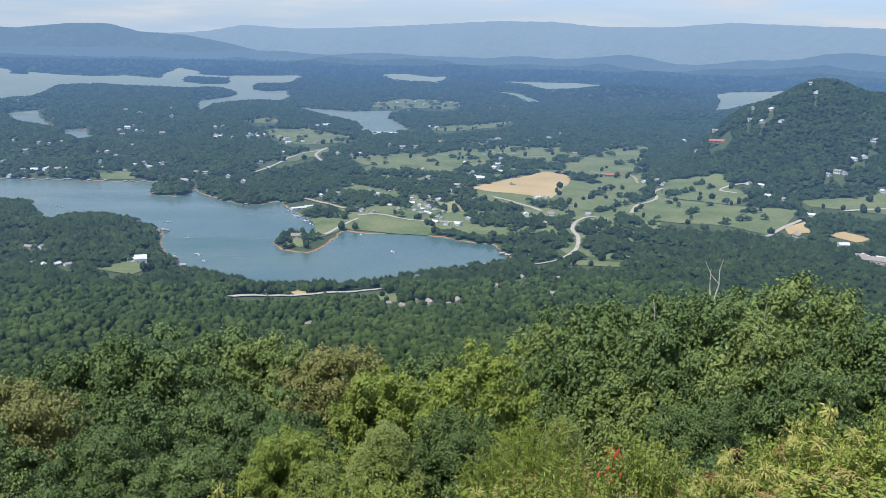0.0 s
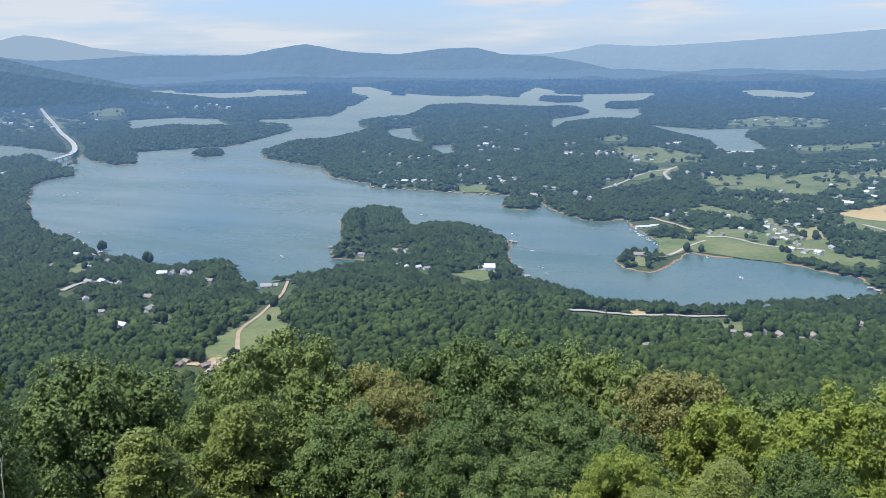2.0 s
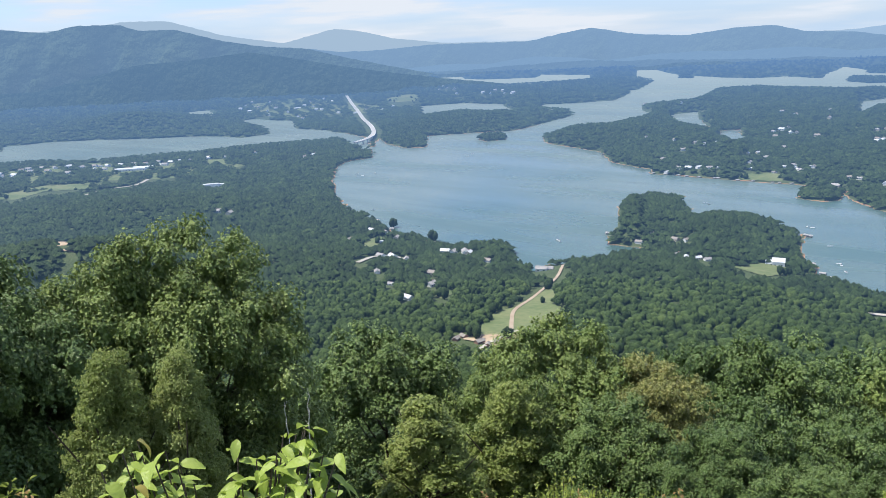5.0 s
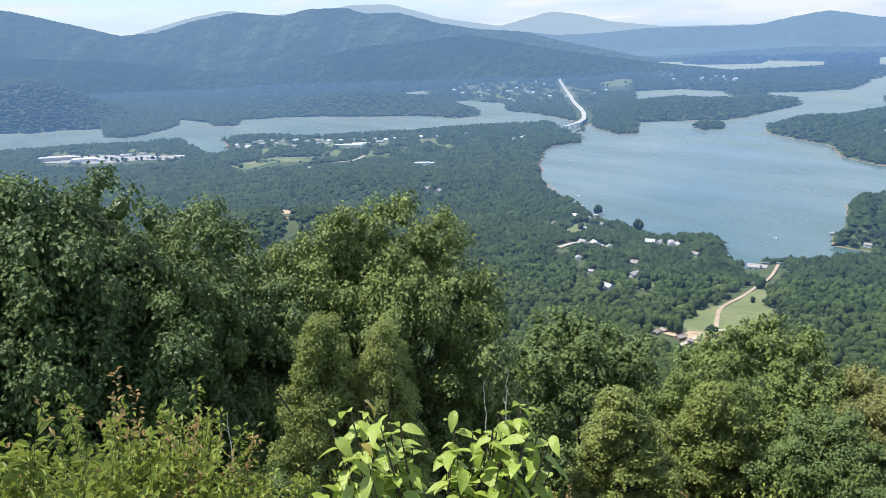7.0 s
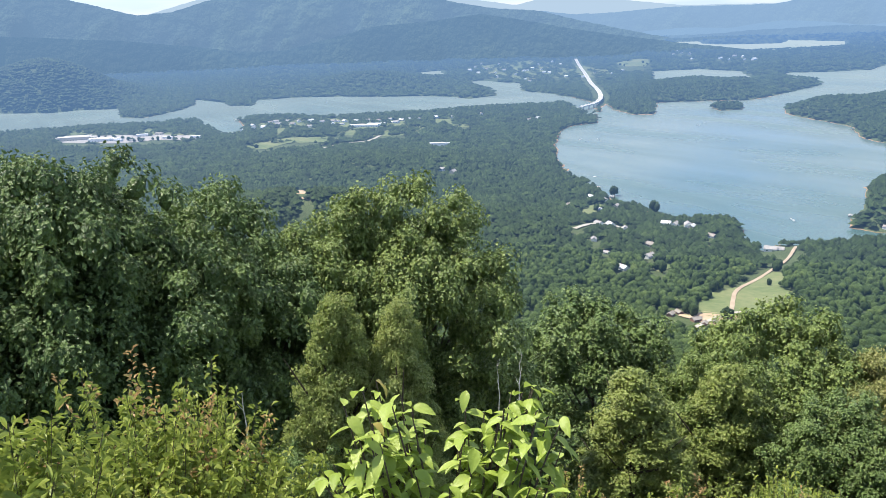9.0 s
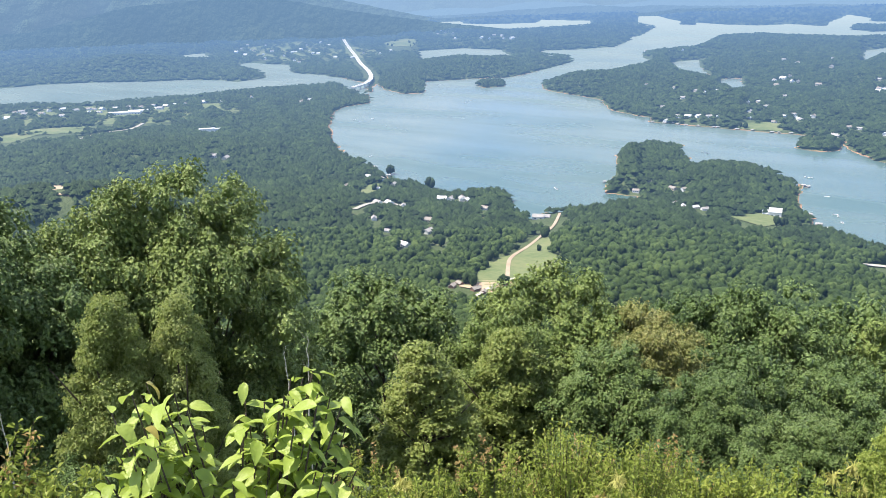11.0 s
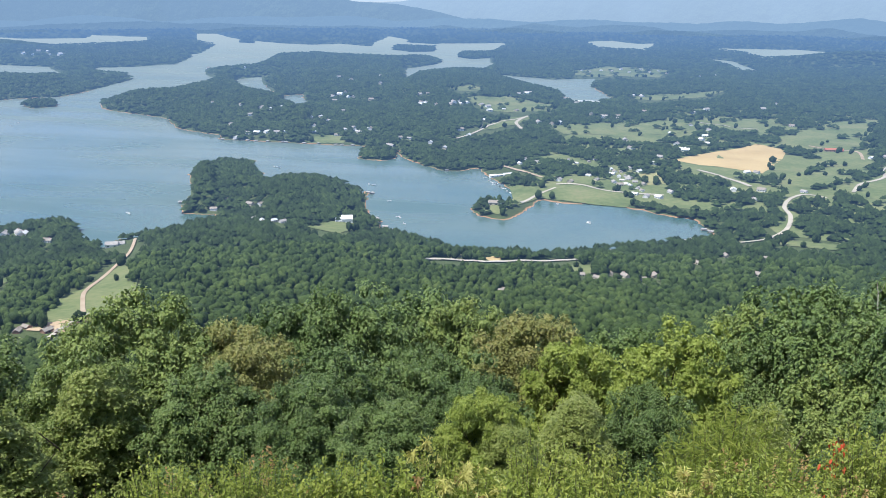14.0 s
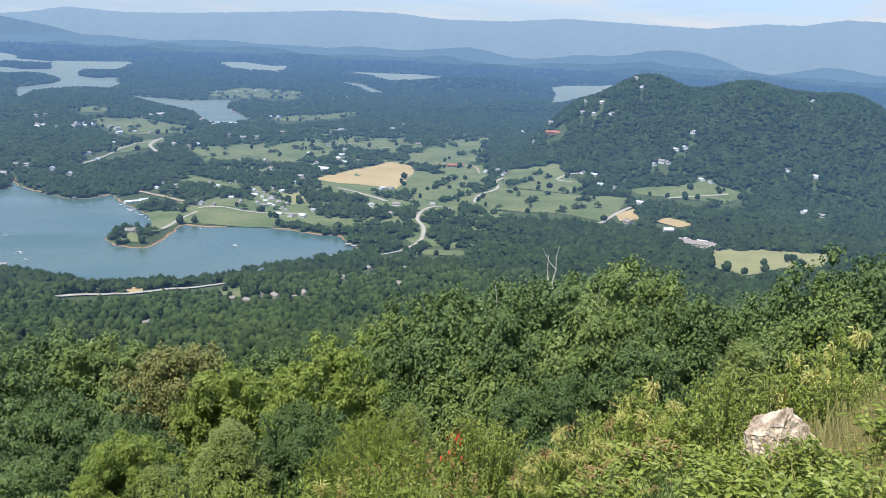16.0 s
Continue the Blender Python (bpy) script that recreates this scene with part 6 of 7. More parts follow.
for i in range(2, nb - 1, 3):
    c = (ba[i] + bb[i]) / 2
    z0 = float(water_level(c[:1], c[1:])[0])
    part("pier", mesh_of("pier", *tube([(c[0], c[1], z0 - 6), (c[0], c[1], z0 + 11)], [2.2, 2.2], 8), M["deck"]), bridge)

# ---------------------------------------------------------------- boats and docks
def boat_kind():
    base = tagged(new("motorboat"), "small white motorboat on the lake", "boat", "boats on the lake")
    v, f = [], []
    prof = [(-3.2, 1.05, 0), (-1.5, 1.2, 0), (0.8, 1.1, 0.05), (2.4, 0.6, 0.15), (3.4, 0.02, 0.3)]
    for x, w, s in prof:
        v += [(x, -w, 0.8 + s), (x, -w * 0.7, -0.1), (x, w * 0.7, -0.1), (x, w, 0.8 + s)]
    for i in range(4):
        f += [(i * 4 + k, i * 4 + k + 1, i * 4 + 5 + k, i * 4 + 4 + k) for k in range(3)] + [(i * 4 + 3, i * 4, i * 4 + 4, i * 4 + 7)]
    f.append((0, 3, 2, 1))
    part("hull", mesh_of("hull", np.array(v), np.array(f), M["boat"]), base)
    part("windscreen", mesh_of("windscreen", *box(0.2, -0.8, 0.8, 0.4, 0.8, 1.5), M["glass"]), base)
    part("motor", mesh_of("motor", *box(-3.7, -0.3, 0.1, -3.1, 0.3, 1.2), M["shingle"]), base)
    return base


def dock_kind():
    base = tagged(new("dock"), "weathered boat dock with a grey roof", "dock", "docks along the shore")
    part("deck", mesh_of("deck", *box(-5, -4, 0.2, 5, 4, 0.6), M["plank"]), base)
    for x in (-4.6, 4.6):
        for y in (-3.6, 3.6):
            part("post", mesh_of("post", *tube([(x, y, -2), (x, y, 3.2)], [0.15, 0.15], 6), M["plank"]), base)
    part("roof", mesh_of("roof", *gable(10, 8, 3.2, 1.2), M["shingle"]), base)
    return base


def afloat(x, y, off, moored):
    """The nearest place on the water along the line of sight, that far off the shore."""
    f = 1 + np.arange(-90, 91) / 900
    sd = shore(x * f, y * f)
    good = np.abs(sd + off) < 3.5 if moored else sd < -off
    if not good.any():
        return None
    k = min(np.flatnonzero(good), key=lambda i: abs(i - 90))
    return x * f[k], y * f[k]


BOATS = [(-660, 1425), (-445, 1325), (-335, 1125), (-65, 1160), (-230, 1395), (-240, 1380), (-120, 1265), (-1495, 1740), (-715, 1040), (-650, 1420),
    (-435, 1320), (-330, 1120), (-325, 1055), (-1865, 2045), (-1530, 1365), (-1505, 1400), (-65, 1165), (-2945, 1355), (-3025, 935), (-3590, 300),
    (-1500, 1355), (-1845, 2015), (-1515, 1785), (-720, 1045), (-1155, 1065), (-375, 1215), (-315, 1090)]
DOCKS = [(-880, 1695), (-860, 1695), (-830, 1695), (-800, 1695), (-770, 1700), (-715, 1695), (-630, 1700), (-610, 1710), (-425, 1265), (-405, 1220),
    (-335, 1065), (-360, 1105), (-235, 1195), (105, 1220), (75, 1145), (90, 1155), (-700, 1155), (-910, 1695), (-850, 1700), (-800, 1690), (-760,
    1700), (-680, 1690), (-645, 1700), (65, 1145), (80, 1140), (-810, 1010), (-880, 940), (-1010, 995), (-1090, 1015), (-345, 1475), (-1040, 1000),
    (-995, 980), (-870, 965), (-2600, 915), (-2665, 900)]
MOORED = [(-265, 1480), (-255, 1470), (-245, 1465), (-235, 1460), (-265, 1500), (-255, 1495), (-240, 1485), (-230, 1465), (-270, 1460), (-220, 1445)]
for rows, make in ((BOATS + MOORED, boat_kind), (DOCKS, dock_kind)):
    first = None
    for i, (x, y) in enumerate(rows):
        berth = afloat(x, y, 4.0 if make is dock_kind else 12.0, make is dock_kind)
        if berth is None:
            continue
        x, y = berth
        k = float(far_scale(np.array([x]), np.array([y]))[0])
        m = Matrix.Translation((x, y, float(water_level(np.array([x]), np.array([y]))[0]))) @ Matrix.Rotation(i * 1.9, 4, "Z") @ Matrix.Scale((1.1 if make is boat_kind else 0.75) * k, 4)
        if first:
            again(first, m)
        else:
            first = make()
            first.matrix_basis = m


# ---------------------------------------------------------------- trees that stand alone in the fields and on the shore
def field_tree_kind(seed, tall, wide):
    rng = np.random.RandomState(seed)
    base = tagged(new("field_tree"), "dark green broadleaf tree standing by itself", "tree", "trees in the fields")
    part("trunk", mesh_of("trunk", *tube([(0, 0, -0.5), (0.1, 0, tall * 0.4), (0, 0.1, tall * 0.8)], [0.45, 0.32, 0.1], 6), M["bark"], True), base)
    v, f = crowns(np.zeros((1, 3)), (wide, tall), 14, ICO, ICO_F, rng)
    part("crown", mesh_of("crown", v, f, M["woods"], True), base)
    return base


LONE = [field_tree_kind(301, 13, 10), field_tree_kind(302, 11, 9), field_tree_kind(303, 16, 9)]
rng = np.random.RandomState(304)
spots = [(-2480 + 17 * i + rng.uniform(-25, 25), 420 + 14 * i + rng.uniform(-35, 35), rng.uniform(0.5, 0.9)) for i in range(22)]
spots += [(-880, 935, 1.5), (-1010, 975, 1.2), (-206, 1232, 1.0), (-222, 1236, 1.1), (-232, 1222, 0.9), (-190, 1228, 0.9), (-226, 1210, 0.8)]
for kind, poly in FIELDS.values():
    if kind in ("lot", "clay", "straw", "valley"):
        continue
    p = np.array(poly, float)
    span = np.ptp(p, axis=0)
    for k in range(int(3 + span.sum() / 44) + (14 if kind == "dry" else 0)):
        if rng.rand() < 0.6:
            i = rng.randint(0, len(p))
            x, y = p[i] + (p[(i + 1) % len(p)] - p[i]) * rng.rand() + rng.normal(size=2) * 4
        else:
            x, y = p.min(0) + span * rng.rand(2)
            if not inside(poly, np.array([x]), np.array([y]))[0]:
                continue
        if shore(np.array([x]), np.array([y]))[0] > 4:
            spots.append((x, y, rng.uniform(0.5, 1.05)))
for i, (x, y, k) in enumerate(spots):
    k *= float(far_scale(np.array([x]), np.array([y]))[0])
    m = Matrix.Translation((x, y, settle(x, y))) @ Matrix.Rotation(i * 2.1, 4, "Z") @ Matrix.Scale(k, 4)
    if i < 3:
        LONE[i].matrix_basis = m
    else:
        again(LONE[i % 3], m)


# ---------------------------------------------------------------- shrubs and plants beside the overlook
def leaf_blade(length, width, fold, droop, steps=5):
    """A pointed oval leaf with a raised fold along its middle and a drooping tip; the stalk end is at the origin, the tip along x."""
    v, f = [], []
    for i in range(steps + 1):
        t = i / steps
        w = width / 2 * math.sin(math.pi * min(1, t ** 0.8 * 0.97 + 0.02)) ** 0.85
        z = -droop * length * t * t
        v += [(length * t, -w, z + fold * w), (length * t, 0, z), (length * t, w, z + fold * w)]
    for i in range(steps):
        a = i * 3
        f += [(a, a + 3, a + 4, a + 1), (a + 1, a + 4, a + 5, a + 2)]
    return np.array(v), np.array(f)


def sprig_leaves(rng, count, height, width, leaf, stalks, narrow=0.42, top_only=0.0):
    """Leaves set along upright stalks that fan out from one root; each is a four-sided folded blade."""
    lean = rng.uniform(0, 2 * math.pi, stalks)
    out = np.sqrt(rng.uniform(0, 1, stalks)) * width / 2
    tall = height * rng.uniform(0.78, 1.0, stalks) * (1 - 0.2 * (out / (width / 2)) ** 2)
    k = rng.randint(0, stalks, count)
    t = top_only + (1 - top_only) * np.sqrt(rng.uniform(0, 1, count))
    p = np.stack([np.cos(lean[k]) * out[k] * t ** 1.4, np.sin(lean[k]) * out[k] * t ** 1.4, tall[k] * t], 1)
    a = rng.uniform(0, 2 * math.pi, count)
    axis = np.stack([np.cos(a), np.sin(a), rng.uniform(-0.5, 0.7, count)], 1)
    axis /= np.linalg.norm(axis, axis=1)[:, None]
    side = np.cross(axis, [0, 0, 1] + rng.normal(size=(count, 3)) * 0.35)
    side /= np.linalg.norm(side, axis=1)[:, None]
    up = np.cross(side, axis)
    ln = leaf * rng.uniform(0.6, 1.3, count)[:, None]
    p = p + axis * ln * 0.25
    w = ln * narrow * 0.5
    fold, tip = up * w * 0.35, up * ln * 0.16
    v = np.stack([p, p + axis * ln * 0.28 + side * w * 0.9 + fold, p + axis * ln * 0.62 + side * w * 0.8 + fold - tip * 0.3, p + axis * ln - tip,
                  p + axis * ln * 0.62 - side * w * 0.8 + fold - tip * 0.3, p + axis * ln * 0.28 - side * w * 0.9 + fold], 1)
    n = np.arange(count)[:, None] * 6
    f = np.concatenate([n + [0, 1, 2], n + [0, 2, 3], n + [0, 3, 4], n + [0, 4, 5]])
    pieces = []
    for j in range(stalks):
        e = (math.cos(lean[j]) * out[j], math.sin(lean[j]) * out[j], tall[j])
        pieces.append(tube([(0, 0, -0.1), (e[0] * 0.4, e[1] * 0.4, e[2] * 0.5), e], [0.010, 0.006, 0.002], 4))
    return (v.reshape(-1, 3), f), joined(pieces)


def shrub_kind(kind, size):
    rng = np.random.RandomState({"bush": 201, "long": 202, "blush": 203, "tassel": 204, "slimshrub": 205}[kind])
    words = {"bush": ("shrub", "leafy light green shrub at the overlook's edge", "shrub", 0.08, 0.58, 4300, 46),
             "long": ("chestnut_sprout", "shrub with long narrow toothed leaves", "shrub", 0.125, 0.34, 2600, 34),
             "blush": ("shrub", "green shrub with reddening young tips", "shrub", 0.066, 0.5, 4600, 44),
             "tassel": ("chestnut_shrub", "shrub with cream yellow flower tassels", "shrub", 0.10, 0.42, 2900, 36),
             "slimshrub": ("willow_shrub", "feathery light green shrub with drooping narrow leaves", "shrub", 0.15, 0.16, 4200, 48)}
    name, label, mat, leaf, narrow, count, stalks = words[kind]
    base = tagged(new(name), label, "shrub", "shrubs by the overlook")
    if size == "tall":
        leaf, count, stalks = leaf * 0.66, int(count * 1.9), int(stalks * 1.6)
    if size == "low":
        leaf, count, stalks = leaf * 2.0, int(count * 0.3), int(stalks * 0.7)
    leaves, sticks = sprig_leaves(rng, count, 2.0, 1.9, leaf, stalks, narrow)
    part("foliage", mesh_of("foliage", *leaves, M[mat]), base)
    part("stem", mesh_of("stem", *sticks, M["bark"], True), base)
    if kind == "blush":
        tips, _ = sprig_leaves(rng, 330, 2.06, 1.9, 0.058, 22, 0.5, 0.86)
        tagged(part("young_growth", mesh_of("young_growth", *tips, M["blush"]), base, "salmon red young leaves"), kind="stuff")
    if kind == "tassel":
        for c in range(15 if size == "tall" else 10):
            o = Vector((0.24 * math.cos(c * 2.4) * math.sqrt(c + 0.5), 0.24 * math.sin(c * 2.4) * math.sqrt(c + 0.5), 1.86 - 0.06 * ((c * 5) % 6) - 0.03 * c))
            pieces = []
            for k in range(48):
                a, lift = rng.uniform(0, 2 * math.pi), rng.uniform(-0.25, 0.9)
                d = Vector((math.cos(a), math.sin(a), lift)) * rng.uniform(0.10, 0.19) * (0.6 if size == "tall" else 1.0)
                q = o + Vector((rng.normal(), rng.normal(), rng.normal())) * 0.02
                pieces.append(tube([q, q + d * 0.6 + Vector((0, 0, 0.02)), q + d * 1.05 - Vector((0, 0, 0.02))], [0.004, 0.010, 0.004], 3))
            part("tassel", mesh_of("tassel", *joined(pieces), M["blush" if c % 4 == 3 else "tassel"]), base, "browned withered tassel" if c % 4 == 3 else "cream yellow catkin tassel")
    return base


SHRUBS = {}


def shrub(kind, az, dist, top, width):
    x, y = dist * math.sin(radians(az)), dist * math.cos(radians(az))
    g = float(elevation(x, y)[0]) - 0.05
    s, u = max(top - g, 0.6) / 2.0, width / 1.9
    u = max(u, s * 0.55)
    m = Matrix.Translation((x, y, g)) @ Matrix.Rotation(az * 3.1 + dist * 7, 4, "Z") @ Matrix.Diagonal((u, u, s, 1))
    key = (kind, "tall" if s > 1.25 and dist > 9 else "low" if s < 0.45 else "")
    if key in SHRUBS:
        return again(SHRUBS[key], m)
    SHRUBS[key] = shrub_kind(*key)
    SHRUBS[key].matrix_basis = m
    return SHRUBS[key]


for row in [
    ("blush", -79.8, 6.92, 297.59, 0.57),
    ("blush", -75.6, 7.23, 297.36, 0.69),
    ("bush", -77.6, 6.43, 297.47, 0.81),
    ("bush", -81.7, 5.91, 297.61, 0.67),
    ("bush", -73.6, 6.44, 297.15, 0.65),
    ("long", -86.1, 5.00, 298.24, 0.47),
    ("long", -88.9, 4.99, 298.37, 0.62),
    ("bush", -84.3, 5.41, 297.75, 0.54),
    ("bush", -70.0, 6.94, 296.69, 0.70),
    ("blush", -49.3, 9.45, 294.79, 1.10),
    ("blush", -39.3, 9.94, 294.57, 1.41),
    ("blush", -32.6, 10.43, 294.24, 1.35),
    ("bush", -44.4, 8.45, 295.14, 0.97),
    ("tassel", -46.3, 7.45, 295.55, 0.43),
    ("blush", -27.1, 10.42, 294.30, 1.35),
    ("tassel", -30.3, 8.43, 294.98, 0.81),
    ("bush", -21.4, 10.40, 294.30, 1.35),
    ("tassel", -14.4, 10.43, 294.43, 0.61),
    ("tassel", -11.8, 8.43, 295.17, 0.60),
]:
    shrub(*row)
for row in [
    ("bush", -17.9, 9.43, 294.81, 0.79),
    ("bush", -8.9, 8.42, 295.20, 0.81),
    ("bush", -3.8, 9.42, 294.71, 1.04),
    ("slimshrub", 6.3, 15.39, 292.84, 1.73),
    ("bush", 1.1, 9.41, 294.78, 1.10),
    ("tassel", 4.3, 8.90, 295.14, 0.86),
    ("bush", 15.0, 9.36, 295.87, 1.04),
    ("blush", 10.0, 9.88, 295.05, 0.96),
    ("tassel", 20.4, 8.33, 296.21, 0.70),
    ("bush", -29.5, 9.42, 295.01, 1.22),
    ("bush", -23.5, 9.93, 294.48, 1.16),
    ("bush", -34.4, 9.41, 295.06, 1.10),
    ("slimshrub", 7.9, 16.45, 292.52, 1.84),
    ("bush", 15.2, 9.95, 295.59, 1.22),
    ("blush", 19.7, 8.44, 295.91, 0.97),
    ("tassel", 26.2, 11.43, 295.73, 0.97),
    ("tassel", 27.0, 9.43, 296.23, 1.04),
    ("tassel", 22.7, 8.44, 296.11, 0.92),
    ("bush", 30.7, 10.92, 296.20, 1.42),
]:
    shrub(*row)
for row in [
    ("bush", 29.1, 9.03, 296.46, 1.11),
    ("blush", 27.1, 7.23, 296.69, 1.01),
    ("bush", 30.8, 6.02, 297.32, 0.57),
    ("tassel", 38.0, 13.40, 296.35, 1.14),
    ("long", 35.2, 12.41, 295.93, 1.62),
    ("bush", 38.9, 11.90, 296.31, 1.56),
    ("bush", 35.8, 4.80, 297.89, 0.60),
    ("bush", 38.8, 4.99, 297.92, 0.56),
    ("bush", 8.5, 8.45, 295.65, 1.08),
    ("blush", 6.1, 8.95, 295.33, 0.86),
    ("bush", 2.9, 9.44, 295.03, 0.91),
    ("blush", 13.4, 7.45, 296.11, 0.85),
    ("tassel", 18.2, 7.45, 296.23, 0.57),
    ("blush", 23.5, 6.24, 296.87, 0.79),
    ("bush", 31.1, 5.22, 297.59, 0.65),
    ("bush", 41.4, 6.38, 297.80, 0.89),
    ("bush", 34.7, 13.41, 295.29, 1.76),
    ("bush", -2.3, 10.44, 294.44, 1.35),
    ("bush", -7.3, 11.43, 294.00, 1.49),
]:
    shrub(*row)
for row in [
    ("bush", 37.4, 5.3, 297.68, 0.62),
    ("bush", 40.4, 5.4, 297.74, 0.66),
    ("blush", 39.0, 6.0, 297.45, 0.6),
    ("bush", 42.4, 5.7, 297.68, 0.7),
    ("bush", 36.2, 6.0, 297.42, 0.5),
    ("bush", 33.4, 5.4, 297.5, 0.55),
    ("bush", 32.1, 6.02, 297.33, 0.45),
    ("bush", 35.1, 6.11, 297.32, 0.46),
    ("blush", 23.7, 9.84, 295.96, 0.83),
]:
    shrub(*row)

# ---------------------------------------------------------------- the broad-leaved bush in front of the rail of sight
LEAVES = [mesh_of("leaf", *leaf_blade(0.11, 0.058, 0.4, 0.3), M["bright"], True), mesh_of("leaf", *leaf_blade(0.13, 0.064, 0.32, 0.45), M["bright"], True),
          mesh_of("leaf", *leaf_blade(0.085, 0.042, 0.45, 0.2), M["bright"], True)]
YELLOWED = mesh_of("leaf", *leaf_blade(0.12, 0.05, 0.5, 0.5), M["yellow"], True)


def broad_bush(root, crowns_at, label):
    rng = np.random.RandomState(31)
    base = tagged(new("broadleaf_bush"), label, "bush")
    gz = float(elevation(root[0], root[1])[0])
    base.matrix_basis = Matrix.Translation((root[0], root[1], gz))
    pieces, singles = [], 0
    for cx, cy, cz, spread, shoots in crowns_at:
        for j in range(shoots + 11):
            a, q = rng.uniform(0, 2 * math.pi), math.sqrt(rng.uniform(0, 1)) * spread
            end = Vector((cx - root[0] + math.cos(a) * q, cy - root[1] + math.sin(a) * q, cz - gz - rng.uniform(0, 0.16) - 0.35 * q))
            foot = Vector((rng.uniform(-0.12, 0.12), rng.uniform(-0.12, 0.12), -0.05))
            bow = (foot + end) / 2 + Vector((0, 0, 0.12))
            part("stem", mesh_of("stem", *tube([foot, bow, end], [0.011, 0.008, 0.003], 5), M["bark"], True), base)
            for i in range(17):
                t = 0.40 + 0.60 * i / 16
                p = bow.lerp(end, max(0.0, (t - 0.4) / 0.6))
                az = i * 2.4 + j
                turn = Matrix.Rotation(az, 4, "Z") @ Matrix.Rotation(rng.uniform(-0.15, 0.65), 4, "Y") @ Matrix.Rotation(rng.uniform(-0.45, 0.45), 4, "X")
                me = YELLOWED if rng.rand() < 0.035 else LEAVES[rng.randint(0, 3)]
                pose_of = Matrix.Translation(p) @ turn @ Matrix.Scale(rng.uniform(0.7, 1.1), 4)
                if i > 8 and singles < 300:
                    ob = part("leaf", me, base, "yellowed curling leaf" if me is YELLOWED else "")
                    ob.matrix_basis = pose_of
                    singles += 1
                else:
                    v, f = leaf_blade(0.115, 0.06, 0.4, 0.3)
                    pieces.append((np.array([tuple(pose_of @ Vector(q)) for q in v]), f))
    tagged(part("foliage", mesh_of("foliage", *joined(pieces), M["bright"], True), base), kind="stuff")
    return base


broad_bush((-3.28, 2.05), [(-3.48, 1.84, 298.42, 0.2, 5), (-3.19, 2.36, 298.42, 0.26, 6), (-3.30, 2.04, 298.24, 0.26, 6), (-3.04, 2.34, 298.16, 0.3, 6),
                           (-3.48, 1.68, 298.12, 0.28, 6)], "bush with broad bright yellow-green leaves in full sun")


# ---------------------------------------------------------------- sumac, boulder, grass, dead wood
def sumac_plant(x, y, top):
    rng = np.random.RandomState(61)
    base = tagged(new("sumac"), "young sumac with hanging scarlet leaves", "shrub")
    g = float(elevation(x, y)[0])
    base.matrix_basis = Matrix.Translation((x, y, g))
    h = top - g
    part("stem", mesh_of("stem", *tube([(0, 0, -0.1), (0.05, 0.02, h * 0.6), (0, 0.05, h)], [0.02, 0.014, 0.006], 6), M["bark"], True), base)
    pieces = []
    for k in range(70):
        t = rng.uniform(0.45, 1.0)
        o = Vector((rng.normal() * 0.06, rng.normal() * 0.06, h * t))
        v, f = leaf_blade(rng.uniform(0.06, 0.10), 0.03, 0.3, 0.5, 3)
        m = Matrix.Translation(o) @ Matrix.Rotation(rng.uniform(0, 6.28), 4, "Z") @ Matrix.Rotation(rng.uniform(0.2, 1.3), 4, "Y")
        pieces.append((np.array([tuple(m @ Vector(p)) for p in v]), f))
    part("scarlet_leaves", mesh_of("scarlet_leaves", *joined(pieces), M["sumac"]), base, "scarlet drooping leaves")


sumac_plant(2.08, 9.22, 295.5)


def rock_material():
    m = bpy.data.materials.new("pale_quartz_rock")
    m.use_nodes = True
    n, l = m.node_tree.nodes, m.node_tree.links
    b = n["Principled BSDF"]
    b.inputs["Roughness"].default_value = 0.85
    tc = n.new("ShaderNodeTexCoord")
    no = n.new("ShaderNodeTexNoise")
    no.inputs["Scale"].default_value, no.inputs["Detail"].default_value = 5, 8
    ramp = n.new("ShaderNodeValToRGB")
    e = ramp.color_ramp.elements
    e[0].position, e[0].color, e[1].position, e[1].color = 0.34, (0.20, 0.14, 0.095, 1), 0.52, (0.64, 0.53, 0.41, 1)
    bump = n.new("ShaderNodeBump")
    bump.inputs["Strength"].default_value, bump.inputs["Distance"].default_value = 1.0, 0.06
    l.new(tc.outputs["Object"], no.inputs["Vector"])
    l.new(no.outputs["Fac"], ramp.inputs["Fac"])
    l.new(ramp.outputs["Color"], b.inputs["Base Color"])
    l.new(no.outputs["Fac"], bump.inputs["Height"])
    l.new(bump.outputs["Normal"], b.inputs["Normal"])
    return m


M["rock"] = rock_material()
M["paint"] = material("faded_grey_spray_paint", [(0.27, 0.23, 0.20), (0.44, 0.38, 0.32)], 14.0)


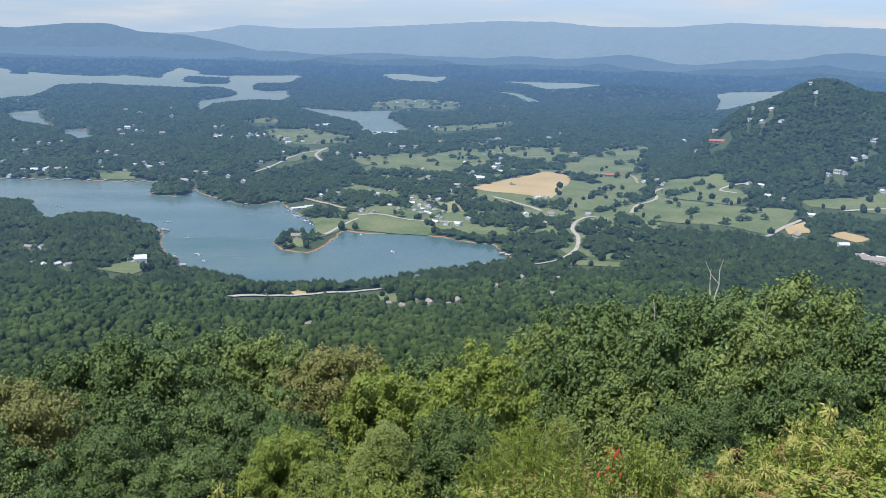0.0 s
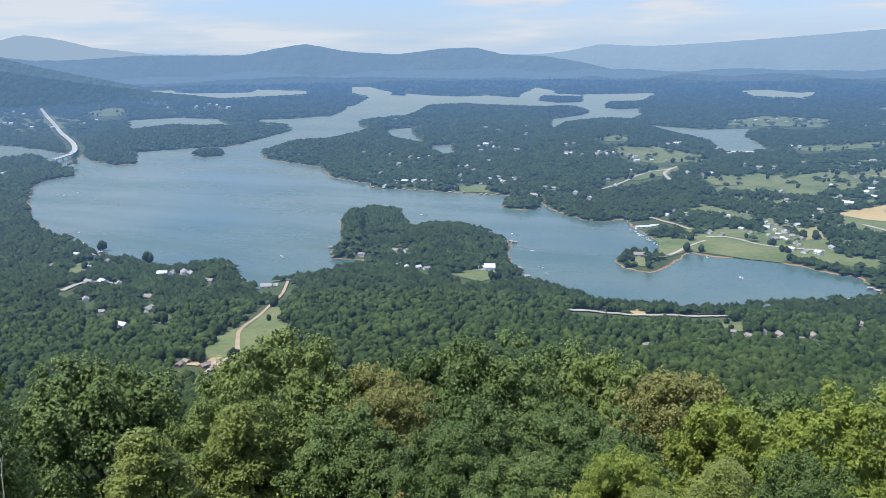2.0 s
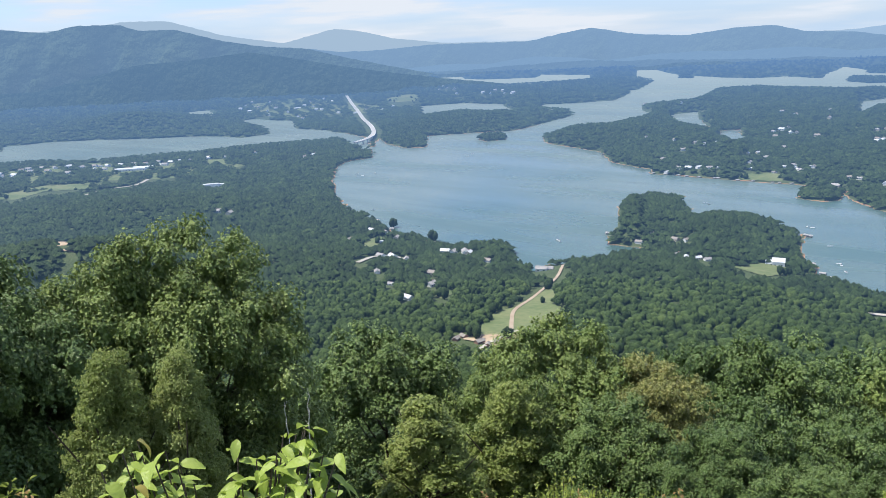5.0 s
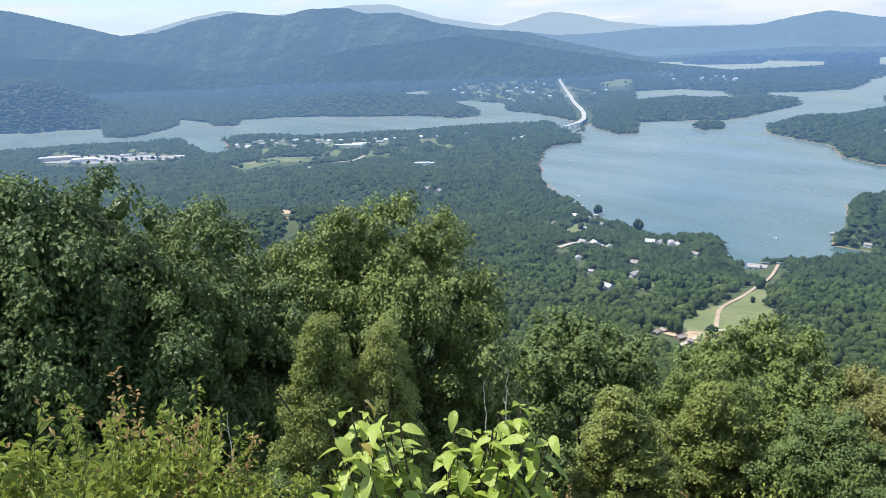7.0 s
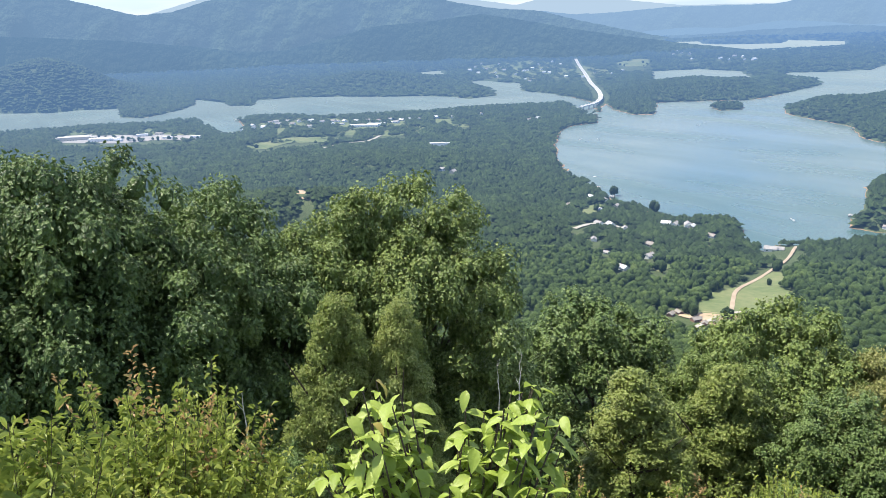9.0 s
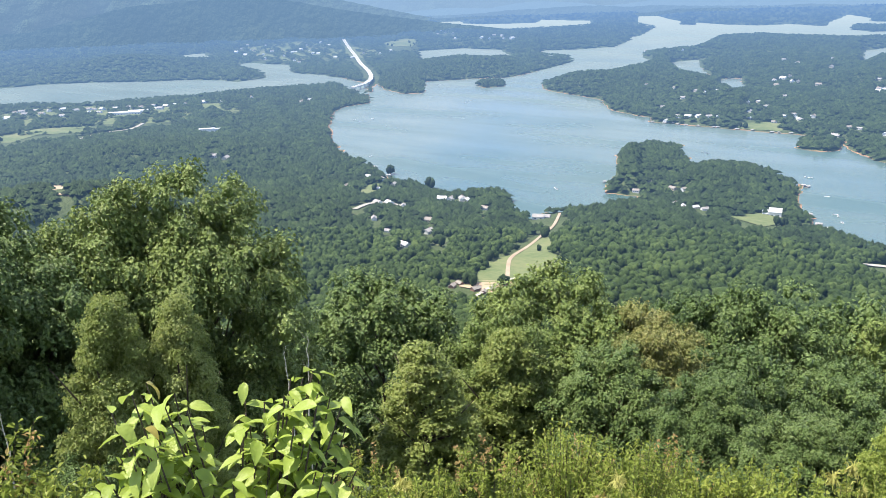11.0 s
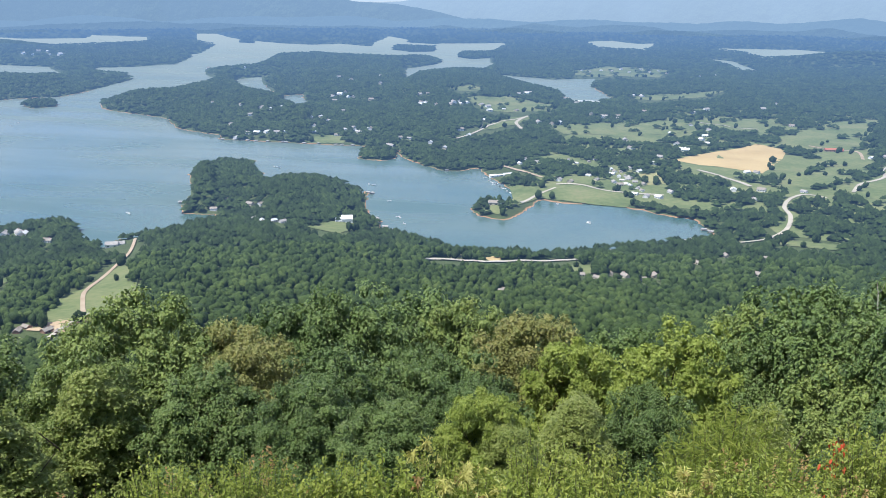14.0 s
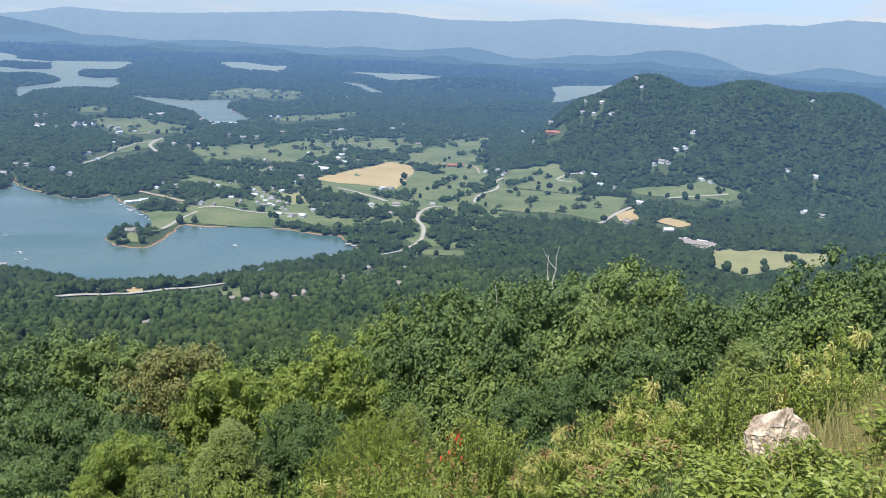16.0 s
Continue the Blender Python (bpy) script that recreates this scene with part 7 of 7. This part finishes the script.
def boulder(name, label, at, size, seed, turn=0.0, lift=0.35):
    bm = bmesh.new()
    bmesh.ops.create_icosphere(bm, subdivisions=5, radius=1.0)
    off = Vector((seed * 3.1, seed * 1.7, 0))
    rnd = random.Random(int(seed * 10))
    cuts = [(Vector((rnd.uniform(-1, 1), rnd.uniform(-1, 1), rnd.uniform(-0.2, 1))).normalized(), rnd.uniform(0.58, 0.84)) for k in range(14)]
    for v in bm.verts:
        q = v.co * (1 + 0.2 * noise.noise(v.co * 0.9 + off))
        for way, deep in cuts:
            over = q.dot(way) - deep
            if over > 0:
                q = q - way * over * 0.96
        q = q * (1.06 + 0.10 * noise.noise(v.co * 2.6 + off) - 0.20 * abs(noise.noise(v.co * 3.4 + off)) + 0.07 * noise.noise(v.co * 8 + off) + 0.04 * noise.noise(v.co * 18 + off))
        q.z *= 1.0 + lift * q.x
        q = Vector((q.x * (1.05 - 0.46 * q.z), q.y * (1.05 - 0.4 * q.z), q.z))
        v.co = Vector((q.x * size[0], q.y * size[1], q.z * size[2]))
    me = bpy.data.meshes.new(name)
    bm.to_mesh(me)
    bm.free()
    me.materials.append(M["rock"])
    ob = tagged(new(name, me), label, "rock")
    ob.matrix_basis = Matrix.Translation(at) @ Matrix.Rotation(turn, 4, "Z")
    return ob


big_rock = boulder("boulder", "pale pinkish quartz boulder with a faded painted ring", (3.83, 5.76, 297.10), (0.29, 0.24, 0.29), 2.0, -0.6, 0.45)
boulder("boulder", "pale rounded boulder half hidden by shrubs", (0.58, 5.0, 296.86), (0.38, 0.27, 0.24), 5.0)
boulder("stone", "small pale stone lying in the grass", (4.12, 5.5, 296.95), (0.1, 0.08, 0.06), 3.0)
bpy.context.view_layer.update()
ring_v = []
eye, mid = Vector((0.08, 0.44, 300)), Vector((3.77, 5.65, 297.2))
way = (mid - eye).normalized()
right = way.cross(Vector((0, 0, 1))).normalized()
above = right.cross(way)
into = big_rock.matrix_world.inverted()
for i in range(41):
    a = i / 40 * 5.6 + 0.5
    for rad in (0.05 + 0.006 * math.sin(3 * a), 0.066 + 0.005 * math.sin(4 * a)):
        target = mid + right * math.cos(a) * rad * 1.25 + above * math.sin(a) * rad * 0.85
        hit, place, normal, face = big_rock.ray_cast(into @ eye, (into @ target - into @ eye).normalized())
        ring_v.append(tuple(place + normal * 0.012) if hit else tuple(into @ target))
ring_f = [(2 * i, 2 * i + 1, 2 * i + 3, 2 * i + 2) for i in range(40)]
part("painted_ring", mesh_of("painted_ring", ring_v, ring_f, M["paint"]), big_rock, "faded grey painted ring")


def grass_tuft(count, spread, tall, seed, mat):
    rng = np.random.RandomState(seed)
    x, y = rng.normal(size=count) * spread, rng.normal(size=count) * spread
    a = rng.uniform(0, 2 * math.pi, count)
    h = tall * rng.uniform(0.5, 1.2, count)
    lean = rng.uniform(0.1, 0.5, count) * h
    w = 0.006
    z = np.zeros(count)
    v = np.stack([np.stack([x - w, y, z], 1), np.stack([x + w, y, z], 1), np.stack([x + np.cos(a) * lean, y + np.sin(a) * lean, h], 1)], 1)
    return v.reshape(-1, 3), np.arange(count * 3).reshape(-1, 3)


rng = np.random.RandomState(83)
blades_v, blades_f, start = [[], []], [[], []], [0, 0]
for k in range(430):
    az, dist = (rng.uniform(22, 55), rng.uniform(4.2, 9.5)) if k < 260 else (rng.uniform(36.5, 47), rng.uniform(6.3, 10.5))
    which = 0 if rng.rand() < (0.6 if k < 260 else 0.7) and az > 34 else 1
    x, y = dist * math.sin(radians(az)), dist * math.cos(radians(az))
    v, f = grass_tuft(120, 0.17, (0.5 if k < 260 else 0.3) if which == 0 else 0.2, 90 + k, None)
    blades_v[which].append(v + [x, y, float(elevation(x, y)[0])])
    blades_f[which].append(f + start[which])
    start[which] += len(v)
for which, label in ((0, "dry straw-coloured grass round the boulder"), (1, "short green grass and weeds at the overlook")):
    tagged(new("grass", mesh_of("grass", np.concatenate(blades_v[which]), np.concatenate(blades_f[which]), M["straw_blade" if which == 0 else "maple"])), label, "grass", kind="stuff")


def dead_tree(label, foot, top, forks, seed, thick=0.09):
    """A bleached bare stem with a few broken branches."""
    rng = np.random.RandomState(seed)
    base = tagged(new("dead_tree"), label, "dead tree")
    g = float(elevation(foot[0], foot[1])[0])
    base.matrix_basis = Matrix.Translation((foot[0], foot[1], g))
    end = Vector((top[0] - foot[0], top[1] - foot[1], top[2] - g))
    bow = Vector((rng.uniform(-1, 1), rng.uniform(-1, 1), 0)).normalized() * thick * 7
    ts = (0, 0.4, 0.7, 0.8, 0.86, 0.9, 0.935, 0.97, 1)
    stem = [end * t + (bow * math.sin(t * 9) + Vector((rng.normal(), rng.normal(), 0)) * thick * 1.5) * (1 if 0 < t < 1 else 0) for t in ts]
    part("trunk", mesh_of("trunk", *tube(stem, [thick * k for k in (2.2, 1.7, 1.3, 1.1, 1, 0.9, 0.8, 0.6, 0.25)], 6), M["deadwood"], True), base)
    for k in range(forks):
        o = stem[3 + (k * 2 + seed) % 5]
        d = Vector((rng.uniform(-1, 1), rng.uniform(-1, 1), rng.uniform(0.7, 1.5))).normalized() * rng.uniform(14, 34) * thick
        part("branch", mesh_of("branch", *tube([o, o + d * 0.5 - Vector((0, 0, d.length * 0.12)), o + d], [thick * 0.5, thick * 0.35, thick * 0.12], 5), M["deadwood"], True), base)


dead_tree("bleached forked dead tree above the canopy", (15.1, 43.95), (15.31, 43.85, 288.8), 3, 1, 0.05)
dead_tree("bleached thin dead stem above the canopy", (14.7, 44.1), (14.75, 44.04, 288.2), 2, 2, 0.045)
dead_tree("bleached dead trunk among green trees", (16.8, 41.15), (16.79, 41.15, 287.2), 3, 3, 0.04)
dead_tree("curved bleached dead stem among oaks", (13.7, 48.6), (12.99, 48.75, 285.2), 2, 4, 0.045)
dead_tree("grey bare twigs above the shrubs", (-13.2, 9.8), (-13.07, 9.99, 293.4), 4, 5, 0.010)
dead_tree("grey leaning bare twig above the shrubs", (-13.2, 9.7), (-13.36, 9.62, 293.15), 2, 7, 0.009)
dead_tree("grey bare stem in front of dark oaks", (-8.98, 2.9), (-8.98, 2.91, 296.0), 3, 6, 0.008)
